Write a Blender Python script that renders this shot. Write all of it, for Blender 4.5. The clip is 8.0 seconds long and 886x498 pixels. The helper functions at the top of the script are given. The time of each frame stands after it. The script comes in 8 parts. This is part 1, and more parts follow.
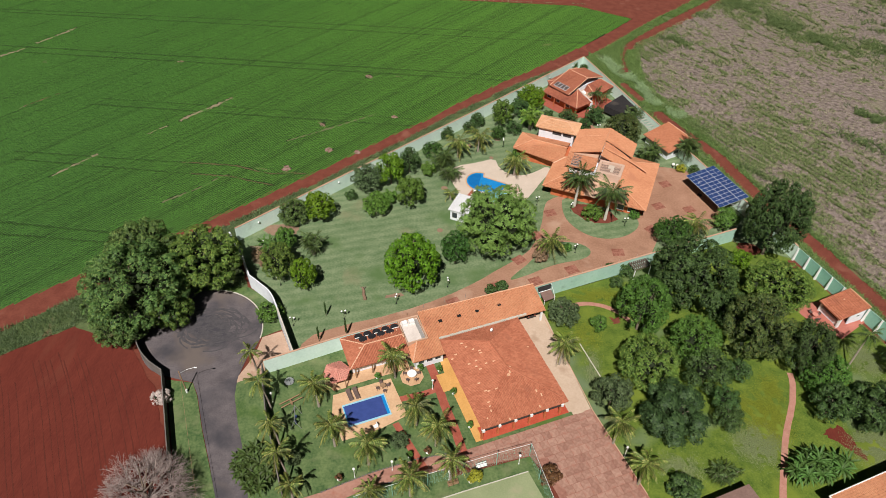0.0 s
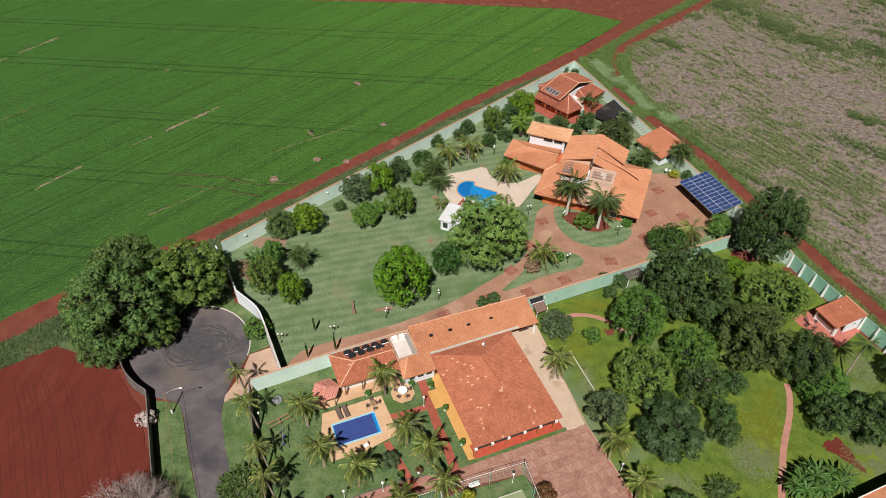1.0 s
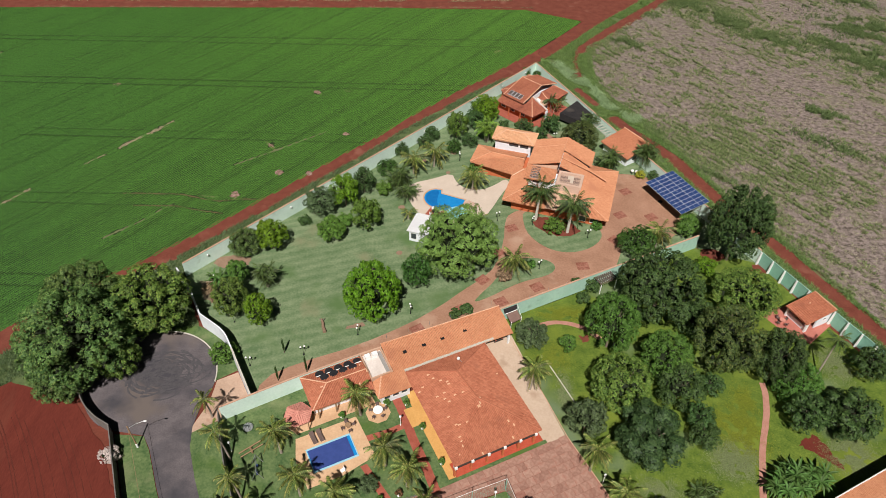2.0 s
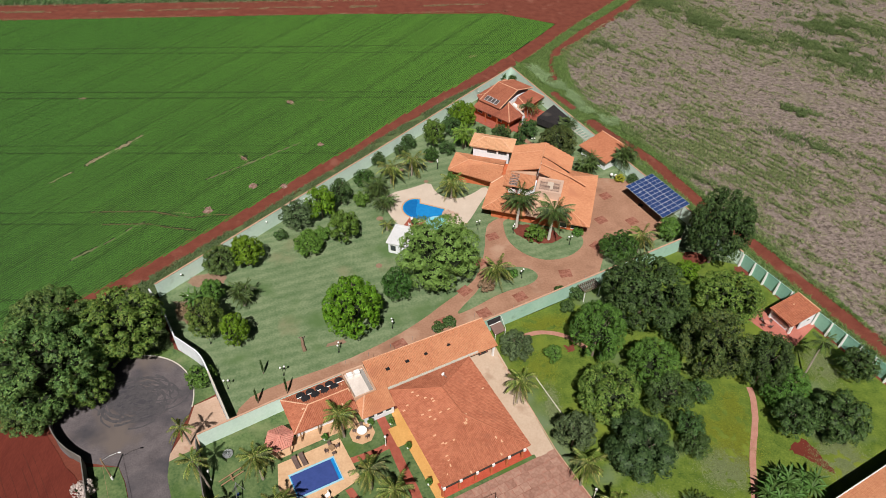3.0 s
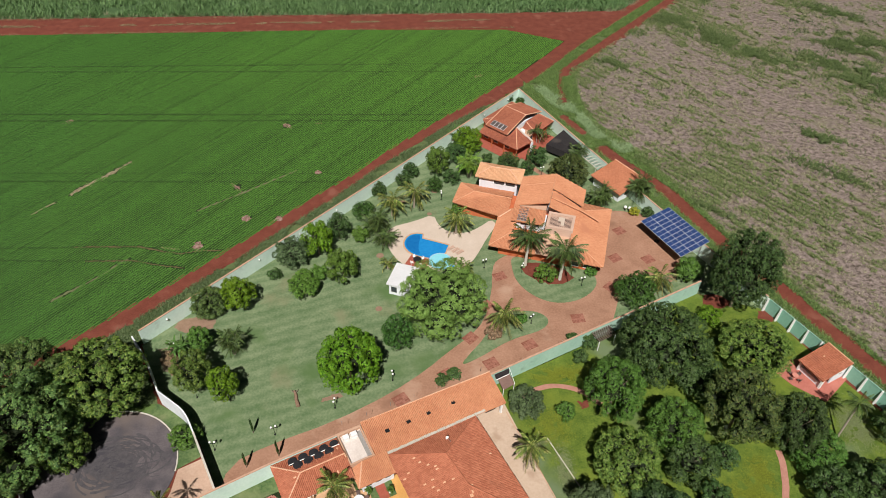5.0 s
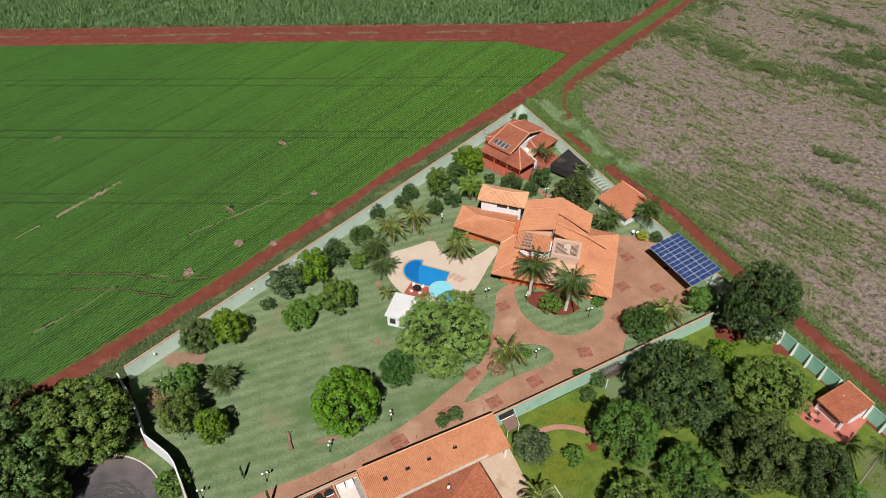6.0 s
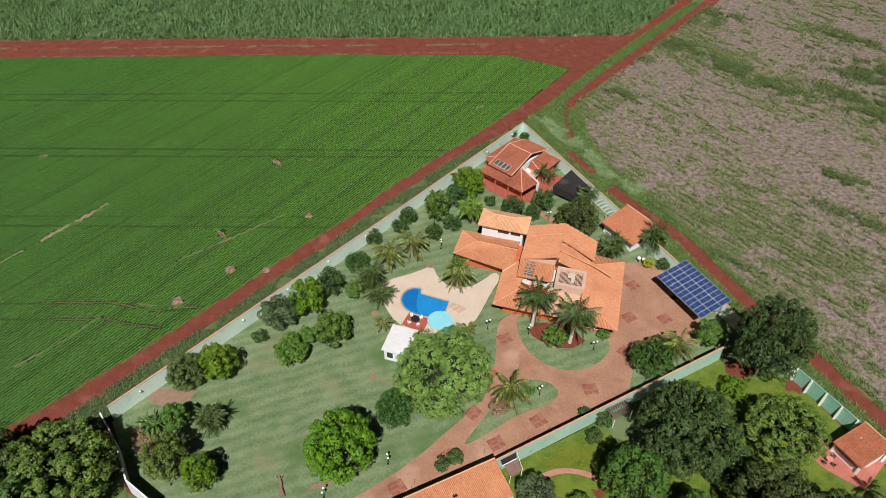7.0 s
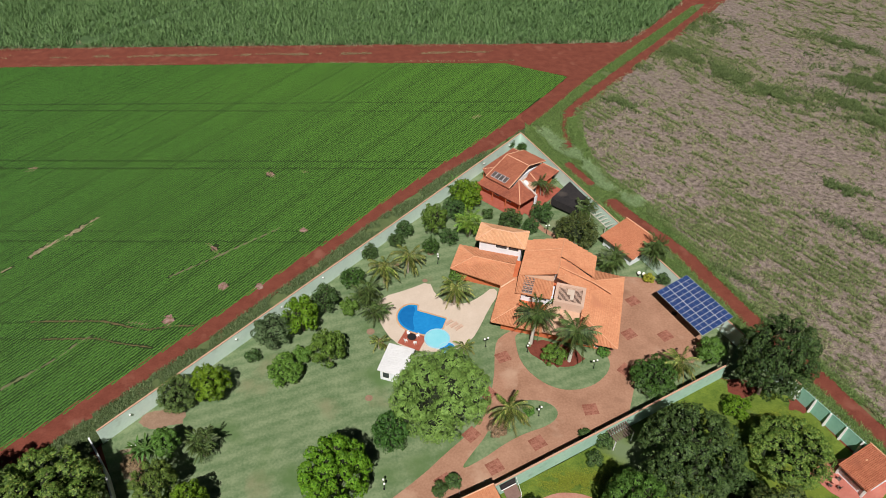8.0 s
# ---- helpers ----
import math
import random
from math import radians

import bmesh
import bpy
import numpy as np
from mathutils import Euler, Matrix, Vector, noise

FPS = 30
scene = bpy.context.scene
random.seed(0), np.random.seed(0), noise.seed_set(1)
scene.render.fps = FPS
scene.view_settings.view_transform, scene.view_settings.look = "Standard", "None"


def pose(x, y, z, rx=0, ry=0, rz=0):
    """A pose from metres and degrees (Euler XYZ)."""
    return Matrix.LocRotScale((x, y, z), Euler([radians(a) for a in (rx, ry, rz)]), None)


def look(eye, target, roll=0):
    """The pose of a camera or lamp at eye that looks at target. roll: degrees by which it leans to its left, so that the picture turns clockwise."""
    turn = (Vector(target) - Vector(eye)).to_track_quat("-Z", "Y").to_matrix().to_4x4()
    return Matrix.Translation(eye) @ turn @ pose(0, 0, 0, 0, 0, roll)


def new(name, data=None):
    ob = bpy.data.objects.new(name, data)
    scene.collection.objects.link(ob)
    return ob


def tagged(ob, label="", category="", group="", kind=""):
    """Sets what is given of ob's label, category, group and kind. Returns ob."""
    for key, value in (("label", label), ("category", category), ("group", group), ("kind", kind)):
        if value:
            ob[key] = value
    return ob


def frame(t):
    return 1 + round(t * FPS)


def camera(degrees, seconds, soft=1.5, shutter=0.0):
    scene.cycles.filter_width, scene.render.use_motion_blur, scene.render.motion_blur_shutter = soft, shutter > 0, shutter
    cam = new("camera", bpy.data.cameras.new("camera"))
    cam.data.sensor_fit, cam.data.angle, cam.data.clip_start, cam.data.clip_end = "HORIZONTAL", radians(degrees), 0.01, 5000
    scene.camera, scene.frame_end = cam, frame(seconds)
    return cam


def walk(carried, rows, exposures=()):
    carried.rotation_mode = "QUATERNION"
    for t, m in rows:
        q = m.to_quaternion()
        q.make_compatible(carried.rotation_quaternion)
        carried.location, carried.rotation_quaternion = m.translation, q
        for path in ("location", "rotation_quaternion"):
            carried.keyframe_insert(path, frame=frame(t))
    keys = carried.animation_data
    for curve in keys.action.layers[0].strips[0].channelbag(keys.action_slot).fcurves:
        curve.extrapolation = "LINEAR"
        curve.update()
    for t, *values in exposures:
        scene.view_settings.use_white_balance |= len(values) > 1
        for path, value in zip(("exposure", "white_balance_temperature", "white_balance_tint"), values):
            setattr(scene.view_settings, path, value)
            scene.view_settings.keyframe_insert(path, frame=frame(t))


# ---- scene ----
cam = camera(66.0, 8.0, soft=0.6)
PATH = [
    (0, (2.336, 3.827, 87.828), (2.299, 5.3, 86.475), 1.5),
    (0.5, (2.553, 5.29, 87.936), (2.511, 6.762, 86.583), 1.4),
    (1, (2.965, 6.818, 88.007), (2.944, 8.291, 86.654), 1.2),
    (1.2, (2.684, 7.467, 87.687), (2.731, 8.941, 86.337), 1.3),
    (1.5, (2.238, 8.347, 87.603), (2.305, 9.822, 86.255), 1.4),
    (1.7, (2.392, 9.078, 87.959), (2.456, 10.549, 86.606), 1.4),
    (2.8, (2.043, 12.289, 87.717), (2.186, 13.76, 86.37), 1.5),
    (3, (2.262, 12.99, 87.675), (2.401, 14.461, 86.327), 1.3),
    (3.5, (2.251, 14.911, 87.587), (2.388, 16.384, 86.24), 1.3),
    (4, (2.365, 17.516, 87.528), (2.5, 18.989, 86.182), 1.4),
    (4.5, (2.511, 20.43, 87.567), (2.645, 21.903, 86.221), 1.4),
    (6, (2.709, 30.941, 87.826), (2.848, 32.414, 86.48), 1.7),
    (6.5, (2.704, 34.481, 88.049), (2.847, 35.953, 86.704), 1.9),
    (7, (2.769, 37.66, 88.233), (2.917, 39.135, 86.89), 2.1),
    (7.5, (3.102, 39.983, 88.515), (3.254, 41.459, 87.174), 2.1),
    (8, (2.977, 41.117, 88.789), (3.135, 42.592, 87.447), 2.2),
]
walk(cam, [(t, look(eye, target, roll)) for t, eye, target, roll in PATH])

# ---- world, sun, exposure ----
SUN_TO = Vector((-0.12, -0.74, 1.0)).normalized()      # from the ground towards the sun
scene.view_settings.exposure = -0.01
world = bpy.data.worlds.new("sky")
scene.world = world
world.use_nodes = True
wn = world.node_tree
sky = wn.nodes.new("ShaderNodeTexSky")
sky.sky_type, sky.sun_disc = "NISHITA", False
sky.sun_elevation = math.asin(SUN_TO.z)
sky.sun_rotation = math.atan2(SUN_TO.x, SUN_TO.y)
wn.nodes["Background"].inputs[1].default_value = 0.006
wn.links.new(sky.outputs[0], wn.nodes["Background"].inputs[0])
sun_data = bpy.data.lights.new("sun", "SUN")
sun_data.energy, sun_data.angle, sun_data.color = 5.65, radians(0.53), (1.0, 0.955, 0.905)
sun = new("sun", sun_data)
sun.matrix_world = look(SUN_TO * 300, (0, 0, 0))


# ---- materials ----
def surf(name, dark, light, scale=3.0, rough=0.85, bump=0.3, fine=14.0, stretch=(1, 1, 1), patch=None, patch_scale=0.15, patch_at=0.55,
         island=0.0, metallic=0.0, spec=0.3, ramp=(0.3, 0.7), turn=0.0, distance=0.05, stripes=None, spots=None, each=0.0, dim_side=None):
    """Two-scale noise between two colours, an optional third colour in patches, and a bump."""
    m = bpy.data.materials.new(name)
    m.use_nodes = True
    t = m.node_tree
    n, k = t.nodes, t.links
    b = n["Principled BSDF"]
    b.inputs["Roughness"].default_value, b.inputs["Metallic"].default_value = rough, metallic
    b.inputs["Specular IOR Level"].default_value = spec
    co, mp = n.new("ShaderNodeTexCoord"), n.new("ShaderNodeMapping")
    mp.inputs["Scale"].default_value = stretch
    mp.inputs["Rotation"].default_value = (0, 0, radians(turn))
    k.new(co.outputs["Object"], mp.inputs[0])

    def noise_at(s, detail=4.0):
        q = n.new("ShaderNodeTexNoise")
        q.inputs["Scale"].default_value, q.inputs["Detail"].default_value = s, detail
        k.new(mp.outputs[0], q.inputs["Vector"])
        return q.outputs["Fac"]

    def mix(a, b2, fac):
        q = n.new("ShaderNodeMix")
        q.data_type = "RGBA"
        for socket, value in ((q.inputs[6], a), (q.inputs[7], b2)):
            if isinstance(value, tuple):
                socket.default_value = (*value, 1)
            else:
                k.new(value, socket)
        k.new(fac, q.inputs[0])
        return q.outputs[2]

    def ramped(fac, lo, hi):
        q = n.new("ShaderNodeMapRange")
        q.inputs["From Min"].default_value, q.inputs["From Max"].default_value = lo, hi
        k.new(fac, q.inputs[0])
        return q.outputs[0]

    a, f = noise_at(scale), noise_at(fine, 3.0)
    add = n.new("ShaderNodeMath")
    add.operation = "MULTIPLY_ADD"
    add.inputs[1].default_value = 0.45
    k.new(f, add.inputs[0])
    half = n.new("ShaderNodeMath")
    half.operation = "MULTIPLY"
    half.inputs[1].default_value = 0.55
    k.new(a, half.inputs[0])
    k.new(half.outputs[0], add.inputs[2])
    value = add.outputs[0]
    if island:
        g = n.new("ShaderNodeNewGeometry")
        o = n.new("ShaderNodeMath")
        o.operation = "MULTIPLY_ADD"
        o.inputs[1].default_value = island
        k.new(g.outputs["Random Per Island"], o.inputs[0])
        k.new(value, o.inputs[2])
        shift = n.new("ShaderNodeMath")
        shift.operation = "SUBTRACT"
        shift.inputs[1].default_value = island / 2
        k.new(o.outputs[0], shift.inputs[0])
        value = shift.outputs[0]
    if each:
        info, o = n.new("ShaderNodeObjectInfo"), n.new("ShaderNodeMath")
        o.operation = "MULTIPLY_ADD"
        o.inputs[1].default_value = each
        k.new(info.outputs["Random"], o.inputs[0])
        k.new(value, o.inputs[2])
        shift = n.new("ShaderNodeMath")
        shift.operation = "SUBTRACT"
        shift.inputs[1].default_value = each / 2
        k.new(o.outputs[0], shift.inputs[0])
        value = shift.outputs[0]
    if stripes:
        width, way, much = stripes
        q, spin = n.new("ShaderNodeTexWave"), n.new("ShaderNodeMapping")
        spin.inputs["Rotation"].default_value = (0, 0, radians(way))
        q.inputs["Scale"].default_value, q.inputs["Distortion"].default_value, q.inputs["Detail"].default_value = 0.314 / width, 2.5, 2.0
        k.new(co.outputs["Object"], spin.inputs[0])
        k.new(spin.outputs[0], q.inputs["Vector"])
        o = n.new("ShaderNodeMath")
        o.operation = "MULTIPLY_ADD"
        o.inputs[1].default_value = much
        k.new(q.outputs["Fac"], o.inputs[0])
        k.new(value, o.inputs[2])
        shift = n.new("ShaderNodeMath")
        shift.operation = "SUBTRACT"
        shift.inputs[1].default_value = much / 2
        k.new(o.outputs[0], shift.inputs[0])
        value = shift.outputs[0]
    colour = mix(dark, light, ramped(value, *ramp))
    if patch:
        colour = mix(colour, patch, ramped(noise_at(patch_scale, 5.0), patch_at, patch_at + 0.12))
    if spots:
        tint, size, start = spots
        far = n.new("ShaderNodeVectorMath")
        far.inputs[1].default_value = (37.0, 11.0, 5.0)
        k.new(mp.outputs[0], far.inputs[0])
        q = n.new("ShaderNodeTexNoise")
        q.inputs["Scale"].default_value, q.inputs["Detail"].default_value = size, 3.0
        k.new(far.outputs[0], q.inputs["Vector"])
        colour = mix(colour, tint, ramped(q.outputs["Fac"], start, start + 0.14))
    # brightness fall-off to one side, multiplied into the colour from x0 to x1
    if dim_side:
        tint, x0, x1 = dim_side
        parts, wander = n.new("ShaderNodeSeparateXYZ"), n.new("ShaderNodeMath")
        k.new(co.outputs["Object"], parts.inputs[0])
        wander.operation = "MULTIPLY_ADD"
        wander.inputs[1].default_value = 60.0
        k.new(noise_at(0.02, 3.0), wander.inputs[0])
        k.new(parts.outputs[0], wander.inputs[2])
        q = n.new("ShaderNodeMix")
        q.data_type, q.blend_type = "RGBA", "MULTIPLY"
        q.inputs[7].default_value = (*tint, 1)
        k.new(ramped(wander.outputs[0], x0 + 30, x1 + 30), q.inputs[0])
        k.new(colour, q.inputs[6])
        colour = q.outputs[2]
    k.new(colour, b.inputs["Base Color"])
    if bump:
        q = n.new("ShaderNodeBump")
        q.inputs["Strength"].default_value, q.inputs["Distance"].default_value = bump, distance
        k.new(value, q.inputs["Height"])
        k.new(q.outputs[0], b.inputs["Normal"])
    return m


def leafy(name, dark, light, through_light=0.1, odd=None, odd_at=0.93, vary=0.1):
    """Foliage: colour by leaf, part of the light passes through; odd: the colour of a few yellowed leaves."""
    m = bpy.data.materials.new(name)
    m.use_nodes = True
    t = m.node_tree
    n, k = t.nodes, t.links
    b = n["Principled BSDF"]
    b.inputs["Roughness"].default_value, b.inputs["Specular IOR Level"].default_value = 0.55, 0.25
    g, ramp = n.new("ShaderNodeNewGeometry"), n.new("ShaderNodeValToRGB")
    k.new(g.outputs["Random Per Island"], ramp.inputs[0])
    e = ramp.color_ramp.elements
    e[0].position, e[0].color = 0.0, (*dark, 1)
    e[1].position, e[1].color = odd_at - 0.02, (*light, 1)
    if odd:
        e.new(odd_at).color = (*odd, 1)
    co, q = n.new("ShaderNodeTexCoord"), n.new("ShaderNodeTexNoise")
    q.inputs["Scale"].default_value, q.inputs["Detail"].default_value = 5.0, 3.0
    k.new(co.outputs["Object"], q.inputs["Vector"])
    info = n.new("ShaderNodeObjectInfo")
    hsv = n.new("ShaderNodeHueSaturation")
    amount = n.new("ShaderNodeMapRange")
    amount.inputs["From Min"].default_value, amount.inputs["From Max"].default_value = 0.3, 0.7
    amount.inputs["To Min"].default_value, amount.inputs["To Max"].default_value = 0.72, 1.25
    k.new(q.outputs["Fac"], amount.inputs[0])
    each = n.new("ShaderNodeMapRange")
    each.inputs["To Min"].default_value, each.inputs["To Max"].default_value = 1 - vary, 1 + vary
    times = n.new("ShaderNodeMath")
    times.operation = "MULTIPLY"
    k.new(info.outputs["Random"], each.inputs[0])
    k.new(each.outputs[0], times.inputs[0])
    k.new(amount.outputs[0], times.inputs[1])
    k.new(times.outputs[0], hsv.inputs["Value"])
    hue = n.new("ShaderNodeMapRange")
    hue.inputs["To Min"].default_value, hue.inputs["To Max"].default_value = 0.485, 0.51
    k.new(info.outputs["Random"], hue.inputs[0])
    k.new(hue.outputs[0], hsv.inputs["Hue"])
    k.new(ramp.outputs[0], hsv.inputs["Color"])
    k.new(hsv.outputs[0], b.inputs["Base Color"])
    tr, mixer = n.new("ShaderNodeBsdfTranslucent"), n.new("ShaderNodeMixShader")
    k.new(hsv.outputs[0], tr.inputs[0])
    mixer.inputs[0].default_value = through_light
    k.new(b.outputs[0], mixer.inputs[1])
    k.new(tr.outputs[0], mixer.inputs[2])
    k.new(mixer.outputs[0], n["Material Output"].inputs[0])
    return m


RED_EARTH = surf("red_earth", (0.11, 0.027, 0.016), (0.18, 0.047, 0.028), 0.25, 0.95, 0.5, 2.5, patch=(0.2, 0.06, 0.038), patch_scale=0.12)
PLOUGHED = surf("ploughed_earth", (0.092, 0.0148, 0.0088), (0.142, 0.0265, 0.0155), 0.5, 0.95, 0.6, 4.0, stretch=(1.3, 0.35, 1), turn=-30, patch=(0.14, 0.038, 0.022), patch_scale=0.1, patch_at=0.6)
FURROW = surf("dark_furrow", (0.068, 0.0125, 0.0075), (0.115, 0.024, 0.014), 0.8, 0.95, 0.4, 5.0)
TRACK = surf("red_track", (0.118, 0.028, 0.017), (0.19, 0.055, 0.035), 0.5, 0.95, 0.5, 3.5, patch=(0.215, 0.078, 0.053), patch_scale=0.22, patch_at=0.6, ramp=(0.32, 0.68))
# near-black soil: the shade between crop rows is put into its colour
SOY_SOIL = surf("row_shade_soil", (0.009, 0.026, 0.004), (0.02, 0.036, 0.008), 0.4, 0.95, 0.3, 3.0)
DRY_FIELD = surf("dry_stubble", (0.07, 0.054, 0.041), (0.295, 0.235, 0.212), 1.0, 0.95, 0.8, 3.0, patch=(0.19, 0.165, 0.12), patch_scale=0.06, patch_at=0.62, ramp=(0.38, 0.62))
VERGE = surf("rough_grass", (0.055, 0.085, 0.028), (0.13, 0.165, 0.065), 0.9, 0.95, 0.7, 5.0, patch=(0.17, 0.1, 0.06), patch_scale=0.3, patch_at=0.6)
LAWN_SMOOTH = surf("mown_lawn", (0.09, 0.145, 0.062), (0.188, 0.238, 0.127), 0.3, 0.9, 0.4, 2.4, patch=(0.2, 0.2, 0.11), patch_scale=0.09, patch_at=0.6, ramp=(0.33, 0.67), stripes=(1.9, 73, 0.13), spots=((0.085, 0.145, 0.05), 0.13, 0.58))
LAWN_BRIGHT = surf("sunny_lawn", (0.046, 0.088, 0.009), (0.145, 0.195, 0.026), 0.55, 0.9, 0.5, 3.6, patch=(0.15, 0.19, 0.022), patch_scale=0.11, patch_at=0.54, ramp=(0.34, 0.66), spots=((0.13, 0.175, 0.085), 0.09, 0.55))
LAWN_GARDEN = surf("garden_lawn", (0.045, 0.09, 0.028), (0.135, 0.185, 0.07), 0.5, 0.9, 0.5, 2.6, patch=(0.17, 0.19, 0.09), patch_scale=0.16, patch_at=0.58, ramp=(0.36, 0.64), spots=((0.075, 0.13, 0.025), 0.1, 0.56))
PAVING = surf("terracotta_paving", (0.265, 0.138, 0.087), (0.385, 0.215, 0.143), 0.25, 0.85, 0.15, 3.0, patch=(0.42, 0.265, 0.185), patch_scale=0.16, patch_at=0.57, ramp=(0.34, 0.66), spots=((0.24, 0.125, 0.08), 0.2, 0.6))
PAVE_PALE = surf("pale_pink_paving", (0.37, 0.24, 0.17), (0.5, 0.35, 0.26), 0.4, 0.85, 0.15, 3.0, patch=(0.33, 0.18, 0.12), patch_scale=0.3, patch_at=0.6)
SLATE_RED = surf("red_slab_paving", (0.22, 0.09, 0.065), (0.38, 0.2, 0.15), 0.35, 0.85, 0.2, 2.2, island=0.25, patch=(0.34, 0.1, 0.065), patch_scale=0.18, patch_at=0.6)
PATH_BRICK = surf("pinkish_brick_path", (0.34, 0.15, 0.11), (0.46, 0.24, 0.185), 1.2, 0.85, 0.2, 8.0)
SLAB = surf("stone_slab", (0.24, 0.117, 0.086), (0.4, 0.238, 0.18), 0.6, 0.85, 0.25, 2.6, patch=(0.33, 0.12, 0.085), patch_scale=0.35, patch_at=0.58, each=0.2)
PATIO_PINK = surf("faded_red_tile", (0.36, 0.108, 0.08), (0.47, 0.175, 0.135), 0.6, 0.8, 0.1, 4.0)
VERANDA = surf("polished_red_tile", (0.35, 0.055, 0.028), (0.48, 0.1, 0.055), 1.2, 0.6, 0.1, 6.0)
BRICK_RED = surf("red_brick_paving", (0.27, 0.065, 0.04), (0.4, 0.12, 0.08), 1.2, 0.85, 0.2, 8.0, island=0.2)
PATTERN_RED = surf("dark_brick_inlay", (0.2, 0.07, 0.045), (0.33, 0.14, 0.1), 1.5, 0.85, 0.3, 7.0, island=0.3)
STONE_DECK = surf("sandstone_paving", (0.46, 0.27, 0.15), (0.62, 0.41, 0.25), 0.5, 0.8, 0.15, 3.0, island=0.25)
POOL_DECK = surf("beige_pool_deck", (0.49, 0.4, 0.32), (0.59, 0.49, 0.41), 0.4, 0.85, 0.1, 5.0)
YELLOW_PATH = surf("ochre_paving", (0.5, 0.26, 0.075), (0.64, 0.36, 0.12), 0.6, 0.8, 0.1, 4.0, island=0.15)
BEIGE_DRIVE = surf("beige_concrete", (0.45, 0.33, 0.24), (0.56, 0.43, 0.33), 0.3, 0.85, 0.1, 3.0, patch=(0.4, 0.28, 0.2), patch_scale=0.3)
ASPHALT = surf("worn_asphalt", (0.078, 0.067, 0.072), (0.145, 0.124, 0.128), 0.5, 0.85, 0.3, 5.0, patch=(0.054, 0.05, 0.058), patch_scale=0.11, patch_at=0.48, ramp=(0.35, 0.65), spots=((0.13, 0.105, 0.095), 0.12, 0.58))
TYRE = surf("tyre_rubber_marks", (0.048, 0.045, 0.051), (0.092, 0.083, 0.087), 1.5, 0.8, 0.1, 9.0)
KERB = surf("concrete_kerb", (0.42, 0.39, 0.33), (0.58, 0.55, 0.48), 1.0, 0.9, 0.2, 9.0)
WALL_GREEN = surf("pale_green_render", (0.5, 0.64, 0.56), (0.64, 0.77, 0.69), 0.3, 0.85, 0.05, 2.5, patch=(0.44, 0.54, 0.46), patch_scale=0.4, patch_at=0.62)
WALL_GREEN_DEEP = surf("sea_green_render", (0.19, 0.4, 0.305), (0.27, 0.49, 0.385), 0.3, 0.85, 0.05, 2.5, patch=(0.12, 0.22, 0.16), patch_scale=0.5, patch_at=0.6)
WALL_GREEN_MID = surf("faded_green_render", (0.29, 0.47, 0.375), (0.4, 0.58, 0.48), 0.3, 0.85, 0.05, 2.5, patch=(0.24, 0.36, 0.28), patch_scale=0.5, patch_at=0.62)
WALL_WHITE = surf("white_render", (0.63, 0.65, 0.69), (0.77, 0.79, 0.83), 0.6, 0.8, 0.05, 3.0, patch=(0.6, 0.58, 0.55), patch_scale=0.5, patch_at=0.65)
# cement toned darker than the other garden walls
WALL_DARK = surf("dark_cement", (0.1, 0.09, 0.082), (0.2, 0.18, 0.165), 0.6, 0.9, 0.2, 4.0)
WALL_GREY = surf("grey_cement", (0.2, 0.19, 0.18), (0.34, 0.32, 0.3), 0.6, 0.9, 0.2, 4.0)
COPING = surf("terracotta_coping", (0.42, 0.24, 0.16), (0.56, 0.36, 0.26), 1.0, 0.85, 0.2, 5.0)
BRICK_WALL = surf("orange_brick", (0.42, 0.1, 0.04), (0.58, 0.17, 0.07), 1.5, 0.85, 0.2, 9.0)
TILE_ORANGE = surf("orange_roof_tile", (0.45, 0.18, 0.091), (0.59, 0.275, 0.148), 0.35, 0.8, 0.15, 3.0, island=0.14, patch=(0.45, 0.185, 0.1), patch_scale=0.25, patch_at=0.62)
TILE_RED = surf("red_roof_tile", (0.34, 0.108, 0.058), (0.465, 0.168, 0.094), 0.5, 0.8, 0.15, 4.0, island=0.34, patch=(0.33, 0.115, 0.066), patch_scale=0.3, patch_at=0.62)
TILE_BROWN = surf("weathered_roof_tile", (0.235, 0.07, 0.042), (0.37, 0.125, 0.073), 0.35, 0.8, 0.15, 3.0, island=0.25, patch=(0.2, 0.06, 0.04), patch_scale=0.3, patch_at=0.58)
TILE_SHED = surf("reddish_orange_tile", (0.4, 0.145, 0.074), (0.52, 0.21, 0.115), 0.35, 0.8, 0.15, 3.0, island=0.2)
TILE_GUEST = surf("worn_red_tile", (0.27, 0.087, 0.05), (0.41, 0.15, 0.087), 0.35, 0.8, 0.15, 3.0, island=0.22, patch=(0.27, 0.09, 0.055), patch_scale=0.3, patch_at=0.6)
TILE_SAND = surf("pale_roof_tile", (0.55, 0.285, 0.15), (0.69, 0.4, 0.235), 0.35, 0.8, 0.15, 3.0, island=0.2)
RIDGE_SOFT = surf("orange_ridge_tile", (0.5, 0.225, 0.12), (0.66, 0.35, 0.21), 1.2, 0.85, 0.2, 5.0)
TILE_PALE = surf("new_pale_tile", (0.58, 0.32, 0.19), (0.72, 0.46, 0.3), 0.8, 0.8, 0.1, 4.0)
RIDGE_TILE = surf("ridge_mortar_tile", (0.58, 0.3, 0.18), (0.72, 0.46, 0.32), 1.2, 0.85, 0.2, 5.0)
WHITE_PAINT = surf("white_paint", (0.72, 0.72, 0.71), (0.84, 0.84, 0.82), 1.0, 0.6, 0.05, 6.0)
DARK_METAL = surf("dark_metal", (0.02, 0.02, 0.022), (0.05, 0.05, 0.052), 2.0, 0.5, 0.05, 8.0, metallic=0.6)
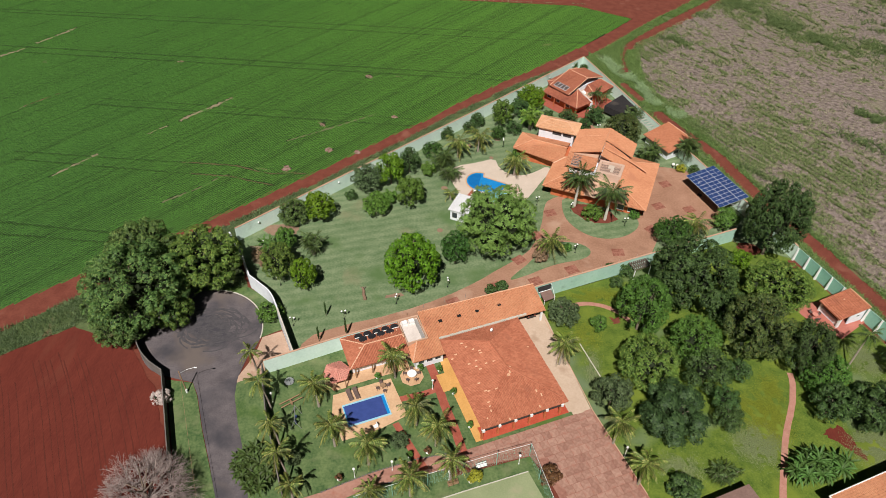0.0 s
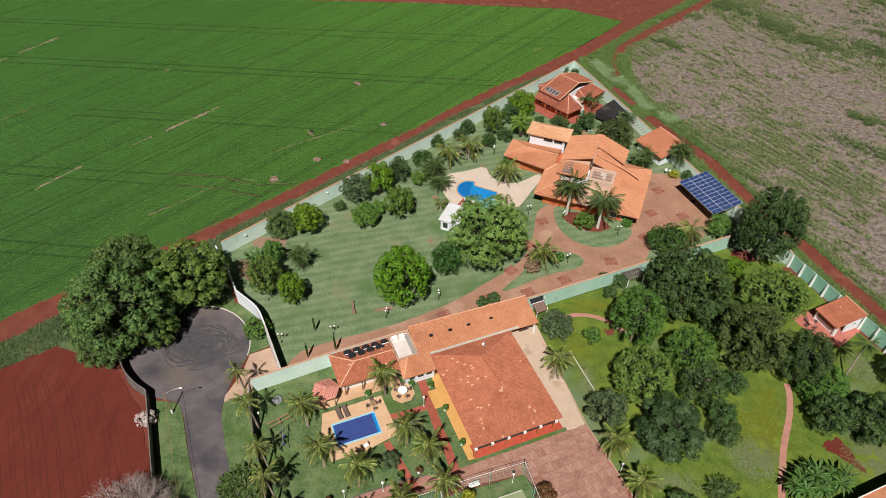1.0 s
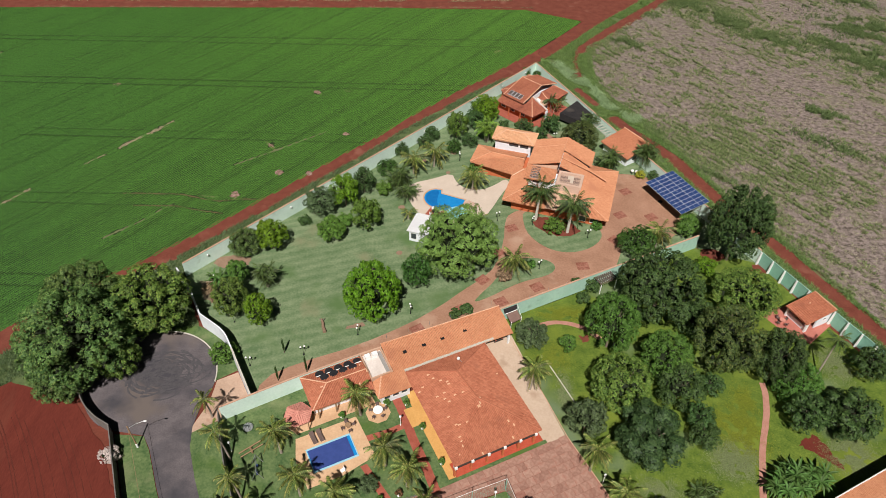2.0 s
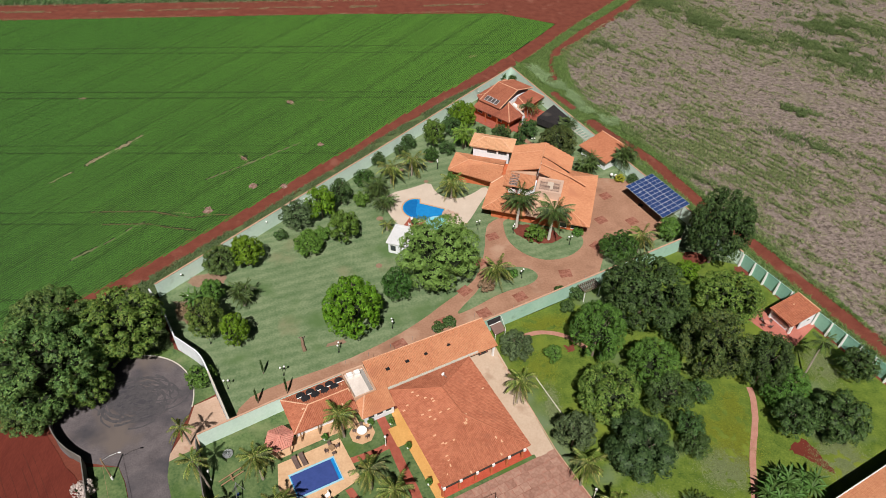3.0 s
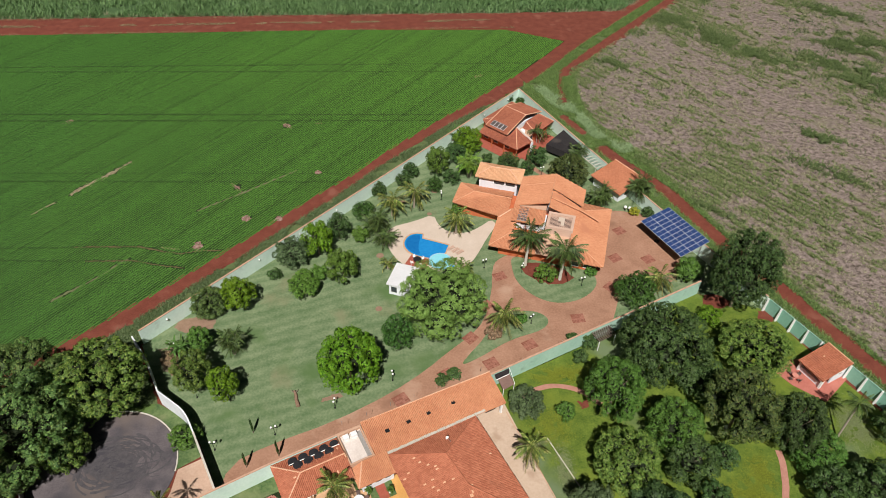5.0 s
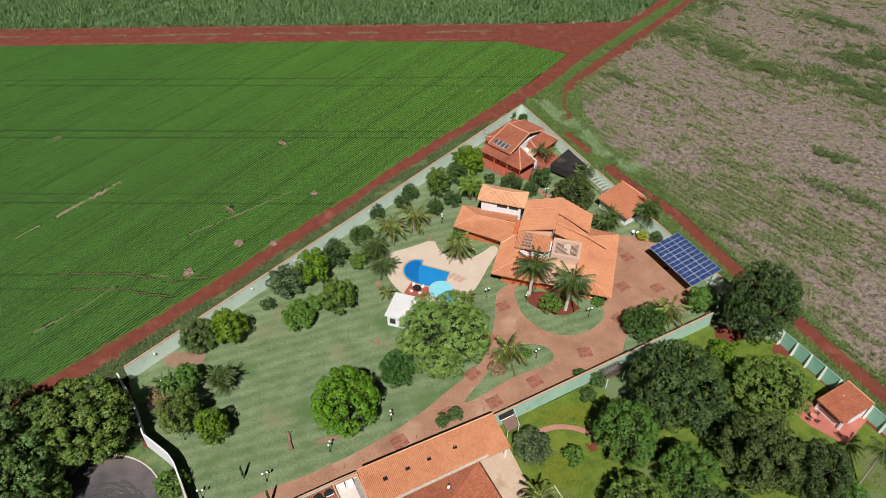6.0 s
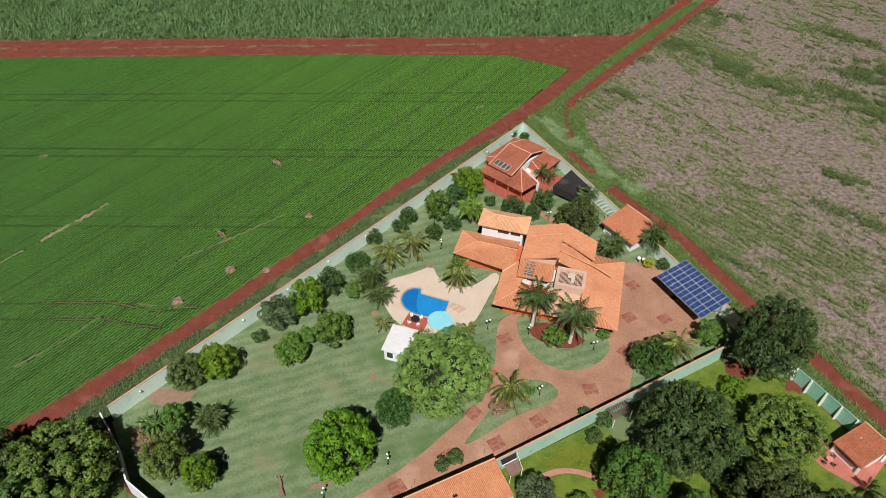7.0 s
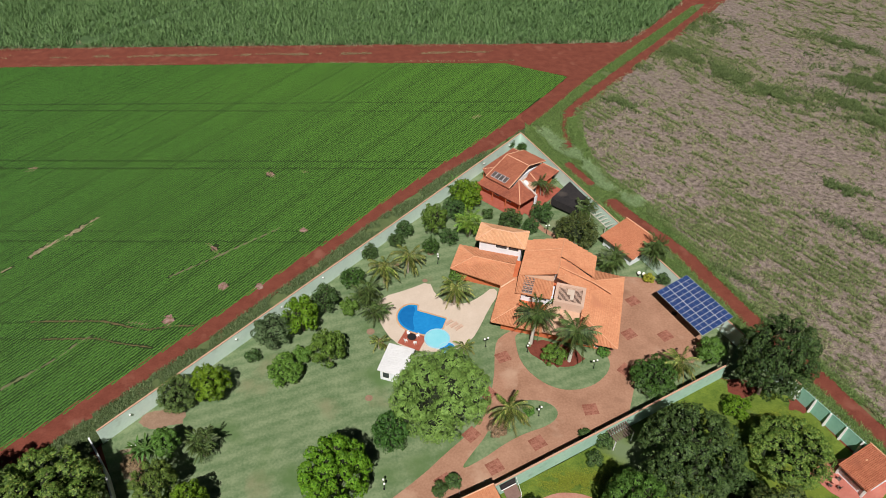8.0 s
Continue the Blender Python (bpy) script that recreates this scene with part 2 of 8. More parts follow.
ALUMINIUM = surf("dull_aluminium", (0.4, 0.42, 0.45), (0.5, 0.52, 0.55), 2.0, 0.5, 0.05, 8.0)
STEEL = surf("galvanised_steel", (0.42, 0.43, 0.44), (0.58, 0.59, 0.6), 2.0, 0.45, 0.05, 8.0, metallic=0.7)
BLACK_PLASTIC = surf("black_plastic", (0.012, 0.012, 0.014), (0.03, 0.03, 0.034), 2.0, 0.5, 0.1, 8.0)
BARK = surf("bark", (0.12, 0.09, 0.065), (0.24, 0.19, 0.15), 2.0, 0.95, 0.6, 9.0, stretch=(1, 1, 0.3))
PALM_BARK = surf("palm_bark", (0.2, 0.165, 0.13), (0.36, 0.31, 0.26), 2.0, 0.95, 0.6, 7.0, stretch=(0.4, 0.4, 2.2))
WATER = surf("pool_water", (0.012, 0.19, 0.5), (0.02, 0.25, 0.58), 0.4, 0.08, 0.12, 1.6, spec=0.5, distance=0.02)
WATER_DEEP = surf("deep_pool_water", (0.008, 0.12, 0.36), (0.012, 0.16, 0.43), 0.4, 0.08, 0.12, 1.6, spec=0.5, distance=0.02)
WATER_PALE = surf("shallow_water", (0.2, 0.56, 0.66), (0.27, 0.62, 0.7), 0.5, 0.08, 0.12, 1.8, spec=0.5, distance=0.02)
POOL_COVER = surf("blue_pool_cover", (0.032, 0.056, 0.2), (0.046, 0.075, 0.26), 0.8, 0.5, 0.2, 3.0)
POOL_TILE = surf("turquoise_pool_tile", (0.25, 0.48, 0.6), (0.35, 0.58, 0.68), 1.0, 0.35, 0.05, 5.0)
PANEL_BLUE = surf("solar_cells", (0.022, 0.045, 0.14), (0.032, 0.065, 0.19), 0.6, 0.16, 0.0, 4.0, spec=0.5)
GLASS_DARK = surf("dark_glass", (0.03, 0.035, 0.04), (0.06, 0.07, 0.08), 0.8, 0.12, 0.0, 3.0, spec=0.6)
SHADE_NET = surf("black_shade_net", (0.012, 0.012, 0.014), (0.035, 0.03, 0.03), 0.4, 0.95, 0.3, 3.0, patch=(0.06, 0.05, 0.045), patch_scale=0.3, patch_at=0.6)
ROOF_BROWN = surf("brown_sheet_roof", (0.15, 0.09, 0.075), (0.24, 0.15, 0.125), 0.6, 0.8, 0.2, 4.0)
ROOF_WHITE = surf("white_sheet_roof", (0.56, 0.56, 0.57), (0.72, 0.72, 0.73), 0.5, 0.6, 0.05, 4.0)
COURT_GREEN = surf("worn_court_grass", (0.2, 0.24, 0.12), (0.28, 0.31, 0.17), 0.25, 0.9, 0.2, 5.0, patch=(0.32, 0.3, 0.19), patch_scale=0.2)
PINK_ROOF = surf("pink_shingle", (0.45, 0.17, 0.13), (0.6, 0.27, 0.21), 0.8, 0.85, 0.2, 4.0, island=0.15)
TERRACE_FLOOR = surf("pale_terrace_floor", (0.55, 0.47, 0.42), (0.7, 0.63, 0.58), 0.8, 0.85, 0.1, 4.0)
TERRACE_PINK = surf("pinkish_render", (0.5, 0.33, 0.25), (0.6, 0.43, 0.34), 0.6, 0.85, 0.1, 4.0)
TERRACE = surf("smooth_terracotta_terrace", (0.47, 0.285, 0.19), (0.56, 0.365, 0.26), 0.4, 0.85, 0.1, 3.0)
COLLECTOR = surf("collector_glass", (0.075, 0.062, 0.06), (0.13, 0.11, 0.105), 0.8, 0.25, 0.0, 3.0, spec=0.5)
CAR_BLACK = surf("black_car_paint", (0.012, 0.012, 0.014), (0.02, 0.02, 0.023), 1.0, 0.2, 0.0, 5.0, spec=0.6)
CUSHION = surf("brown_fabric", (0.1, 0.065, 0.055), (0.16, 0.11, 0.095), 2.0, 0.9, 0.1, 9.0)
BEAM = surf("dark_stained_beam", (0.035, 0.024, 0.02), (0.07, 0.05, 0.042), 2.0, 0.8, 0.2, 8.0, stretch=(0.3, 1, 1))
WOOD = surf("weathered_wood", (0.22, 0.13, 0.07), (0.34, 0.22, 0.13), 1.5, 0.85, 0.3, 9.0)
SOIL_BED = surf("bare_soil_bed", (0.19, 0.115, 0.075), (0.3, 0.2, 0.14), 0.9, 0.95, 0.4, 6.0)

LEAF_DARK = leafy("dark_leaves", (0.018, 0.048, 0.013), (0.084, 0.152, 0.04))
LEAF_DENSE = leafy("dense_dark_leaves", (0.013, 0.036, 0.009), (0.085, 0.138, 0.038))
LEAF_MANGO = leafy("mango_leaves", (0.026, 0.068, 0.017), (0.14, 0.24, 0.062), odd=(0.18, 0.25, 0.066), odd_at=0.9)
LEAF_MANGO_LIGHT = leafy("young_mango_leaves", (0.032, 0.08, 0.012), (0.155, 0.25, 0.045), odd=(0.22, 0.28, 0.06), odd_at=0.88)
LEAF_LIME = leafy("lime_green_leaves", (0.05, 0.118, 0.014), (0.155, 0.262, 0.045), 0.25)
LEAF_MID = leafy("mid_green_leaves", (0.034, 0.09, 0.013), (0.11, 0.225, 0.037))
LEAF_BRIGHT = leafy("bright_green_leaves", (0.058, 0.15, 0.008), (0.18, 0.325, 0.022), 0.3)
LEAF_OLIVE = leafy("olive_leaves", (0.022, 0.048, 0.012), (0.11, 0.155, 0.04), odd=(0.15, 0.15, 0.04), odd_at=0.93)
LEAF_GREY = leafy("grey_green_leaves", (0.032, 0.058, 0.022), (0.112, 0.16, 0.066))
LEAF_SOFT = leafy("soft_green_leaves", (0.11, 0.21, 0.045), (0.21, 0.35, 0.078), 0.25)
LEAF_DEEP = leafy("deep_green_leaves", (0.018, 0.06, 0.01), (0.062, 0.15, 0.026))
LEAF_FEATHER = leafy("feathery_leaves", (0.016, 0.04, 0.013), (0.062, 0.112, 0.036))
# colour of the shade seen between the leaves, for the crown cores
CROWN_SHADE = surf("crown_shade", (0.009, 0.014, 0.006), (0.022, 0.032, 0.011), 3.0, 0.95, 0.3, 12.0)
LEAF_YELLOW = leafy("yellow_green_leaves", (0.22, 0.24, 0.02), (0.42, 0.42, 0.05), 0.3)
LEAF_PALM = leafy("palm_leaves", (0.018, 0.042, 0.006), (0.185, 0.235, 0.048), 0.15, odd=(0.32, 0.3, 0.1), odd_at=0.9, vary=0.4)
LEAF_PALM_DRY = leafy("old_palm_leaves", (0.12, 0.12, 0.03), (0.36, 0.33, 0.1), 0.2, vary=0.3)
LEAF_PALM_BRIGHT = leafy("bright_palm_leaves", (0.045, 0.11, 0.012), (0.2, 0.33, 0.05), 0.2, vary=0.3)
LEAF_PALM_DARK = leafy("dark_palm_leaves", (0.013, 0.036, 0.008), (0.105, 0.155, 0.042), 0.2, vary=0.35)
LEAF_STRELITZIA = leafy("strelitzia_leaves", (0.03, 0.062, 0.014), (0.11, 0.15, 0.04), 0.15, vary=0.4)
LEAF_BANANA = leafy("banana_leaves", (0.045, 0.11, 0.022), (0.14, 0.25, 0.06), 0.25, vary=0.35)
TWIG_PINK = leafy("bare_pinkish_twigs", (0.17, 0.125, 0.115), (0.33, 0.26, 0.245), 0.0)
TWIG_WHITE = leafy("pale_blossom", (0.5, 0.4, 0.36), (0.75, 0.68, 0.62), 0.2)
TWIG_BROWN = leafy("dry_brown_leaves", (0.15, 0.09, 0.055), (0.29, 0.2, 0.12), 0.1)
LEAF_RED = leafy("reddish_leaves", (0.09, 0.035, 0.02), (0.19, 0.1, 0.04), 0.2)
# the tint towards -x paints the field's view-dependent dimming into the leaves
CROP = surf("crop_leaves", (0.011, 0.053, 0.005), (0.133, 0.283, 0.039), 7.0, 0.7, 0.7, 18.0, ramp=(0.4, 0.62), dim_side=((0.55, 0.66, 0.68), 20.0, -75.0))
CANE_FLOOR = surf("cane_litter", (0.035, 0.075, 0.025), (0.075, 0.13, 0.05), 0.8, 0.95, 0.6, 5.0)
FIELD_PINK = surf("pinkish_bare_soil", (0.15, 0.075, 0.055), (0.33, 0.22, 0.19), 1.6, 0.95, 0.8, 5.0, patch=(0.06, 0.1, 0.025), patch_scale=1.1, patch_at=0.56, ramp=(0.38, 0.62))
FIELD_TRACK = surf("field_wheel_track", (0.085, 0.1, 0.04), (0.17, 0.165, 0.09), 0.8, 0.95, 0.5, 5.0)
FIELD_RUT = surf("reddish_wheel_rut", (0.022, 0.055, 0.01), (0.17, 0.11, 0.06), 0.5, 0.95, 0.5, 5.0)
FIELD_BARE = surf("dry_row_shade_soil", (0.12, 0.1, 0.055), (0.31, 0.25, 0.17), 1.4, 0.95, 0.6, 5.0, ramp=(0.38, 0.62))
CANE = leafy("cane_leaves", (0.06, 0.145, 0.045), (0.165, 0.3, 0.11), 0.25)
TUFT_GREEN = leafy("grass_tufts", (0.065, 0.1, 0.028), (0.24, 0.285, 0.115), 0.2)
TUFT_VERGE = leafy("verge_blades", (0.052, 0.105, 0.018), (0.195, 0.28, 0.085), 0.2)
TUFT_DEEP = leafy("deep_grass_blades", (0.032, 0.066, 0.018), (0.11, 0.165, 0.058), 0.2)
TUFT_PALE = leafy("pale_grass_blades", (0.16, 0.25, 0.1), (0.34, 0.45, 0.24), 0.25)
TUFT_YELLOW = leafy("yellowing_grass", (0.12, 0.17, 0.016), (0.21, 0.25, 0.028), 0.2)
TUFT_WORN = leafy("worn_pale_grass", (0.12, 0.16, 0.055), (0.22, 0.26, 0.125), 0.2)
TUFT_STRAW_GREEN = leafy("strawy_grass", (0.14, 0.14, 0.06), (0.33, 0.3, 0.17), 0.2)
TUFT_DULL = leafy("dull_verge_blades", (0.045, 0.08, 0.025), (0.145, 0.19, 0.08), 0.2)
TUFT_DARK = leafy("dark_weeds", (0.04, 0.08, 0.022), (0.16, 0.225, 0.08), 0.2)
TUFT_DRY = leafy("straw_tufts", (0.18, 0.17, 0.1), (0.38, 0.35, 0.225), 0.2)


# ---- builders ----
def obj(name, bm, material, parent=None, label="", smooth=False):
    me = bpy.data.meshes.new(name)
    bm.to_mesh(me)
    bm.free()
    me.materials.append(material)
    if smooth:
        me.shade_smooth()
    ob = new(name, me)
    if parent:
        ob.parent = parent
    if label:
        ob["label"] = label
    return ob


def part(name, bm, material, parent, label="", smooth=False):
    return obj(name, bm, material, parent, label, smooth)


def thing(name, label, category, group="", kind="", at=None):
    ob = new(name)
    if at is not None:
        ob.matrix_basis = at
    return tagged(ob, label, category, group, kind)


def box(bm, x0, x1, y0, y1, z0, z1, bevel=0.0):
    v = [bm.verts.new((x, y, z)) for z in (z0, z1) for x, y in ((x0, y0), (x1, y0), (x1, y1), (x0, y1))]
    fs = [bm.faces.new([v[i] for i in f]) for f in ((3, 2, 1, 0), (4, 5, 6, 7), (0, 1, 5, 4), (1, 2, 6, 5), (2, 3, 7, 6), (3, 0, 4, 7))]
    if bevel:
        bmesh.ops.bevel(bm, geom=list({e for f in fs for e in f.edges}), offset=bevel, segments=1, affect="EDGES")
    return bm


def cyl(bm, x, y, z0, z1, r0, r1=None, n=10):
    r1 = r0 if r1 is None else r1
    a = [bm.verts.new((x + r0 * math.cos(2 * math.pi * i / n), y + r0 * math.sin(2 * math.pi * i / n), z0)) for i in range(n)]
    b = [bm.verts.new((x + r1 * math.cos(2 * math.pi * i / n), y + r1 * math.sin(2 * math.pi * i / n), z1)) for i in range(n)]
    for i in range(n):
        bm.faces.new((a[i], a[(i + 1) % n], b[(i + 1) % n], b[i]))
    bm.faces.new(a[::-1])
    bm.faces.new(b)
    return bm


def rod(bm, p, q, r0, r1=None, n=6):
    """A tapered rod from p to q."""
    p, q = Vector(p), Vector(q)
    r1 = r0 if r1 is None else r1
    d = (q - p).normalized()
    s = d.orthogonal().normalized()
    t = d.cross(s)
    a = [bm.verts.new(p + r0 * (math.cos(2 * math.pi * i / n) * s + math.sin(2 * math.pi * i / n) * t)) for i in range(n)]
    b = [bm.verts.new(q + r1 * (math.cos(2 * math.pi * i / n) * s + math.sin(2 * math.pi * i / n) * t)) for i in range(n)]
    for i in range(n):
        bm.faces.new((a[i], a[(i + 1) % n], b[(i + 1) % n], b[i]))
    bm.faces.new(a[::-1])
    bm.faces.new(b)
    return bm


def ball(bm, x, y, z, r, squash=1.0, level=2):
    bmesh.ops.create_icosphere(bm, subdivisions=level, radius=r, matrix=Matrix.Translation((x, y, z)) @ Matrix.Diagonal((1, 1, squash, 1)))
    return bm


def prism(bm, pts, z0, z1):
    area = sum(a[0] * b[1] - b[0] * a[1] for a, b in zip(pts, [*pts[1:], pts[0]]))
    pts = list(pts) if area > 0 else list(pts)[::-1]
    a = [bm.verts.new((x, y, z0)) for x, y in pts]
    b = [bm.verts.new((x, y, z1)) for x, y in pts]
    n = len(pts)
    bm.faces.new(b)
    bm.faces.new(a[::-1])
    for i in range(n):
        bm.faces.new((a[i], a[(i + 1) % n], b[(i + 1) % n], b[i]))
    return bm


def rounded(pts, times=2, closed=True):
    """Corners cut, so that an outline or a line of a few points becomes a smooth one."""
    for _ in range(times):
        out = [] if closed else [pts[0]]
        for i in range(len(pts) if closed else len(pts) - 1):
            (ax, ay), (bx, by) = pts[i], pts[(i + 1) % len(pts)]
            out += [(0.75 * ax + 0.25 * bx, 0.75 * ay + 0.25 * by), (0.25 * ax + 0.75 * bx, 0.25 * ay + 0.75 * by)]
        if not closed:
            out.append(pts[-1])
        pts = out
    return pts


def ragged(pts, step=1.5, by=0.4, seed=1):
    """An outline broken up unevenly, as the edge of grass or earth."""
    rnd, out = random.Random(seed), []
    for i in range(len(pts)):
        (ax, ay), (bx, by2) = pts[i], pts[(i + 1) % len(pts)]
        n = max(1, int(math.hypot(bx - ax, by2 - ay) / step))
        for j in range(n):
            f = j / n
            out.append((ax + f * (bx - ax) + rnd.uniform(-by, by), ay + f * (by2 - ay) + rnd.uniform(-by, by)))
    return out


def band(pts, width, seed=0, uneven=0.0, step=2.0):
    """The outline of a strip of that width along a line."""
    line = []
    for (ax, ay), (bx, by) in zip(pts, pts[1:]):
        n = max(1, int(math.hypot(bx - ax, by - ay) / step))
        line += [(ax + (bx - ax) * i / n, ay + (by - ay) * i / n) for i in range(n)]
    line.append(pts[-1])
    rnd, left, right = random.Random(seed), [], []
    for i, (x, y) in enumerate(line):
        (ax, ay), (bx, by) = line[max(0, i - 1)], line[min(len(line) - 1, i + 1)]
        d = math.hypot(bx - ax, by - ay)
        nx, ny = (ay - by) / d, (bx - ax) / d
        a, b = (width / 2 + rnd.uniform(-uneven, uneven) for _ in range(2))
        left.append((x + nx * a, y + ny * a))
        right.append((x - nx * b, y - ny * b))
    return right + left[::-1]


def sheet(name, pts, z, material, label, category="ground", kind="structure"):
    """A flat piece of ground with its edge going down into the earth."""
    ob = obj(name, prism(bmesh.new(), pts, -0.25, z), material)
    return tagged(ob, label, category, kind=kind)


def frame_at(x, y, degrees):
    c, s = math.cos(radians(degrees)), math.sin(radians(degrees))
    return lambda u, v: (x + u * c - v * s, y + u * s + v * c)


def seg_wall(bm, a, b, z0, z1, thick):
    d = Vector((b[0] - a[0], b[1] - a[1])).normalized() * thick / 2
    nx, ny = -d.y, d.x
    return prism(bm, [(a[0] + nx, a[1] + ny), (a[0] - nx, a[1] - ny), (b[0] - nx, b[1] - ny), (b[0] + nx, b[1] + ny)], z0, z1)


def tiled(bm, poly, bm_pale=None, pale=0.0, seed=0, pitch=0.24, course=0.40):
    """Barrel tiles over one slope (a flat polygon, its first edge the eave): every tile a half-round piece of its own."""
    rnd = random.Random(seed)
    p = [Vector(q) for q in poly]
    u = (p[1] - p[0]).normalized()
    nrm = (p[1] - p[0]).cross(p[2] - p[0]).normalized()
    if nrm.z < 0:
        nrm = -nrm
    v = nrm.cross(u)
    if v.z < 0:
        v = -v
    flat = [((q - p[0]).dot(u), (q - p[0]).dot(v)) for q in p]
    lo, hi = min(f[0] for f in flat), max(f[0] for f in flat)
    prof = [(-0.5, 0.0), (-0.28, 0.075), (0.28, 0.075), (0.5, 0.0)]
    x = lo + pitch / 2
    while x < hi:
        ys = []
        for (ax, ay), (bx, by) in zip(flat, [*flat[1:], flat[0]]):
            if (ax - x) * (bx - x) < 0:
                ys.append(ay + (by - ay) * (x - ax) / (bx - ax))
        if len(ys) >= 2:
            y0, y1 = min(ys), max(ys)
            y = y0 - 0.05
            while y < y1 - 0.08:
                e = min(y + course + 0.04, y1)
                spot = p[0] + u * x + v * y
                target = bm_pale if pale and noise.noise(spot * 0.3) > 0.1 and rnd.random() < pale else bm
                dx, dy = rnd.uniform(-0.012, 0.012), rnd.uniform(0, 0.02)
                ring = []
                for yy, lift in ((y, 0.085), (e, 0.02)):
                    ring.append([target.verts.new(p[0] + u * (x + dx + a * pitch * 0.96) + v * (yy + dy) + nrm * (h + lift)) for a, h in prof])
                for i in range(3):
                    target.faces.new((ring[0][i], ring[0][i + 1], ring[1][i + 1], ring[1][i]))
                y += course
        x += pitch
    return bm


def slab_face(bm, poly, thick=0.14):
    p = [Vector(q) for q in poly]
    if (p[1] - p[0]).cross(p[2] - p[0]).z < 0:
        p = p[::-1]
    a = [bm.verts.new(q) for q in p]
    b = [bm.verts.new(q - Vector((0, 0, thick))) for q in p]
    bm.faces.new(a)
    bm.faces.new(b[::-1])
    for i in range(len(p)):
        bm.faces.new((a[i - 1], b[i - 1], b[i], a[i]))


def roof(parent, faces, ridges, tile, pale=0.0, seed=0, ridge_material=None, label=""):
    """A roof of flat slopes: the deck, its tiles, and the ridge and hip caps. faces: polygons, the eave first."""
    bm = bmesh.new()
    for f in faces:
        slab_face(bm, f)
    r = part("roof", bm, tile, parent, label)
    bt, bp = bmesh.new(), bmesh.new()
    for i, f in enumerate(faces):
        tiled(bt, f, bp, pale[i] if isinstance(pale, tuple) else pale, seed + i)
    tagged(part("tiles", bt, tile, r), kind="stuff")
    if pale:
        tagged(part("replaced_tiles", bp, TILE_PALE, r, "paler replaced roof tiles"), kind="stuff")
    else:
        bp.free()
    for a, b in ridges:
        a, b = Vector(a), Vector(b)
        n = max(1, int((b - a).length / 0.42))
        for i in range(n):
            bm = bmesh.new()
            rod(bm, a.lerp(b, i / n) + Vector((0, 0, 0.06)), a.lerp(b, (i + 1.06) / n) + Vector((0, 0, 0.04)), 0.12, 0.1, 6)
            part("ridge_tile", bm, ridge_material or RIDGE_TILE, r)
    return r


def hip(parent, at, u0, u1, v0, v1, eave, top, tile, along="v", pale=0.0, seed=0, inset=None, label=""):
    """A hipped roof over a rectangle of the local frame at."""
    du, dv = (u1 - u0) / 2, (v1 - v0) / 2
    k = min(du, dv) if inset is None else inset
    if along == "v":
        r1, r2 = (u0 + du, v0 + k), (u0 + du, v1 - k)
    else:
        r1, r2 = (u0 + k, v0 + dv), (u1 - k, v0 + dv)
    P = lambda u, v, z: (*at(u, v), z)
    A, B, C, D = P(u0, v0, eave), P(u1, v0, eave), P(u1, v1, eave), P(u0, v1, eave)
    R1, R2 = P(*r1, top), P(*r2, top)
    if along == "v":
        faces = [[A, B, R1], [B, C, R2, R1], [C, D, R2], [D, A, R1, R2]]
        lines = [(A, R1), (B, R1), (C, R2), (D, R2), (R1, R2)]
    else:
        faces = [[A, B, R2, R1], [B, C, R2], [C, D, R1, R2], [D, A, R1]]
        lines = [(A, R1), (D, R1), (B, R2), (C, R2), (R1, R2)]
    return roof(parent, faces, lines, tile, pale, seed, label=label)


def local_box(bm, at, u0, u1, v0, v1, z0, z1):
    return prism(bm, [at(u0, v0), at(u1, v0), at(u1, v1), at(u0, v1)], z0, z1)


def window(parent, at, side, a0, a1, c, z0, z1, name="window"):
    """A framed window or door on a wall: side 'v' lies along u at v = c, side 'u' along v at u = c; the sign of side's second letter is outwards."""
    out = -1 if side[1] == "-" else 1
    w = bmesh.new()
    rect = lambda lo, hi, d0, d1: ((lo, hi, min(d0, d1), max(d0, d1)) if side[0] == "v" else (min(d0, d1), max(d0, d1), lo, hi))
    for lo, hi, za, zb in ((a0, a1, z0, z0 + 0.08), (a0, a1, z1 - 0.08, z1), (a0, a0 + 0.08, z0 + 0.08, z1 - 0.08), (a1 - 0.08, a1, z0 + 0.08, z1 - 0.08)):
        u0, u1, v0, v1 = rect(lo, hi, c - 0.05 * out, c + 0.06 * out)
        local_box(w, at, u0, u1, v0, v1, za, zb)
    ob = part(name, w, WHITE_PAINT, parent)
    g = bmesh.new()
    u0, u1, v0, v1 = rect(a0 + 0.08, a1 - 0.08, c - 0.03 * out, c + 0.02 * out)
    local_box(g, at, u0, u1, v0, v1, z0 + 0.08, z1 - 0.08)
    part("pane", g, GLASS_DARK, ob)
    return ob


# ---- the large ground ----
bm = bmesh.new()
bmesh.ops.create_grid(bm, x_segments=8, y_segments=8, size=2400)
ground = tagged(obj("ground", bm, RED_EARTH), "bare red earth reaching to the horizon", "ground", kind="structure")
ground.location.z = -0.06

EDGE = [(35.4, 186.3), (18.5, 169.5), (13.0, 164.6), (3.2, 154.8), (-1.4, 149.9), (-5.4, 145.0), (-14.5, 136.4), (-22.8, 127.7), (-30.3, 120.0), (-37.9, 112.6), (-45.8, 105.3), (-54.9, 97.6), (-75, 79)]
SOY = [(53.0, 206.5), *EDGE, (-420, 79), (-420, 214.5), (-10, 216.2), (37, 214.8)]
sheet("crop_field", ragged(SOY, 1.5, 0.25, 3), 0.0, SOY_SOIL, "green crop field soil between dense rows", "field")
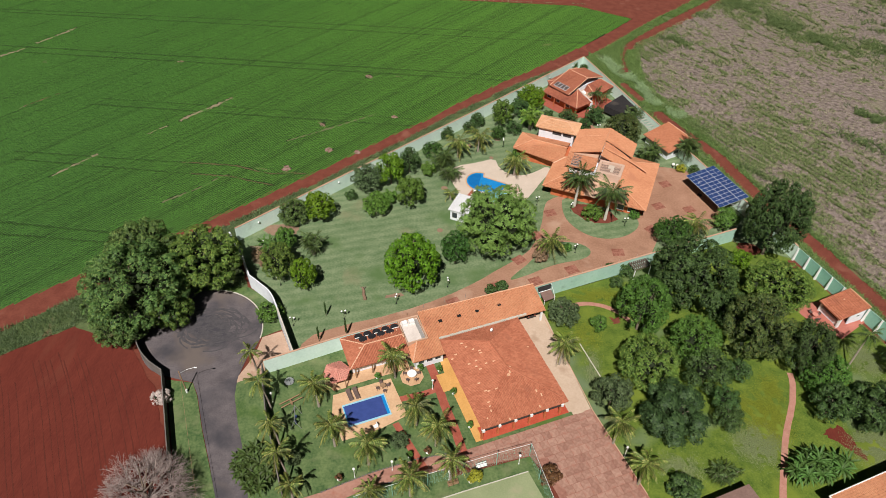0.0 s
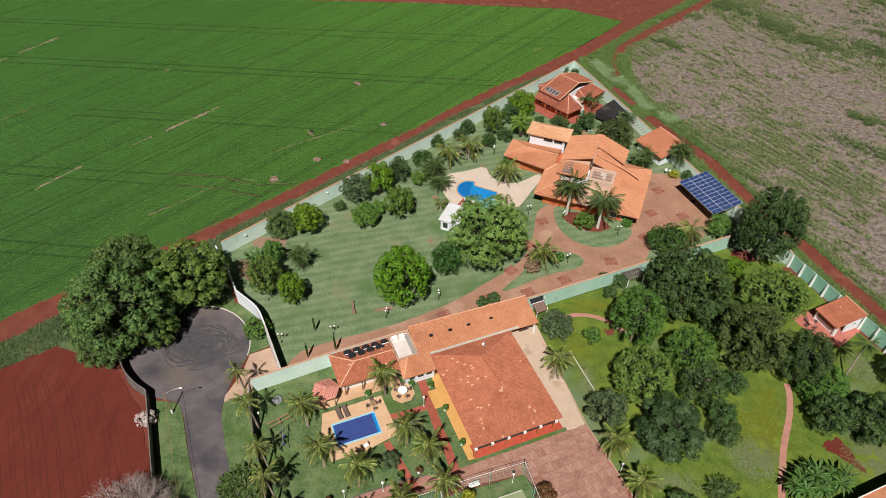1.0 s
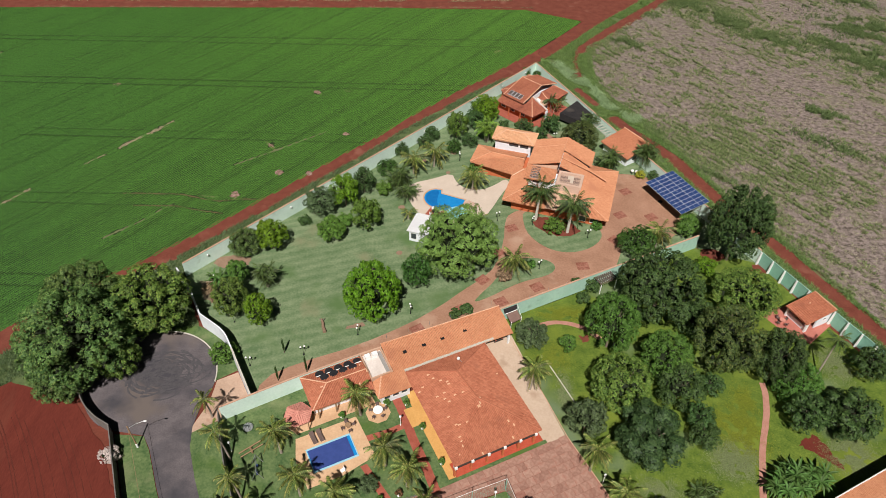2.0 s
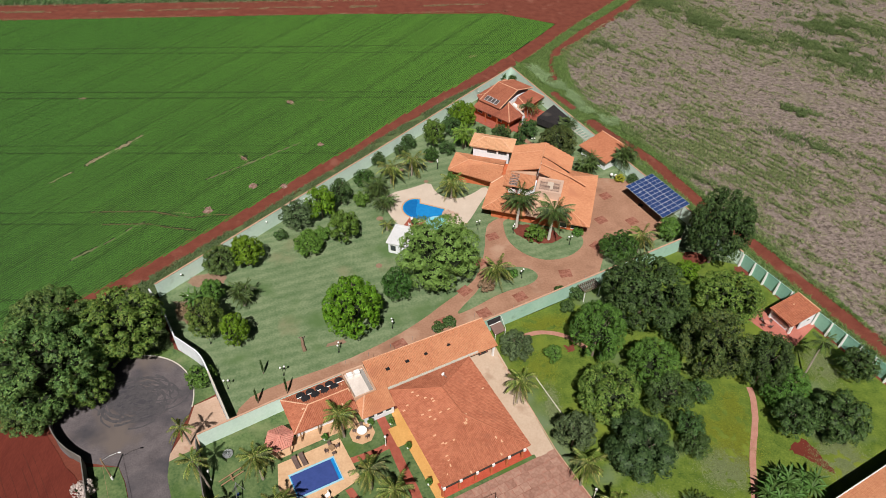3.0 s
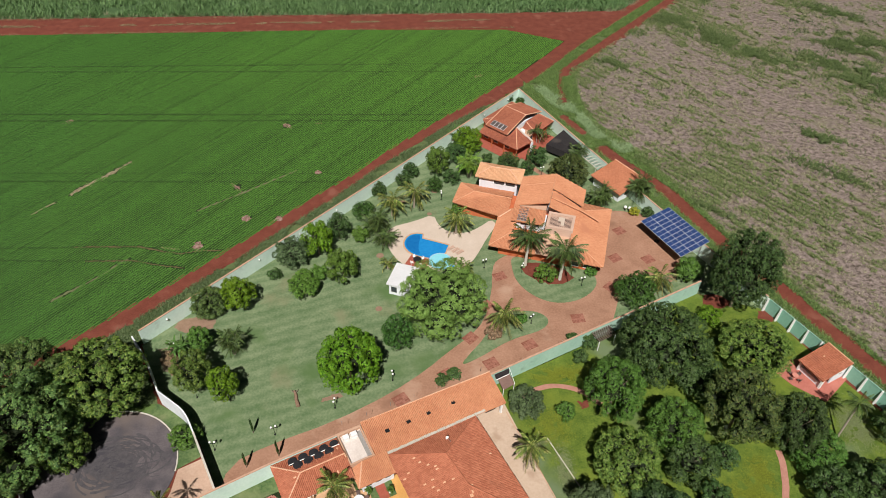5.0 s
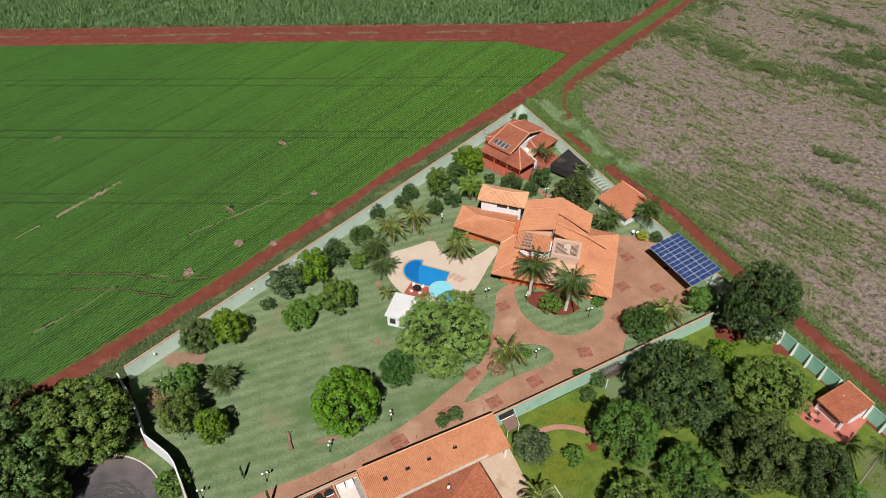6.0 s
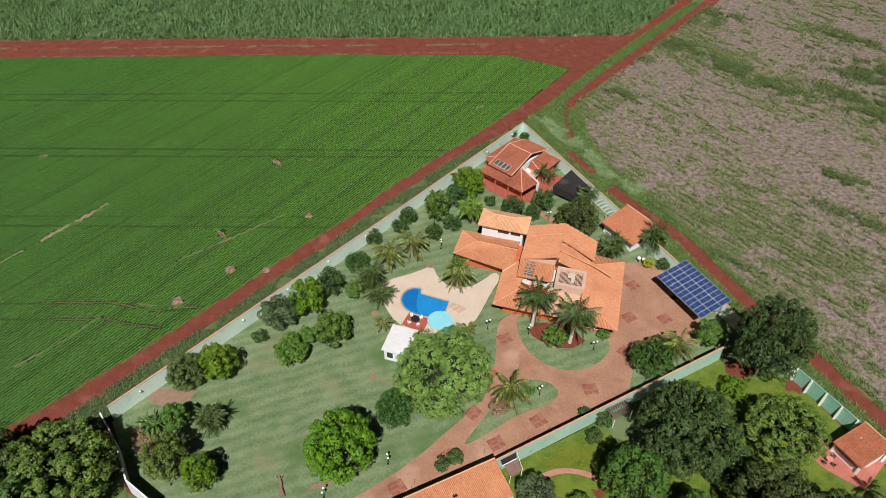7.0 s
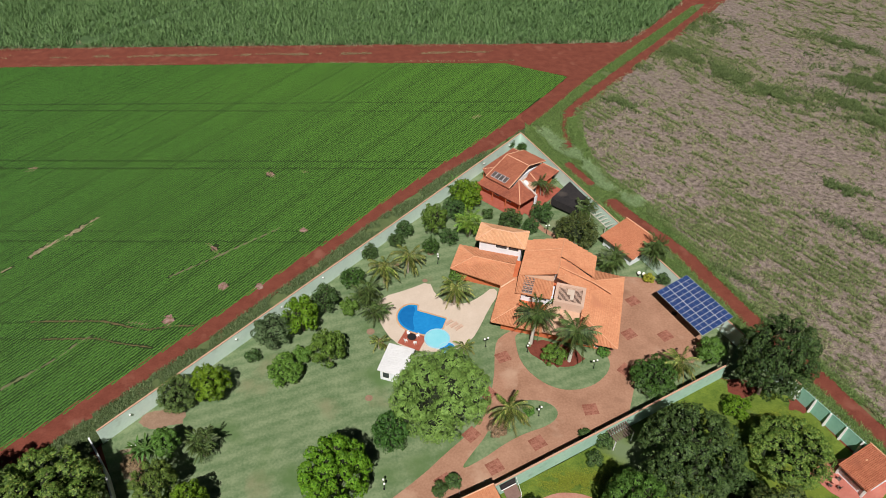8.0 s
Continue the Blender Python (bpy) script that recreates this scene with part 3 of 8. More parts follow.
DRY = [(51.4, 190), (57.5, 195), (65, 203.5), (77.5, 216), (90, 229), (111, 252), (142, 283), (420, 420), (420, 20), (92, 20), (85, 74), (78.6, 94.5), (74, 106.3), (68, 118.4), (62.8, 136), (55.2, 150.5), (48.4, 163), (48.0, 180)]
sheet("stubble_field", ragged(DRY, 1.5, 0.5, 4), 0.0, DRY_FIELD, "greyish dry stubble field with green weeds", "field")
CANE_F = [(-420, 227), (-81, 227), (55, 226.8), (75, 227.5), (84.6, 236.5), (99.5, 253), (130, 290), (130, 420), (-420, 420)]
sheet("cane_field", ragged(CANE_F, 1.5, 0.4, 5), 0.0, CANE_FLOOR, "leafy ground of the sugar cane field", "field")
VERGE_E = [(38, 186), (61, 208), (90, 243), (101, 253), (116, 256), (90.5, 229), (77.5, 215.4), (64.8, 202.4), (57.6, 194.2), (51.8, 186.5), (50.6, 178), (50.4, 169), (52.0, 162), (56.0, 155.5), (58.6, 149.5), (63.4, 136), (68.9, 118.3), (74.8, 106.2), (79.4, 94.7), (87.4, 72), (83, 72), (72.5, 92), (66.5, 103), (56, 126), (46, 148), (35.5, 174.5)]
sheet("grass_verge", ragged(VERGE_E, 1.2, 0.35, 6), 0.01, VERGE, "rough green grass verge outside the garden wall", "verge")
KERBLESS = [(37.8, 182), (16.1, 163.6), (3.8, 151.4), (-1.2, 146.4), (-7.8, 139), (-16.4, 129.9), (-21.2, 125.3), (-26, 119.9), (-33, 113.3), (-41, 105.6), (-52, 94), (-66, 80.5), (-74, 73)]
VERGE_W = [*KERBLESS, (-70, 69.5), (-62, 75.5), (-50, 83), (-41, 97), (-39.4, 99.3), (-18, 120.9), (3.4, 142.8), (34.1, 174.5)]
sheet("grass_verge", ragged(VERGE_W, 1.2, 0.3, 7), 0.012, VERGE, "rough grass strip between red track and wall", "verge")
sheet("dirt_track", band([(130.6, 273.4), (109.9, 251.5), (88.7, 229.3), (75.7, 215.8), (62.9, 202.9), (55.6, 195.0), (49.2, 187.4)], 4.0, 11, 0.5), 0.02, TRACK, "red dirt track with grass beside it", "track")
sheet("dirt_track", band([(50.2, 189.4), (47.6, 185.4), (46.4, 181.6), (46.0, 177.2), (46.4, 172.6)], 1.5, 15, 0.6, 0.8), 0.018, TRACK, "bare red end of the dirt track in the grass", "track")
sheet("dirt_track", band([(43.9, 166.4), (45.6, 162.4), (47.8, 158.0)], 2.6, 12, 0.6, 1.0), 0.02, TRACK, "short bare stretch of red dirt track", "track")
sheet("dirt_track", band([(50.0, 152.6), (54.1, 144.6), (60.0, 135.5), (66.4, 117.4), (72.0, 105.2), (76.8, 93.2), (86, 72), (98, 40)], 3.6, 13, 0.35), 0.02, TRACK, "red dirt track along the fence", "track")
ROAD = [(-420, 215.5), (-100, 215.6), (-10.3, 216.8), (37.3, 215.6), (53.5, 206.8), (36.6, 186.5), (37.8, 182), (44, 188.6), (50.4, 196.2), (57.9, 204.8), (68.1, 215.2), (88, 235.6), (110, 258.1), (140, 289), (134, 293), (102.9, 258.2), (84.9, 236.4), (75, 227.3), (55.9, 226.5), (5.7, 227.1), (-81, 227), (-104, 224.5), (-420, 226)]
sheet("dirt_road", ragged(ROAD, 2.0, 0.25, 31), 0.016, TRACK, "wide red dirt road between the fields", "road")
sheet("dirt_road", ragged([*((x - 0.35, y + 0.35) for x, y in EDGE), *((x + 0.15, y - 0.15) for x, y in KERBLESS[::-1])], 1.2, 0.3, 14), 0.026, TRACK, "red dirt track beside the crop field", "track")
sheet("ploughed_field", ragged([(-69.8, 69.6), (-60.4, 77.3), (-54, 75.6), (-50.1, 73.1), (-45.8, 68.0), (-42.6, 64.6), (-39.2, 57.8), (-36.6, 51.6), (-26, 28), (-200, 28), (-200, 50)], 1.5, 0.3, 9), 0.01, PLOUGHED, "freshly worked dark red earth", "field")
rnd = random.Random(6)
# flat strips, darker than the worked earth, drawn as furrow lines
bm = bmesh.new()
for k in range(-24, 6):
    shift = k * 1.15 + rnd.uniform(-0.5, 0.5)
    top = min(72.5 + min(0, shift) * 0.35, 71.5) - rnd.uniform(0, 5)
    pts = []
    for i in range(15):
        y = top + (44 - top) * i / 14
        f = (72.5 - y) / 21.8
        pts.append((-57.8 + shift + 13.6 * f + 1.6 * math.sin(2.2 * f) * (1 - f), y))
    ring = band(pts, rnd.uniform(0.05, 0.17), k + 40, 0.04, 0.8)
    half = len(ring) // 2
    vs = [bm.verts.new((x, y, 0.0145 + 0.0008 * (k % 3))) for x, y in ring]
    for j in range(half - 1):
        bm.faces.new((vs[j], vs[j + 1], vs[-j - 2], vs[-j - 1]))
bmesh.ops.recalc_face_normals(bm, faces=bm.faces)
tagged(obj("furrows", bm, FURROW), "dark moist furrows in the red earth", "furrows", kind="structure")
for n, ((x, y), (w, d), a) in enumerate((((-22.1, 164.6), (3.2, 1.3), -45), ((-15.0, 165.5), (2.0, 0.9), -30), ((-30.6, 141.1), (4.2, 1.1), -50),
                                        ((-27.1, 130.8), (2.0, 2.2), 0), ((-35.1, 123.1), (2.4, 2.6), 10), ((-20.7, 130.3), (2.2, 1.6), 30), ((-13.8, 145.6), (1.6, 1.4), 0), ((25.8, 187.0), (3.5, 1.4), 35), ((-40.1, 122.5), (4.5, 0.5), -10), ((-73.4, 168.6), (2.8, 1.5), 40), ((-108.3, 166.3), (2.4, 2.0), 60), ((-103.6, 143.4), (1.7, 1.9), 20))):
    c, s = math.cos(radians(a)), math.sin(radians(a))
    rnd = random.Random(n)
    ring = [(rnd.uniform(0.75, 1.15) * w / 2 * math.cos(q), rnd.uniform(0.75, 1.15) * d / 2 * math.sin(q)) for q in np.linspace(0, 2 * math.pi, 14, endpoint=False)]
    sheet("bare_patch", ragged([(x + c * u - s * v, y + s * u + c * v) for u, v in ring], 0.3, min(0.3, 0.17 * d), n), 0.036, FIELD_PINK, "bare earth patch in the crop", "bare patch")

STRIPS = (([(-64.0, 140.2), (-61.4, 143.4), (-58.2, 146.8), (-55.7, 149.9), (-54.6, 151.6)], 0.85), ([(-57.6, 109.8), (-54.8, 112.2), (-51.8, 114.9), (-47.1, 120.0)], 0.45), ([(-37.1, 133.6), (-33.5, 136.0), (-28.3, 139.5), (-18.3, 146.6)], 0.36),
          ([(-58, 123.8), (-54, 123.7), (-46, 123.3), (-41, 121.6), (-38, 120.9), (-34, 121.6), (-30.5, 121.4)], 0.24), ([(-55, 119.8), (-46, 119.4), (-41, 117.9), (-36.5, 117.0)], 0.22), ([(-121.7, 168.1), (-119.6, 170.3), (-117.3, 173.0)], 0.6), ([(-115.8, 176.2), (-112.4, 181.2), (-109.2, 186.4)], 0.7), ([(-103.2, 143.8), (-100.0, 147.4), (-96.7, 150.9)], 0.4), ([(-83.6, 116.9), (-80.9, 121.0), (-77.4, 125.5)], 0.6), ([(-69.5, 134.0), (-67.4, 136.4), (-66.2, 137.7)], 0.35))
for n, (line, wide) in enumerate(STRIPS):
    sheet("bare_strip", band(line, wide * 1.15, n, wide * 0.5, 0.5), 0.02 + 0.003 * n, (FIELD_BARE, FIELD_TRACK, FIELD_TRACK, FIELD_RUT, FIELD_RUT, FIELD_BARE, FIELD_BARE, FIELD_RUT, FIELD_BARE, FIELD_BARE)[n], "narrow bare strip across the crop", "bare patch")
# lawns
sheet("lawn", [(-39.5, 98.9), (3.55, 142.65), (34.2, 174.1), (45, 148.9), (55.6, 124.3), (66.3, 100.9), (56, 105.4), (26.9, 91.8), (5.2, 82.5), (-15.6, 73.6), (-22.4, 71.0), (-26.9, 80.3), (-28.8, 83.8), (-33.4, 87.2)], 0.03, LAWN_SMOOTH, "mown greyish green lawn of the upper garden", "lawn")
sheet("lawn", [(14.8, 82), (16.3, 87.2), (36, 96.2), (56.0, 105.2), (66.6, 100.7), (72, 87), (80, 70), (92, 30), (26, 30), (27.4, 51.7), (21.5, 64)], 0.03, LAWN_BRIGHT, "sunny yellow-green lawn under garden trees", "lawn")
sheet("lawn", [(-26.8, 68.75), (-15.7, 74.05), (-8, 77.0), (2, 72), (4, 57), (3, 52), (-12, 30), (-20, 30), (-24.6, 47.9), (-27.0, 54.8), (-29.0, 59.3), (-30.8, 64.2), (-31.0, 66.7)], 0.034, LAWN_GARDEN, "green lawn of the palm garden", "lawn")
sheet("lawn", [(-42.0, 66.6), (-37.6, 66.2), (-36.2, 63.9), (-33.7, 58.1), (-31.1, 52.8), (-24, 38), (-30, 38), (-35.0, 49.9), (-39.8, 61.6)], 0.03, LAWN_GARDEN, "grass verge beside the road", "verge")
sheet("lawn", [(-39.2 + 9.75 * math.cos(a), 76.3 + 9.65 * math.sin(a)) for a in np.linspace(radians(-3), radians(92), 20)] + [(-39, 87.4), (-34, 87.1), (-31.6, 85.5), (-28.9, 83.3), (-27.2, 80.1), (-26.2, 77.8)], 0.04, LAWN_GARDEN, "narrow grass bed between kerb and wall", "verge")
sheet("lawn", ragged([(-62, 77), (-50, 72.5), (-48, 77), (-43, 84), (-37, 85.4), (-34, 86.6), (-37.4, 93.4), (-40, 97.8), (-52, 92), (-63, 82)], 1.0, 0.3, 8), 0.02, VERGE, "shaded rough ground under mango trees", "verge")

# asphalt turning circle and road
CUL = [(-39.2 + 9.9 * math.cos(a), 76.3 + 9.8 * math.sin(a)) for a in np.linspace(radians(-28), radians(236), 44)]
sheet("road", [*CUL, (-42.0, 67.2), (-37.6, 66.3), (-36.1, 63.9), (-33.6, 58.1), (-31.0, 52.8), (-22, 33), (-17.5, 33), (-24.3, 47.9), (-26.7, 54.8), (-28.7, 59.3), (-30.5, 64.2), (-30.9, 67.6)], 0.045, ASPHALT, "worn dark asphalt road with a turning circle", "road")
bm = bmesh.new()
for line in (CUL[4:21],):
    for a, b in zip(line, line[1:]):
        seg_wall(bm, a, b, -0.2, 0.14, 0.18)
tagged(obj("kerb", bm, KERB), "pale concrete kerb round the asphalt", "kerb", kind="structure")
rnd = random.Random(77)
marks = bmesh.new()
for i in range(150):
    cx, cy, r = -38.0 + rnd.gauss(0, 1.5), 77.6 + rnd.gauss(0, 1.2), rnd.uniform(0.5, 4.2)
    a0 = rnd.uniform(0, 360)
    arc = [(cx + 1.25 * r * math.cos(radians(a0 + k * 9)), cy + 0.8 * r * math.sin(radians(a0 + k * 9))) for k in range(rnd.randint(4, 13))]
    ring = band(arc, rnd.uniform(0.1, 0.4), i, 0.05, 0.4)
    half = len(ring) // 2
    vs = [marks.verts.new((x, y, 0.048 + 0.0001 * i)) for x, y in ring]
    for k in range(half - 1):
        marks.faces.new((vs[k], vs[k + 1], vs[-k - 2], vs[-k - 1]))
bmesh.ops.recalc_face_normals(marks, faces=marks.faces)
tagged(obj("tyre_marks", marks, TYRE), "dark tyre arcs on the turning circle", "tyre marks", kind="structure")
sheet("pavement", [(-29.0, 75.9), (-26.0, 77.4), (-22.8, 71.2), (-26.9, 68.9), (-30.8, 66.6), (-30.9, 67.8), (-30.0, 70.2), (-29.3, 72.5)], 0.06, PAVE_PALE, "pale pinkish pavement at the gate", "pavement")

# ---- garden walls ----
WALL_H = 3.2


def garden_wall(name, pts, height, material, label, thick=0.22, cap=COPING, parts=True):
    w = bmesh.new()
    c = bmesh.new()
    for a, b in zip(pts, pts[1:]):
        seg_wall(w, a, b, -0.2, height, thick)
        if cap:
            seg_wall(c, a, b, height + 0.002, height + 0.07, thick + 0.06)
    ob = tagged(obj(name, w, material), label, "wall", kind="structure")
    if cap:
        part("coping", c, cap, ob, "terracotta coping" if cap is COPING else "")
    else:
        c.free()
    return ob


garden_wall("wall_north_west", [(-39.3, 99.2), (3.6, 142.6), (34.3, 174.3)], WALL_H, WALL_GREEN, "long pale green rendered wall with terracotta coping")
garden_wall("wall_east", [(34.4, 174.2), (45, 149), (55.6, 124.4), (66.4, 100.9)], WALL_H, WALL_GREEN, "pale green boundary wall beside the dirt track")
garden_wall("wall_south", [(16.2, 87.2), (36, 96.2), (56.0, 105.3)], WALL_H, WALL_GREEN_MID, "sea-green wall between the two gardens")
garden_wall("wall_south_house", [(-15.9, 74.0), (-6, 78.4), (16.2, 87.2)], WALL_H, WALL_GREEN, "green wall carrying the back of the house")
garden_wall("wall_pool_garden", [(-26.7, 68.7), (-15.9, 74.0)], WALL_H, WALL_GREEN, "pale green wall of the palm garden")
garden_wall("wall_road", [(-27.0, 68.7), (-26.0, 65.0), (-24.4, 60.0), (-20.3, 49.9), (-19.5, 48.0)], 2.6, WALL_DARK, "weathered grey wall between palm garden and road", thick=0.15, cap=None)
garden_wall("wall_west", [(-40.1, 98.2), (-36.9, 93.7), (-33.6, 87.2)], WALL_H, WALL_WHITE, "weathered white side wall", cap=None)
garden_wall("wall_curved", rounded([(-33.6, 87.2), (-31.6, 85.6), (-28.9, 83.4), (-27.1, 80.0)], 2, False), WALL_H, WALL_WHITE, "curved white wall beside the turning circle", cap=None)
garden_wall("wall_gate", [(-27.1, 80.0), (-25.3, 76.4), (-22.6, 71.0)], 2.9, WALL_WHITE, "straight white wall next to the gate", cap=KERB)
garden_wall("wall_retaining", rounded([(-49.9, 79), (-49.7, 74.9), (-47.7, 71.2), (-45.0, 68.5), (-42.3, 66.9)], 2, False) + [(-40.1, 61.6), (-35.3, 49.9), (-27.5, 31)], 2.2, WALL_DARK, "dark weathered cement wall round the turning circle", thick=0.15, cap=None)

# fence with white buttresses
FA, FB = Vector((66.6, 100.7)), Vector((82.5, 66))
fd = (FB - FA).normalized()
fn = Vector((fd.y, -fd.x))
bm = bmesh.new()
seg_wall(bm, FA, FB, -0.2, 2.9, 0.16)
fence = tagged(obj("wall_fence", bm, WALL_GREEN_DEEP), "sea-green boundary wall with white buttresses", "wall", kind="structure")
n = int((FB - FA).length / 2.75)
for i in range(n + 1):
    q = FA + fd * i * 2.75
    bm = bmesh.new()
    vs = []
    for s in (-0.13, 0.13):
        for off, z in ((0.08, -0.1), (0.6, -0.1), (0.25, 2.95), (0.08, 2.95)):
            w = q + fd * s + fn * off
            vs.append(bm.verts.new((w.x, w.y, z)))
    for f in ((0, 1, 2, 3), (7, 6, 5, 4), (0, 4, 5, 1), (1, 5, 6, 2), (2, 6, 7, 3), (3, 7, 4, 0)):
        bm.faces.new([vs[j] for j in f])
    bmesh.ops.recalc_face_normals(bm, faces=bm.faces)
    part("buttress", bm, WHITE_PAINT, fence, "sloping white buttress")
bm = bmesh.new()
for k in range(int((FB - FA).length / 0.55)):
    q = FA + fd * k * 0.55
    c = Vector((q.x, q.y, 3.15))
    prev = None
    for a in np.linspace(0, 2 * math.pi, 9):
        w = c + Vector((fd.x * a * 0.1, fd.y * a * 0.1, 0)) + 0.26 * (math.cos(a) * Vector((-fn.x, -fn.y, 0)) + math.sin(a) * Vector((0, 0, 1)))
        if prev:
            rod(bm, prev, w, 0.016, n=3)
        prev = w
part("razor_wire", bm, STEEL, fence, "coiled razor wire")

# ---- paving of the upper garden ----
DRIVE = [(-23, 70.8), (-22.0, 76.2), (-16.9, 79.0), (-7.6, 82.4), (0.8, 86.9), (6.6, 91.1), (10.2, 94.4), (14.4, 97.8), (17.1, 101.0), (19.2, 107.5), (20.1, 113.8), (21.2, 116), (25, 118), (36, 114), (42, 129), (47, 129.6), (54, 127.5), (57, 118), (54.5, 108), (46, 109.5), (42.5, 107), (40.8, 103), (38, 97.3), (16.3, 87.6), (5.2, 82.8), (-6, 78.6), (-16, 74.2)]
sheet("driveway", rounded(DRIVE, 1), 0.06, PAVING, "smooth terracotta coloured driveway", "driveway")
sheet("driveway_island", rounded([(24.0, 117.0), (23.7, 113.6), (24.0, 110.2), (25.9, 106.9), (28.8, 104.7), (32.1, 104.2), (35.8, 105.4), (38.8, 108.4), (38.6, 111.6), (36.4, 113.4), (30, 116.4)], 2), 0.12, LAWN_SMOOTH, "round lawn island in the driveway", "lawn")
sheet("driveway_island", rounded([(11.9, 91.4), (14.0, 94.1), (16.6, 97.0), (18.3, 100.6), (20.6, 102.4), (24.2, 103.0), (27.2, 102.2), (28.4, 100.2), (26.6, 98.2), (22.0, 96.9), (18.7, 95.2), (15.8, 93.3)], 2), 0.12, LAWN_SMOOTH, "triangular lawn island beside the driveway", "lawn")
for x, y, a in ((21.2, 111.6, 20), (17.8, 104.5, 35), (14.3, 97.3, 40), (9.6, 90.0, 30), (17.1, 91.8, 25), (24.0, 95.3, 25), (46.6, 123.0, 25), (43.7, 115.3, 25), (49.9, 114.6, 25), (40.9, 107.8, 40), (33.3, 100.6, 4), (2.4, 85.7, 30)):
    at = frame_at(x, y, a)
    bm = bmesh.new()
    for i in range(6):
        for j in range(6):
            local_box(bm, at, -1.15 + i * 0.385, -0.79 + i * 0.385, -1.0 + j * 0.335, -0.69 + j * 0.335, 0.0, 0.078)
    tagged(obj("brick_inlay", bm, PATTERN_RED), "square inlay of dark red bricks in the driveway", "paving", "driveway inlays", "structure")

# pool of the upper house
DECK = [(0.2, 123.4), (1.4, 126.4), (6.2, 128.0), (10.2, 130.0), (11.0, 126.6), (12.8, 124.4), (16.2, 123.8), (19.2, 125.6), (21.6, 127.8), (22.6, 126.2), (20.1, 122.2), (18.3, 118.6), (16.4, 115.4), (13.0, 113.2), (6.3, 113.6), (3.0, 116.2), (1.3, 119.5)]
sheet("pool_deck", rounded(DECK, 1), 0.09, POOL_DECK, "beige textured pool deck", "pool deck")
sheet("pool_deck_brown", [(5.4, 118.4), (9.0, 116.9), (7.4, 113.6), (3.9, 115.6)], 0.1, BRICK_RED, "reddish tiled corner of the pool deck", "pool deck")


def pool(name, outline, level, water, label, rim=0.28, rim_material=STONE_DECK):
    t = thing(name, label, "swimming pool")
    cx, cy = (sum(p[i] for p in outline) / len(outline) for i in (0, 1))
    outer = []
    n = len(outline)
    for i, (x, y) in enumerate(outline):
        (ax, ay), (bx, by) = outline[i - 1], outline[(i + 1) % n]
        d = math.hypot(bx - ax, by - ay)
        nx, ny = (by - ay) / d, (ax - bx) / d
        if (x - cx) * nx + (y - cy) * ny < 0:
            nx, ny = -nx, -ny
        outer.append((x + nx * rim, y + ny * rim))
    bm = bmesh.new()
    a = [bm.verts.new((*p, level + 0.05)) for p in outline]
    b = [bm.verts.new((*p, level + 0.05)) for p in outer]
    c = [bm.verts.new((*p, -0.1)) for p in outer]
    d = [bm.verts.new((*p, -0.1)) for p in outline]
    for i in range(n):
        j = (i + 1) % n
        for q, r in ((a, b), (b, c), (d, a)):
            bm.faces.new((q[i], q[j], r[j], r[i]))
    bmesh.ops.recalc_face_normals(bm, faces=bm.faces)
    part("coping", bm, rim_material, t)
    part("water", prism(bmesh.new(), outline, -0.1, level), water, t)
    return t


POOL = rounded([(7.7, 124.0), (6.2, 124.3), (4.7, 123.4), (3.9, 121.5), (4.5, 119.4), (6.2, 117.9), (8.6, 117.1)], 2, False) + [(9.4, 117.2), (11.7, 118.4), (12.5, 120.5), (7.6, 122.7)]
upper_pool = pool("swimming_pool", POOL, 0.11, WATER, "kidney shaped pool with clear blue water")
part("deep_end", prism(bmesh.new(), rounded([(7.4, 123.7), (6.2, 124.0), (4.9, 123.2), (4.2, 121.5), (4.8, 119.6), (6.2, 118.3), (7.0, 118.2), (6.6, 120.4)], 1), 0.0, 0.114), WATER_DEEP, upper_pool, "darker deep end of the pool")
pool("paddling_pool", [(10.6 + 2.0 * math.cos(a), 116.1 + 1.95 * math.sin(a)) for a in np.linspace(0, 2 * math.pi, 28, endpoint=False)], 0.22, WATER_PALE, "round pale blue paddling pool", 0.2, POOL_TILE)
pool("spa_basin", [(12.1 + 1.2 * math.cos(a), 114.1 + 1.0 * math.sin(a)) for a in np.linspace(0, 2 * math.pi, 20, endpoint=False)], 0.18, WATER, "small round blue basin beside the paddling pool", 0.15, POOL_TILE)

# ---- the front house, its garden and yard (local frame along its eaves) ----
A1 = frame_at(10.16, 69.19, 23.3)
rect = lambda at, u0, u1, v0, v1: [at(u0, v0), at(u1, v0), at(u1, v1), at(u0, v1)]
sheet("beige_driveway", [A1(7.0, -9.5), A1(10.9, -9.6), A1(13.2, 10.6), A1(7.0, 12.5)], 0.07, BEIGE_DRIVE, "pale concrete drive beside the house", "driveway")
sheet("yard_base", [A1(-10.6, -11.6), A1(-10.4, -9.3), A1(11.0, -9.3), (30.4, 50.8), (38.2, 29.8), (20.0, 30.1), (18.0, 50.2), (15.9, 54.4), (14.2, 56.3), (5.4, 54.0)], 0.05, SLATE_RED, "reddish stone slab yard", "yard")
sheet("garden_path", [(-21.4, 46.5), (-14.5, 49.3), (-7.9, 52.6), (-1.7, 55.0), (5.1, 56.7), (5.6, 54.3), (-0.7, 52.7), (-8.3, 50.2), (-19.5, 44.0)], 0.052, SLATE_RED, "reddish path through the palm garden", "path")
sheet("brick_path", band(rounded([A1(-9.2, 7.2), A1(-9.2, 4.4), A1(-9.5, 1.6), A1(-9.75, -1.5), A1(-9.75, -5), A1(-10.1, -9.6)], 2, False), 1.35, 3, 0.02, 0.8), 0.056, BRICK_RED, "red brick garden path", "path")
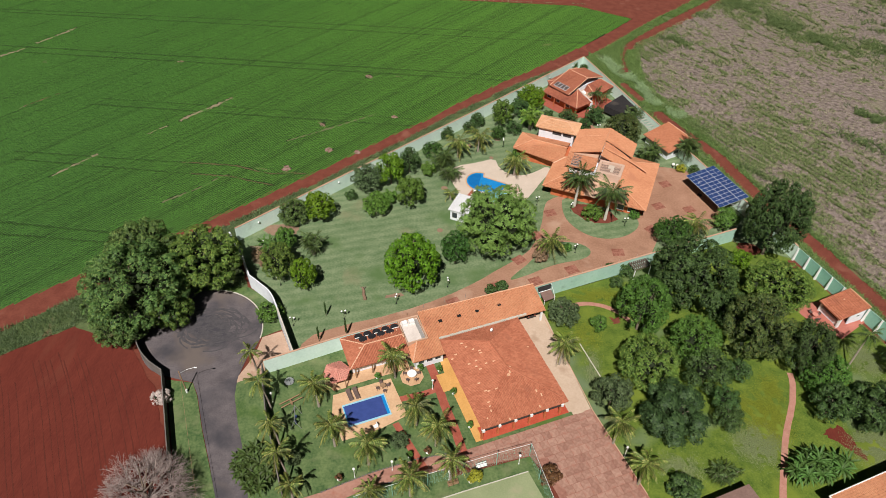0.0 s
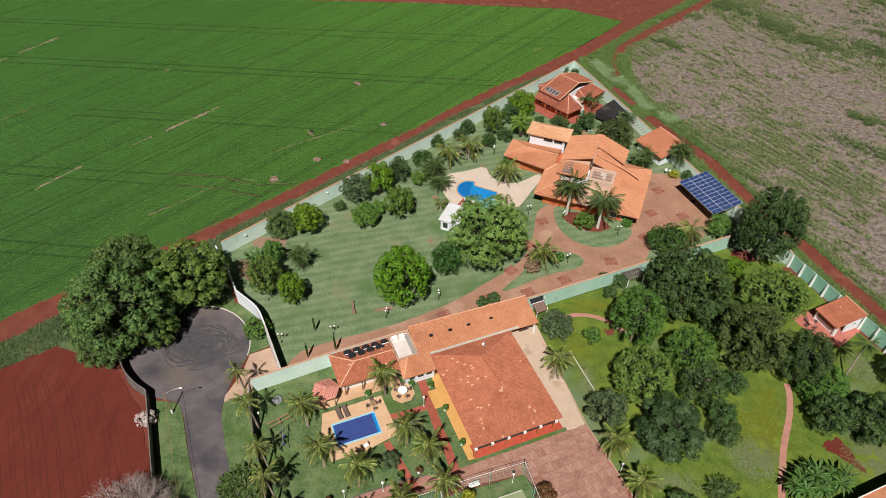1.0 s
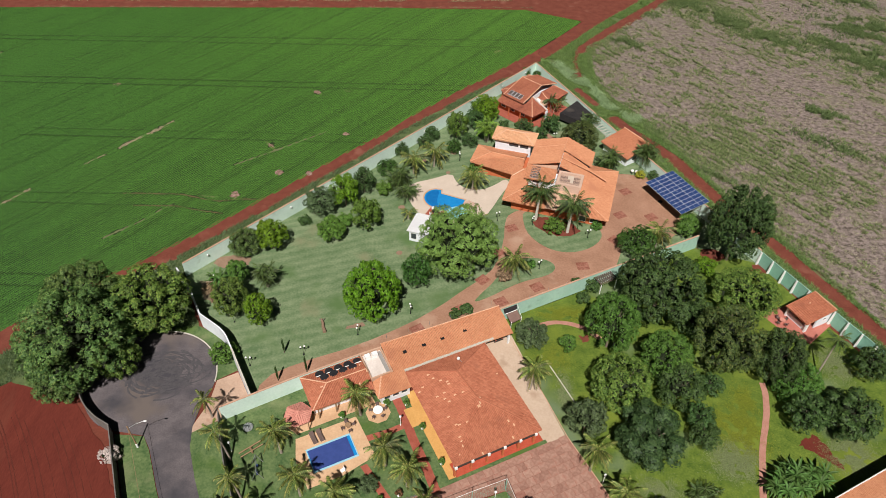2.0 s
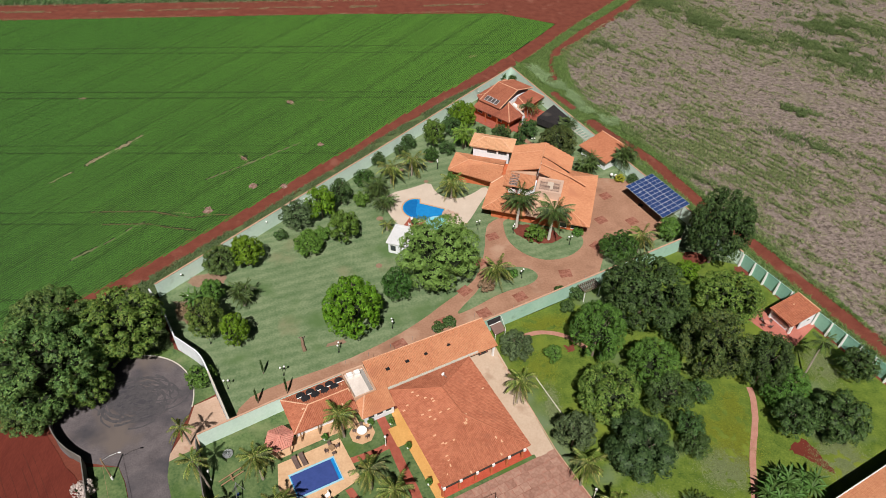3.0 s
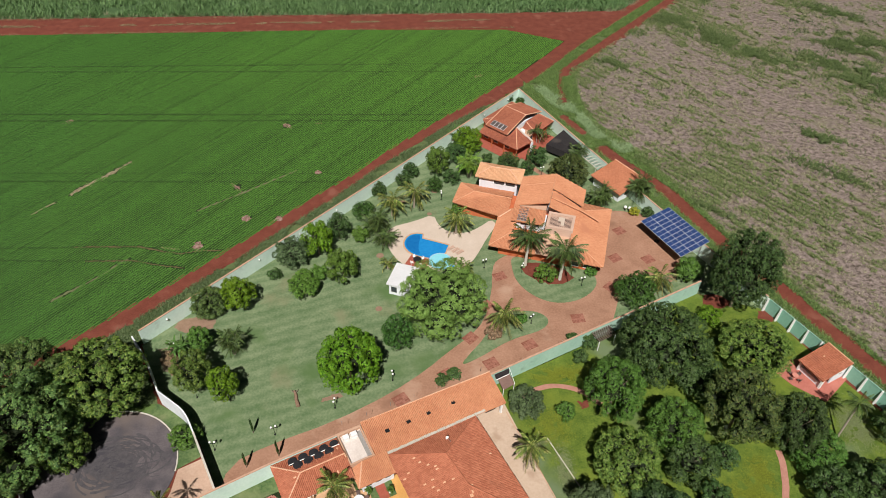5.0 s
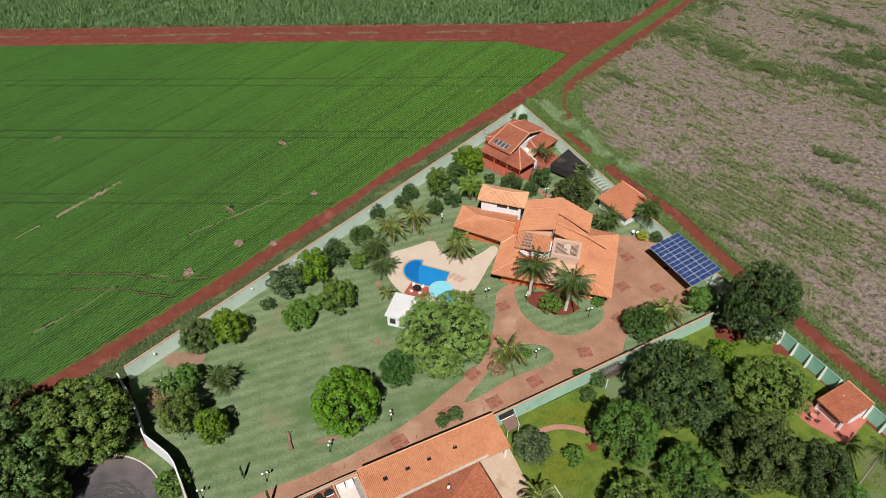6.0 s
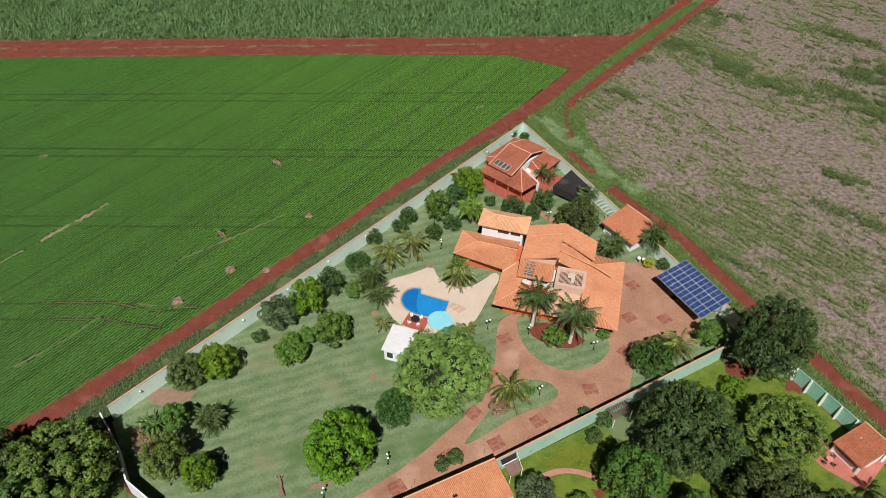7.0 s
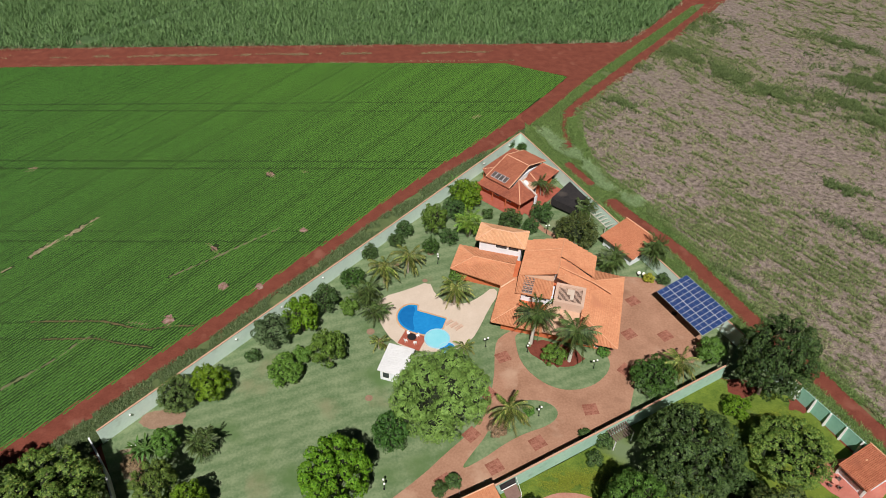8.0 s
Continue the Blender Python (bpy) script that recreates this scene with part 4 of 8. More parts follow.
sheet("brick_path", band([A1(-9.6, 2.0), A1(-12.2, 1.9), A1(-15.8, 2.2)], 1.0, 4, 0.02, 0.8), 0.054, BRICK_RED, "short red brick path to the pool", "path")
sheet("grass_strip", [A1(-9.6, -9.3), A1(-7.4, -9.3), A1(-7.4, 1.1), A1(-9.2, 1.1)], 0.044, LAWN_GARDEN, "narrow grass strip beside the house", "lawn")
sheet("grass_strip", [A1(-9.4, 4.6), A1(-7.2, 4.6), A1(-7.2, 7.0), A1(-9.0, 7.0)], 0.044, LAWN_GARDEN, "small grass bed beside the house", "lawn")
sheet("brick_path", [A1(-18.2, -1.6), A1(-17.2, -1.6), A1(-15.6, -10.2), A1(-16.8, -10.4)], 0.056, BRICK_RED, "narrow red brick path to the pool", "path")
sheet("ochre_path", [A1(-7.7, -8.7), A1(-5.7, -8.7), A1(-5.7, 7.2), A1(-7.4, 7.2), A1(-7.6, 4.5), A1(-9.0, 4.5), A1(-9.0, 1.1), A1(-7.7, 1.1)], 0.062, YELLOW_PATH, "ochre paved strip along the house", "path")
sheet("grass_strip", [A1(-9.4, -9.35), A1(7.9, -9.45), A1(7.9, -8.85), A1(-7.7, -8.75), A1(-9.4, -8.75)], 0.075, LAWN_GARDEN, "green grass strip in front of the veranda", "lawn")
sheet("pool_patio", [A1(-25.9, -1.8), A1(-20.8, -1.9), A1(-15.6, -0.9), A1(-15.9, 6.4), A1(-25.2, 6.4), A1(-26.2, 3.0)], 0.07, STONE_DECK, "sandstone patio round the covered pool", "patio")
sheet("stone_patio", rect(A1, -23.2, -12.4, 7.3, 9.6), 0.07, STONE_DECK, "sandstone patio below the eaves", "patio")
sheet("table_circle", [(-3.7 + 1.9 * math.cos(a), 69.4 + 1.9 * math.sin(a)) for a in np.linspace(0, 2 * math.pi, 8, endpoint=False)], 0.07, STONE_DECK, "octagonal stone circle in the lawn", "patio")
sheet("veranda_floor", rect(A1, -6.6, 7.5, -8.85, -6.55), 0.12, VERANDA, "polished red tiled veranda floor", "floor")

p1 = [A1(-21.1 + a, 2.05 + b) for a, b in ((-3.2, -1.75), (3.2, -1.75), (3.2, 1.75), (-3.2, 1.75))]
front_pool = pool("covered_pool", p1, 0.085, WATER, "rectangular pool under a dark blue cover", 0.3, POOL_TILE)
part("cover", prism(bmesh.new(), [A1(-21.1 + a, 2.05 + b) for a, b in ((-3.1, -1.7), (2.75, -1.7), (2.75, 1.7), (-3.1, 1.7))], 0.09, 0.15), POOL_COVER, front_pool, "dark blue floating cover")

house = thing("front_house", "large single-storey house with red tiled hip roofs", "house")
part("wall", local_box(bmesh.new(), A1, -5.6, 6.0, -6.6, 9.0, -0.1, 3.05), WALL_WHITE, house)
Q = lambda u, v, z: (*A1(u, v), z)
C0, C1, C2, C3 = Q(-6.95, -8.75, 3.05), Q(6.95, -8.75, 3.05), Q(6.95, 8.8, 3.05), Q(-6.95, 8.8, 3.05)
R0, R1 = Q(0.3, -1.1, 5.05), Q(-0.2, 4.3, 5.05)
roof(house, [[C0, C1, R0], [C1, C2, R1, R0], [C2, C3, R1], [C3, C0, R0, R1]], [(C0, R0), (C1, R0), (C2, R1), (C3, R1), (R0, R1)], TILE_RED, (0.02, 0.006, 0.0, 0.05), 20, TILE_RED, "broad hip roof of worn red tiles with paler patches")
for i in range(6):
    u = -6.75 + i * 2.55
    column = part("column", local_box(bmesh.new(), A1, u - 0.15, u + 0.15, -8.62, -8.32, 0.1, 2.45), BRICK_WALL, house)
    part("capital", local_box(bmesh.new(), A1, u - 0.2, u + 0.2, -8.98, -8.4, 2.452, 2.9), WHITE_PAINT, column, "white capital")
for i in range(5):
    u = -6.75 + i * 2.55
    part("beam", local_box(bmesh.new(), A1, u + 0.204, u + 2.346, -8.84, -8.5, 2.5, 2.88), BEAM, house, "dark stained veranda beam")
for a0, a1 in ((-5.0, -3.4), (-2.4, -1.0), (0.6, 2.0), (3.4, 5.0)):
    window(house, A1, "v-", a0, a1, -6.6, 0.9 if a0 != -2.4 else 0.12, 2.3)
for a0, a1 in ((-5, -3.2), (-0.5, 1.3), (4.0, 5.6)):
    window(house, A1, "u-", a0, a1, -5.6, 0.9, 2.3)
    window(house, A1, "u+", a0, a1, 6.0, 0.9, 2.3)
# back wing: one long slope down from the wall to the gutter
P1 = lambda u, v, z: (*A1(u, v), z)
bm = local_box(bmesh.new(), A1, -8.6, 7.6, 9.4, 13.7, -0.1, 3.2)
part("back_wall", bm, WALL_WHITE, house)
roof(house, [[P1(-8.6, 9.0, 3.15), P1(12.2, 8.7, 3.15), P1(12.3, 14.0, 4.3), P1(-8.6, 14.6, 4.3)]], [(P1(-8.6, 14.5, 4.3), P1(12.3, 14.0, 4.3))], TILE_ORANGE, 0.0, 30, label="long orange tiled lean-to roof")
bm = bmesh.new()
rnd = random.Random(5)
for i in range(46):
    u = -7.0 + i * 0.34
    local_box(bm, A1, u, u + rnd.uniform(0.28, 0.33), 8.75, 9.05 + rnd.uniform(0, 0.08), 3.1, 3.34 + rnd.uniform(0, 0.06))
part("stone_gutter", bm, KERB, house, "grey stone gutter wall between the roofs")
for u in (-5.9, -2.6, 0.6, 4.6):
    bm = local_box(bmesh.new(), A1, u, u + 0.6, 11.6, 12.1, 3.7, 3.98)
    part("roof_vent", bm, DARK_METAL, house)
bm = local_box(bmesh.new(), A1, 8.0, 12.0, 13.2, 13.6, -0.1, 4.0)
part("garage_wall", bm, YELLOW_PATH, house, "ochre painted garage wall")
part("garage_post", local_box(bmesh.new(), A1, 11.7, 12.0, 9.2, 9.5, -0.1, 3.1), WHITE_PAINT, house)
# flat terrace
bm = local_box(bmesh.new(), A1, -12.2, -8.65, 9.2, 14.4, -0.1, 3.35)
for u0, u1, v0, v1 in ((-12.2, -8.65, 9.2, 9.4), (-12.2, -8.65, 14.2, 14.4), (-12.2, -12.0, 9.4, 14.2), (-8.85, -8.65, 9.4, 14.2)):
    local_box(bm, A1, u0, u1, v0, v1, 3.352, 3.85)
part("terrace", bm, TERRACE, house, "roof terrace with terracotta parapets")
part("terrace_floor", local_box(bmesh.new(), A1, -11.98, -8.87, 9.42, 14.18, 3.352, 3.362), TERRACE_FLOOR, house, "pale sunlit terrace floor")
# shadow beside the right-hand parapet, laid on the floor as a grey strip
part("terrace_shadow_channel", local_box(bmesh.new(), A1, -9.5, -8.9, 9.6, 14.0, 3.366, 3.38), WALL_GREY, house, "grey bitumen strip")
for u in (-11.6, -10.4):
    part("air_conditioner", local_box(bmesh.new(), A1, u, u + 0.85, 13.2, 13.9, 3.363, 3.95), WHITE_PAINT, house, "white air conditioning unit")
# small roof between terrace and pool garden
part("link_wall", local_box(bmesh.new(), A1, -11.6, -6.96, 6.8, 9.1, -0.1, 3.0), WALL_WHITE, house)
roof(house, [[P1(-12.3, 6.0, 2.9), P1(-6.96, 6.0, 2.9), P1(-6.96, 9.15, 3.7), P1(-10.6, 9.15, 3.7)], [P1(-12.3, 9.15, 2.9), P1(-12.3, 6.0, 2.9), P1(-10.6, 9.15, 3.7)]], [(P1(-12.3, 6.0, 2.9), P1(-10.6, 9.15, 3.7))], TILE_ORANGE, 0.0, 33)
for a0 in (-11.2, -9.8, -8.4):
    window(house, A1, "v-", a0, a0 + 1.1, 6.8, 1.0, 2.4)
# pool pavilion
part("pavilion_wall", local_box(bmesh.new(), A1, -21.4, -12.3, 9.4, 13.9, -0.1, 3.1), WALL_WHITE, house)
roof(house, [[P1(-21.8, 7.9, 3.1), P1(-12.3, 7.9, 3.1), P1(-12.3, 11.0, 4.2), P1(-18.6, 11.0, 4.2)], [P1(-12.3, 14.3, 3.3), P1(-21.8, 14.3, 3.1), P1(-18.6, 11.0, 4.2), P1(-12.3, 11.0, 4.2)], [P1(-21.8, 14.3, 3.1), P1(-21.8, 7.9, 3.1), P1(-18.6, 11.0, 4.2)]],
     [(P1(-21.8, 7.9, 3.1), P1(-18.6, 11.0, 4.2)), (P1(-21.8, 14.3, 3.1), P1(-18.6, 11.0, 4.2)), (P1(-18.6, 11.0, 4.2), P1(-12.3, 11.0, 4.2))], TILE_RED, 0.01, 36, label="red tiled roof of the pool pavilion")
for u in (-20.9, -18.2, -15.4, -12.9):
    part("post", local_box(bmesh.new(), A1, u - 0.1, u + 0.1, 8.3, 8.5, 0.0, 3.05), WOOD, house)
for i in range(9):
    u, v = (-19.0 + 1.5 * (i // 2), 13.3 if i % 2 == 0 else 12.35)
    z = 3.35 + (14.3 - v) * 0.3
    bm = bmesh.new()
    for k in range(4):
        cyl(bm, *A1(u + (0.5 if i % 2 else 0), v), z + 0.1 + 0.03 * k, z + 0.125 + 0.03 * k, 0.66 - 0.13 * k, n=20)
    part("heating_coil", bm, BLACK_PLASTIC, house, "round black solar heating coil")
bm = bmesh.new()
rod(bm, P1(-19.6, 12.85, 4.0), P1(-12.4, 12.85, 4.0), 0.06)
part("pipe", bm, WHITE_PAINT, house, "white water pipe")
sat = thing("satellite_dish", "white satellite dish on the tiled roof", "satellite dish")
x, y = A1(1.1, 6.6)
bm = bmesh.new()
rod(bm, (x, y, 3.85), (x, y, 4.9), 0.04)
rod(bm, (x, y, 4.85), (x + 0.5, y - 0.75, 4.9), 0.03)
part("mast", bm, STEEL, sat)
bm = bmesh.new()
bmesh.ops.create_cone(bm, cap_ends=True, segments=18, radius1=0.05, radius2=0.25, depth=0.1, matrix=pose(x, y - 0.1, 4.95, 62, 0, 30))
part("dish", bm, WHITE_PAINT, sat)

# ---- the upper house ----
A2 = frame_at(32.54, 120.98, -19.5)
P2 = lambda u, v, z: (*A2(u, v), z)
villa = thing("upper_house", "two-storey white villa with orange tiled roofs", "house")
part("ground_floor", local_box(bmesh.new(), A2, -9.2, 9.2, -6.6, 8.0, -0.1, 3.0), BRICK_WALL, villa, "orange brick ground floor wall")
bm = local_box(bmesh.new(), A2, -6.9, 0.2, 4.2, 10.3, 3.0, 6.2)
local_box(bm, A2, 0.2, 3.4, 6.2, 9.2, 3.0, 6.1)
part("upper_floor", bm, WALL_WHITE, villa, "white rendered upper storey")
part("stair_tower", local_box(bmesh.new(), A2, -6.9, -1.9, 1.1, 4.2, 3.0, 6.2), TERRACE, villa, "terracotta rendered stair tower")
part("front_room", local_box(bmesh.new(), A2, -6.9, -1.5, -1.7, 1.0, 3.0, 5.2), WALL_WHITE, villa, "white rendered front room")
roof(villa, [[P2(-7.9, 10.5, 6.2), P2(-7.9, 1.0, 6.2), P2(-1.5, 1.6, 7.7), P2(-1.5, 11.2, 7.7)], [P2(4.7, 4.2, 6.2), P2(4.7, 9.6, 6.2), P2(-1.5, 11.2, 7.7), P2(-1.5, 6.3, 7.7), P2(0.3, 5.8, 7.26)]],
     [(P2(-1.5, 1.6, 7.7), P2(-1.5, 11.2, 7.7)), (P2(-7.9, 7.3, 6.22), P2(-1.5, 8.2, 7.72)), (P2(-7.9, 1.0, 6.2), P2(-7.9, 10.5, 6.2))], TILE_ORANGE, 0.0, 40, RIDGE_SOFT, label="high orange tiled gable roof")
roof(villa, [[P2(-7.9, -2.4, 5.15), P2(-1.8, -2.2, 5.15), P2(-1.8, 1.05, 6.1), P2(-7.9, 1.05, 6.1)]], [], TILE_ORANGE, 0.0, 43, RIDGE_SOFT, label="lower orange roof carrying dark collectors")
for j in range(5):
    q = [P2(-6.85 + a, -2.15 + 0.64 * j + b, 5.27 + (0.64 * j + b) * 0.2755) for a, b in ((0.0, 0.0), (1.75, 0.0), (1.75, 0.6), (0.0, 0.6))]
    bm = bmesh.new()
    slab_face(bm, [(x, y, z + 0.08) for x, y, z in q], 0.07)
    frame_ob = part("collector", bm, WALL_GREY, villa, "solar water collector in a dull grey frame")
    for a in (0.05, 0.62, 1.19):
        q = [P2(-6.85 + a + c, -2.15 + 0.64 * j + b, 5.27 + (0.64 * j + b) * 0.2755) for c, b in ((0.0, 0.07), (0.51, 0.07), (0.51, 0.54), (0.0, 0.54))]
        bm = bmesh.new()
        slab_face(bm, [(x, y, z + 0.09) for x, y, z in q], 0.006)
        part("glass", bm, COLLECTOR, frame_ob)
# lower roofs round the tower
roof(villa, [[P2(-10.8, 2.6, 3.0), P2(-10.8, -8.2, 3.0), P2(-6.9, -4.6, 4.6), P2(-6.9, 2.6, 4.6)], [P2(-10.8, -8.2, 3.0), P2(-2.2, -8.2, 3.0), P2(-2.2, -4.6, 4.6), P2(-6.9, -4.6, 4.6)]],
     [(P2(-10.8, -8.2, 3.0), P2(-6.9, -4.6, 4.6))], TILE_ORANGE, 0.0, 45, RIDGE_SOFT, label="low orange roof of the entrance side")
roof(villa, [[P2(10.3, -8.2, 3.0), P2(10.3, 9.0, 3.0), P2(3.6, 3.6, 5.3), P2(3.6, -4.4, 5.3)], [P2(6.0, -8.2, 3.0), P2(10.3, -8.2, 3.0), P2(3.6, -4.4, 5.3), P2(3.6, -5.6, 4.4)], [P2(10.3, 9.0, 3.0), P2(0.0, 9.6, 3.0), P2(3.6, 3.6, 5.3)]],
     [(P2(10.3, -8.2, 3.0), P2(3.6, -4.4, 5.3)), (P2(10.3, 9.0, 3.0), P2(3.6, 3.6, 5.3))], TILE_ORANGE, 0.0, 48, RIDGE_SOFT, label="broad low orange tiled roof")
E_Z = lambda u: 3.02 + (10.3 - u) * 0.343
I_Z = lambda u: 7.3 - (u + 1.4) * 0.3
roof(villa, [[P2(3.7, 1.3, E_Z(3.7)), P2(4.7, 3.9, E_Z(4.7)), P2(0.0, 4.0, E_Z(0.0)), P2(-1.4, 4.0, E_Z(-1.4)), P2(-1.4, 1.3, E_Z(-1.4))]],
     [(P2(-1.4, 1.35, E_Z(-1.4)), P2(0.0, 2.6, E_Z(0.0)))], TILE_ORANGE, 0.0, 49, RIDGE_SOFT, label="orange roof rising behind the roof light")
roof(villa, [[P2(8.2, 2.8, I_Z(8.2)), P2(8.2, 3.2, I_Z(8.2)), P2(4.75, 4.4, I_Z(4.75)), P2(0.4, 5.9, I_Z(0.4)), P2(-1.4, 6.2, I_Z(-1.4)), P2(-1.4, 3.9, I_Z(-1.4)), P2(0.0, 3.8, I_Z(0.0)), P2(4.9, 3.6, I_Z(4.9))]],
     [(P2(-1.4, 3.9, I_Z(-1.4)), P2(4.9, 3.6, I_Z(4.9))), (P2(4.9, 3.6, I_Z(4.9)), P2(8.2, 2.8, I_Z(8.2)))], TILE_ORANGE, 0.0, 50, RIDGE_SOFT, label="narrow middle roof below the clerestory")
bm = bmesh.new()
slab_face(bm, [P2(-2.2, -8.0, 3.1), P2(6.0, -8.0, 3.1), P2(3.6, -2.7, 4.5), P2(-2.2, -2.7, 4.5)], 0.2)
part("terrace_roof", bm, TERRACE, villa, "smooth beige terrace roof")
# roof light with slats
bm = bmesh.new()
for u0, u1, v0, v1 in ((-1.3, 3.8, -3.3, -2.75), (-1.3, 3.8, 0.75, 1.3), (-1.3, -0.75, -2.75, 0.75), (3.25, 3.8, -2.75, 0.75)):
    local_box(bm, A2, u0, u1, v0, v1, 4.2, 6.0)
light = part("roof_light", bm, TERRACE_PINK, villa, "raised frame of the slatted roof light")
part("floor", local_box(bmesh.new(), A2, -0.75, 3.25, -2.75, 0.75, 5.2, 5.3), CUSHION, light)
for i in range(20):
    part("slat", local_box(bmesh.new(), A2, -0.71 + i * 0.2, -0.62 + i * 0.2, -2.75, 0.75, 5.6, 5.72), TERRACE_PINK, light)
bm = local_box(bmesh.new(), A2, 0.75, 1.95, -0.9, 0.35, 5.725, 5.8)
local_box(bm, A2, 1.35, 1.95, -2.0, -0.9, 5.725, 5.8)
part("hatch", bm, POOL_DECK, light, "beige stepped hatch cover")
# wing and annex
part("wing_wall", local_box(bmesh.new(), A2, -19.6, -9.2, 3.0, 8.2, -0.1, 3.0), BRICK_WALL, villa, "orange brick wall of the wing")
roof(villa, [[P2(-20.5, 2.4, 3.0), P2(-9.2, 0.7, 2.85), P2(-9.2, 5.3, 4.25), P2(-16.8, 5.4, 4.3)], [P2(-20.4, 9.1, 3.0), P2(-20.5, 2.4, 3.0), P2(-16.8, 5.4, 4.3)], [P2(-9.2, 9.0, 3.2), P2(-20.4, 9.1, 3.0), P2(-16.8, 5.4, 4.3), P2(-9.2, 5.3, 4.25)]],
     [(P2(-20.5, 2.4, 3.0), P2(-16.8, 5.4, 4.3)), (P2(-20.4, 9.1, 3.0), P2(-16.8, 5.4, 4.3)), (P2(-16.8, 5.4, 4.3), P2(-9.2, 5.3, 4.25))], TILE_ORANGE, 0.0, 52, RIDGE_SOFT, label="orange tiled roof of the side wing")
part("annex_wall", local_box(bmesh.new(), A2, -16.6, -8.8, 8.6, 12.4, -0.1, 6.1), WALL_WHITE, villa, "white rendered annex")
hip(villa, A2, -17.3, -8.1, 7.95, 13.05, 6.1, 7.3, TILE_SAND, "u", 0.0, 56, 2.7, "pale orange hip roof of the annex")
for a0, a1 in ((-13.6, -11.4), (-11.2, -9.2)):
    window(villa, A2, "v-", a0, a1, 8.6, 4.6, 5.6)
for a0, a1 in ((-6.2, -4.6), (-4.0, -2.4)):
    window(villa, A2, "v-", a0, a1, -1.7, 3.9, 4.9)
for a0, a1 in ((4.6, 6.0), (6.8, 8.4)):
    window(villa, A2, "v-", a0, a1, -6.6, 0.6, 2.4)
window(villa, A2, "u+", -5.0, -2.0, 9.2, 0.4, 2.4)
bm = bmesh.new()
slit = [bm.verts.new(P2(u, v + d, z)) for d in (0.0, 0.3) for u, v, z in ((0.4, 5.86, I_Z(0.4) - 0.1), (4.3, 4.46, I_Z(4.3) - 0.1), (4.3, 4.46, 6.14), (0.4, 5.86, 7.08))]
for f in ((0, 1, 2, 3), (7, 6, 5, 4), (0, 4, 5, 1), (1, 5, 6, 2), (2, 6, 7, 3), (3, 7, 4, 0)):
    bm.faces.new([slit[i] for i in f])
bmesh.ops.recalc_face_normals(bm, faces=bm.faces)
part("clerestory", bm, DARK_METAL, villa, "dark clerestory band")
bm = bmesh.new()
rod(bm, P2(-10.7, 0.1, 3.25), P2(-8.7, 1.9, 4.15), 0.14)
part("verge", bm, RIDGE_TILE, villa, "pale mortar verge of the wing roof")
part("roof_tank", cyl(bmesh.new(), *A2(-0.6, 2.6), 6.0, 6.7, 0.5, n=16), WHITE_PAINT, villa, "white water tank")

# ---- guest house in the corner ----
A3 = frame_at(31.0, 157.5, -46.0)
P3 = lambda u, v, z: (*A3(u, v), z)
guest = thing("guest_house", "small house with weathered red tiled roofs", "house")
part("wall", local_box(bmesh.new(), A3, -5.4, 4.4, -5.9, 6.6, -0.1, 2.7), BRICK_WALL, guest, "orange painted wall")
part("gable_wall", local_box(bmesh.new(), A3, -3.7, 1.2, -5.0, 6.4, 2.7, 3.95), WALL_WHITE, guest, "white rendered upper wall")
P = P3
roof(guest, [[P(-4.3, -5.8, 4.0), P(1.8, -5.8, 4.0), P(1.6, 1.2, 6.0), P(-4.3, 1.2, 6.0)], [P(1.9, 7.1, 4.4), P(-4.0, 7.1, 4.4), P(-4.3, 1.2, 6.0), P(1.6, 1.2, 6.0)]],
     [(P(-4.3, 1.2, 6.0), P(1.6, 1.2, 6.0)), (P(1.8, -5.8, 4.02), P(1.6, 1.2, 6.02)), (P(-4.3, -5.8, 4.02), P(-4.3, 1.2, 6.02)), (P(1.9, 7.1, 4.42), P(1.6, 1.2, 6.02)), (P(-4.0, 7.1, 4.42), P(-4.3, 1.2, 6.02))], TILE_GUEST, 0.004, 64, label="raised red gable roof with pale mortar edges")
roof(guest, [[P(-4.8, -7.5, 2.65), P(5.9, -7.3, 2.7), P(1.8, -2.5, 4.35), P(1.8, -5.0, 3.5), P(-4.8, -5.0, 3.5)], [P(5.9, -7.3, 2.7), P(6.3, -2.5, 2.7), P(1.8, -2.5, 4.35)]],
     [(P(5.9, -7.3, 2.7), P(1.8, -2.5, 4.35))], TILE_BROWN, 0.0, 60, label="low skirt roof of weathered brown tiles")
roof(guest, [[P(-7.5, 8.2, 2.75), P(-7.5, -2.8, 2.75), P(-4.4, -1.2, 4.0), P(-4.4, 6.6, 4.0)], [P(-7.5, -2.8, 2.75), P(-4.4, -4.6, 2.75), P(-4.4, -1.2, 4.0)]],
     [(P(-7.5, -2.8, 2.75), P(-4.4, -1.2, 4.0)), (P(-7.5, 8.2, 2.77), P(-4.4, 6.6, 4.02))], TILE_BROWN, 0.0, 61, label="low side roof of weathered brown tiles")
roof(guest, [[P(5.1, 0.9, 2.75), P(5.0, 8.0, 2.75), P(1.6, 6.4, 4.1), P(1.6, 1.6, 4.1)], [P(1.7, 0.3, 3.0), P(5.1, 0.9, 2.75), P(1.6, 1.6, 4.1)], [P(5.0, 8.0, 2.75), P(1.9, 8.0, 2.75), P(1.6, 6.4, 4.1)]],
     [(P(5.0, 8.0, 2.75), P(1.6, 6.4, 4.1)), (P(5.1, 0.9, 2.75), P(1.6, 1.6, 4.1))], TILE_BROWN, 0.0, 62, label="brown tiled roof over the back rooms")
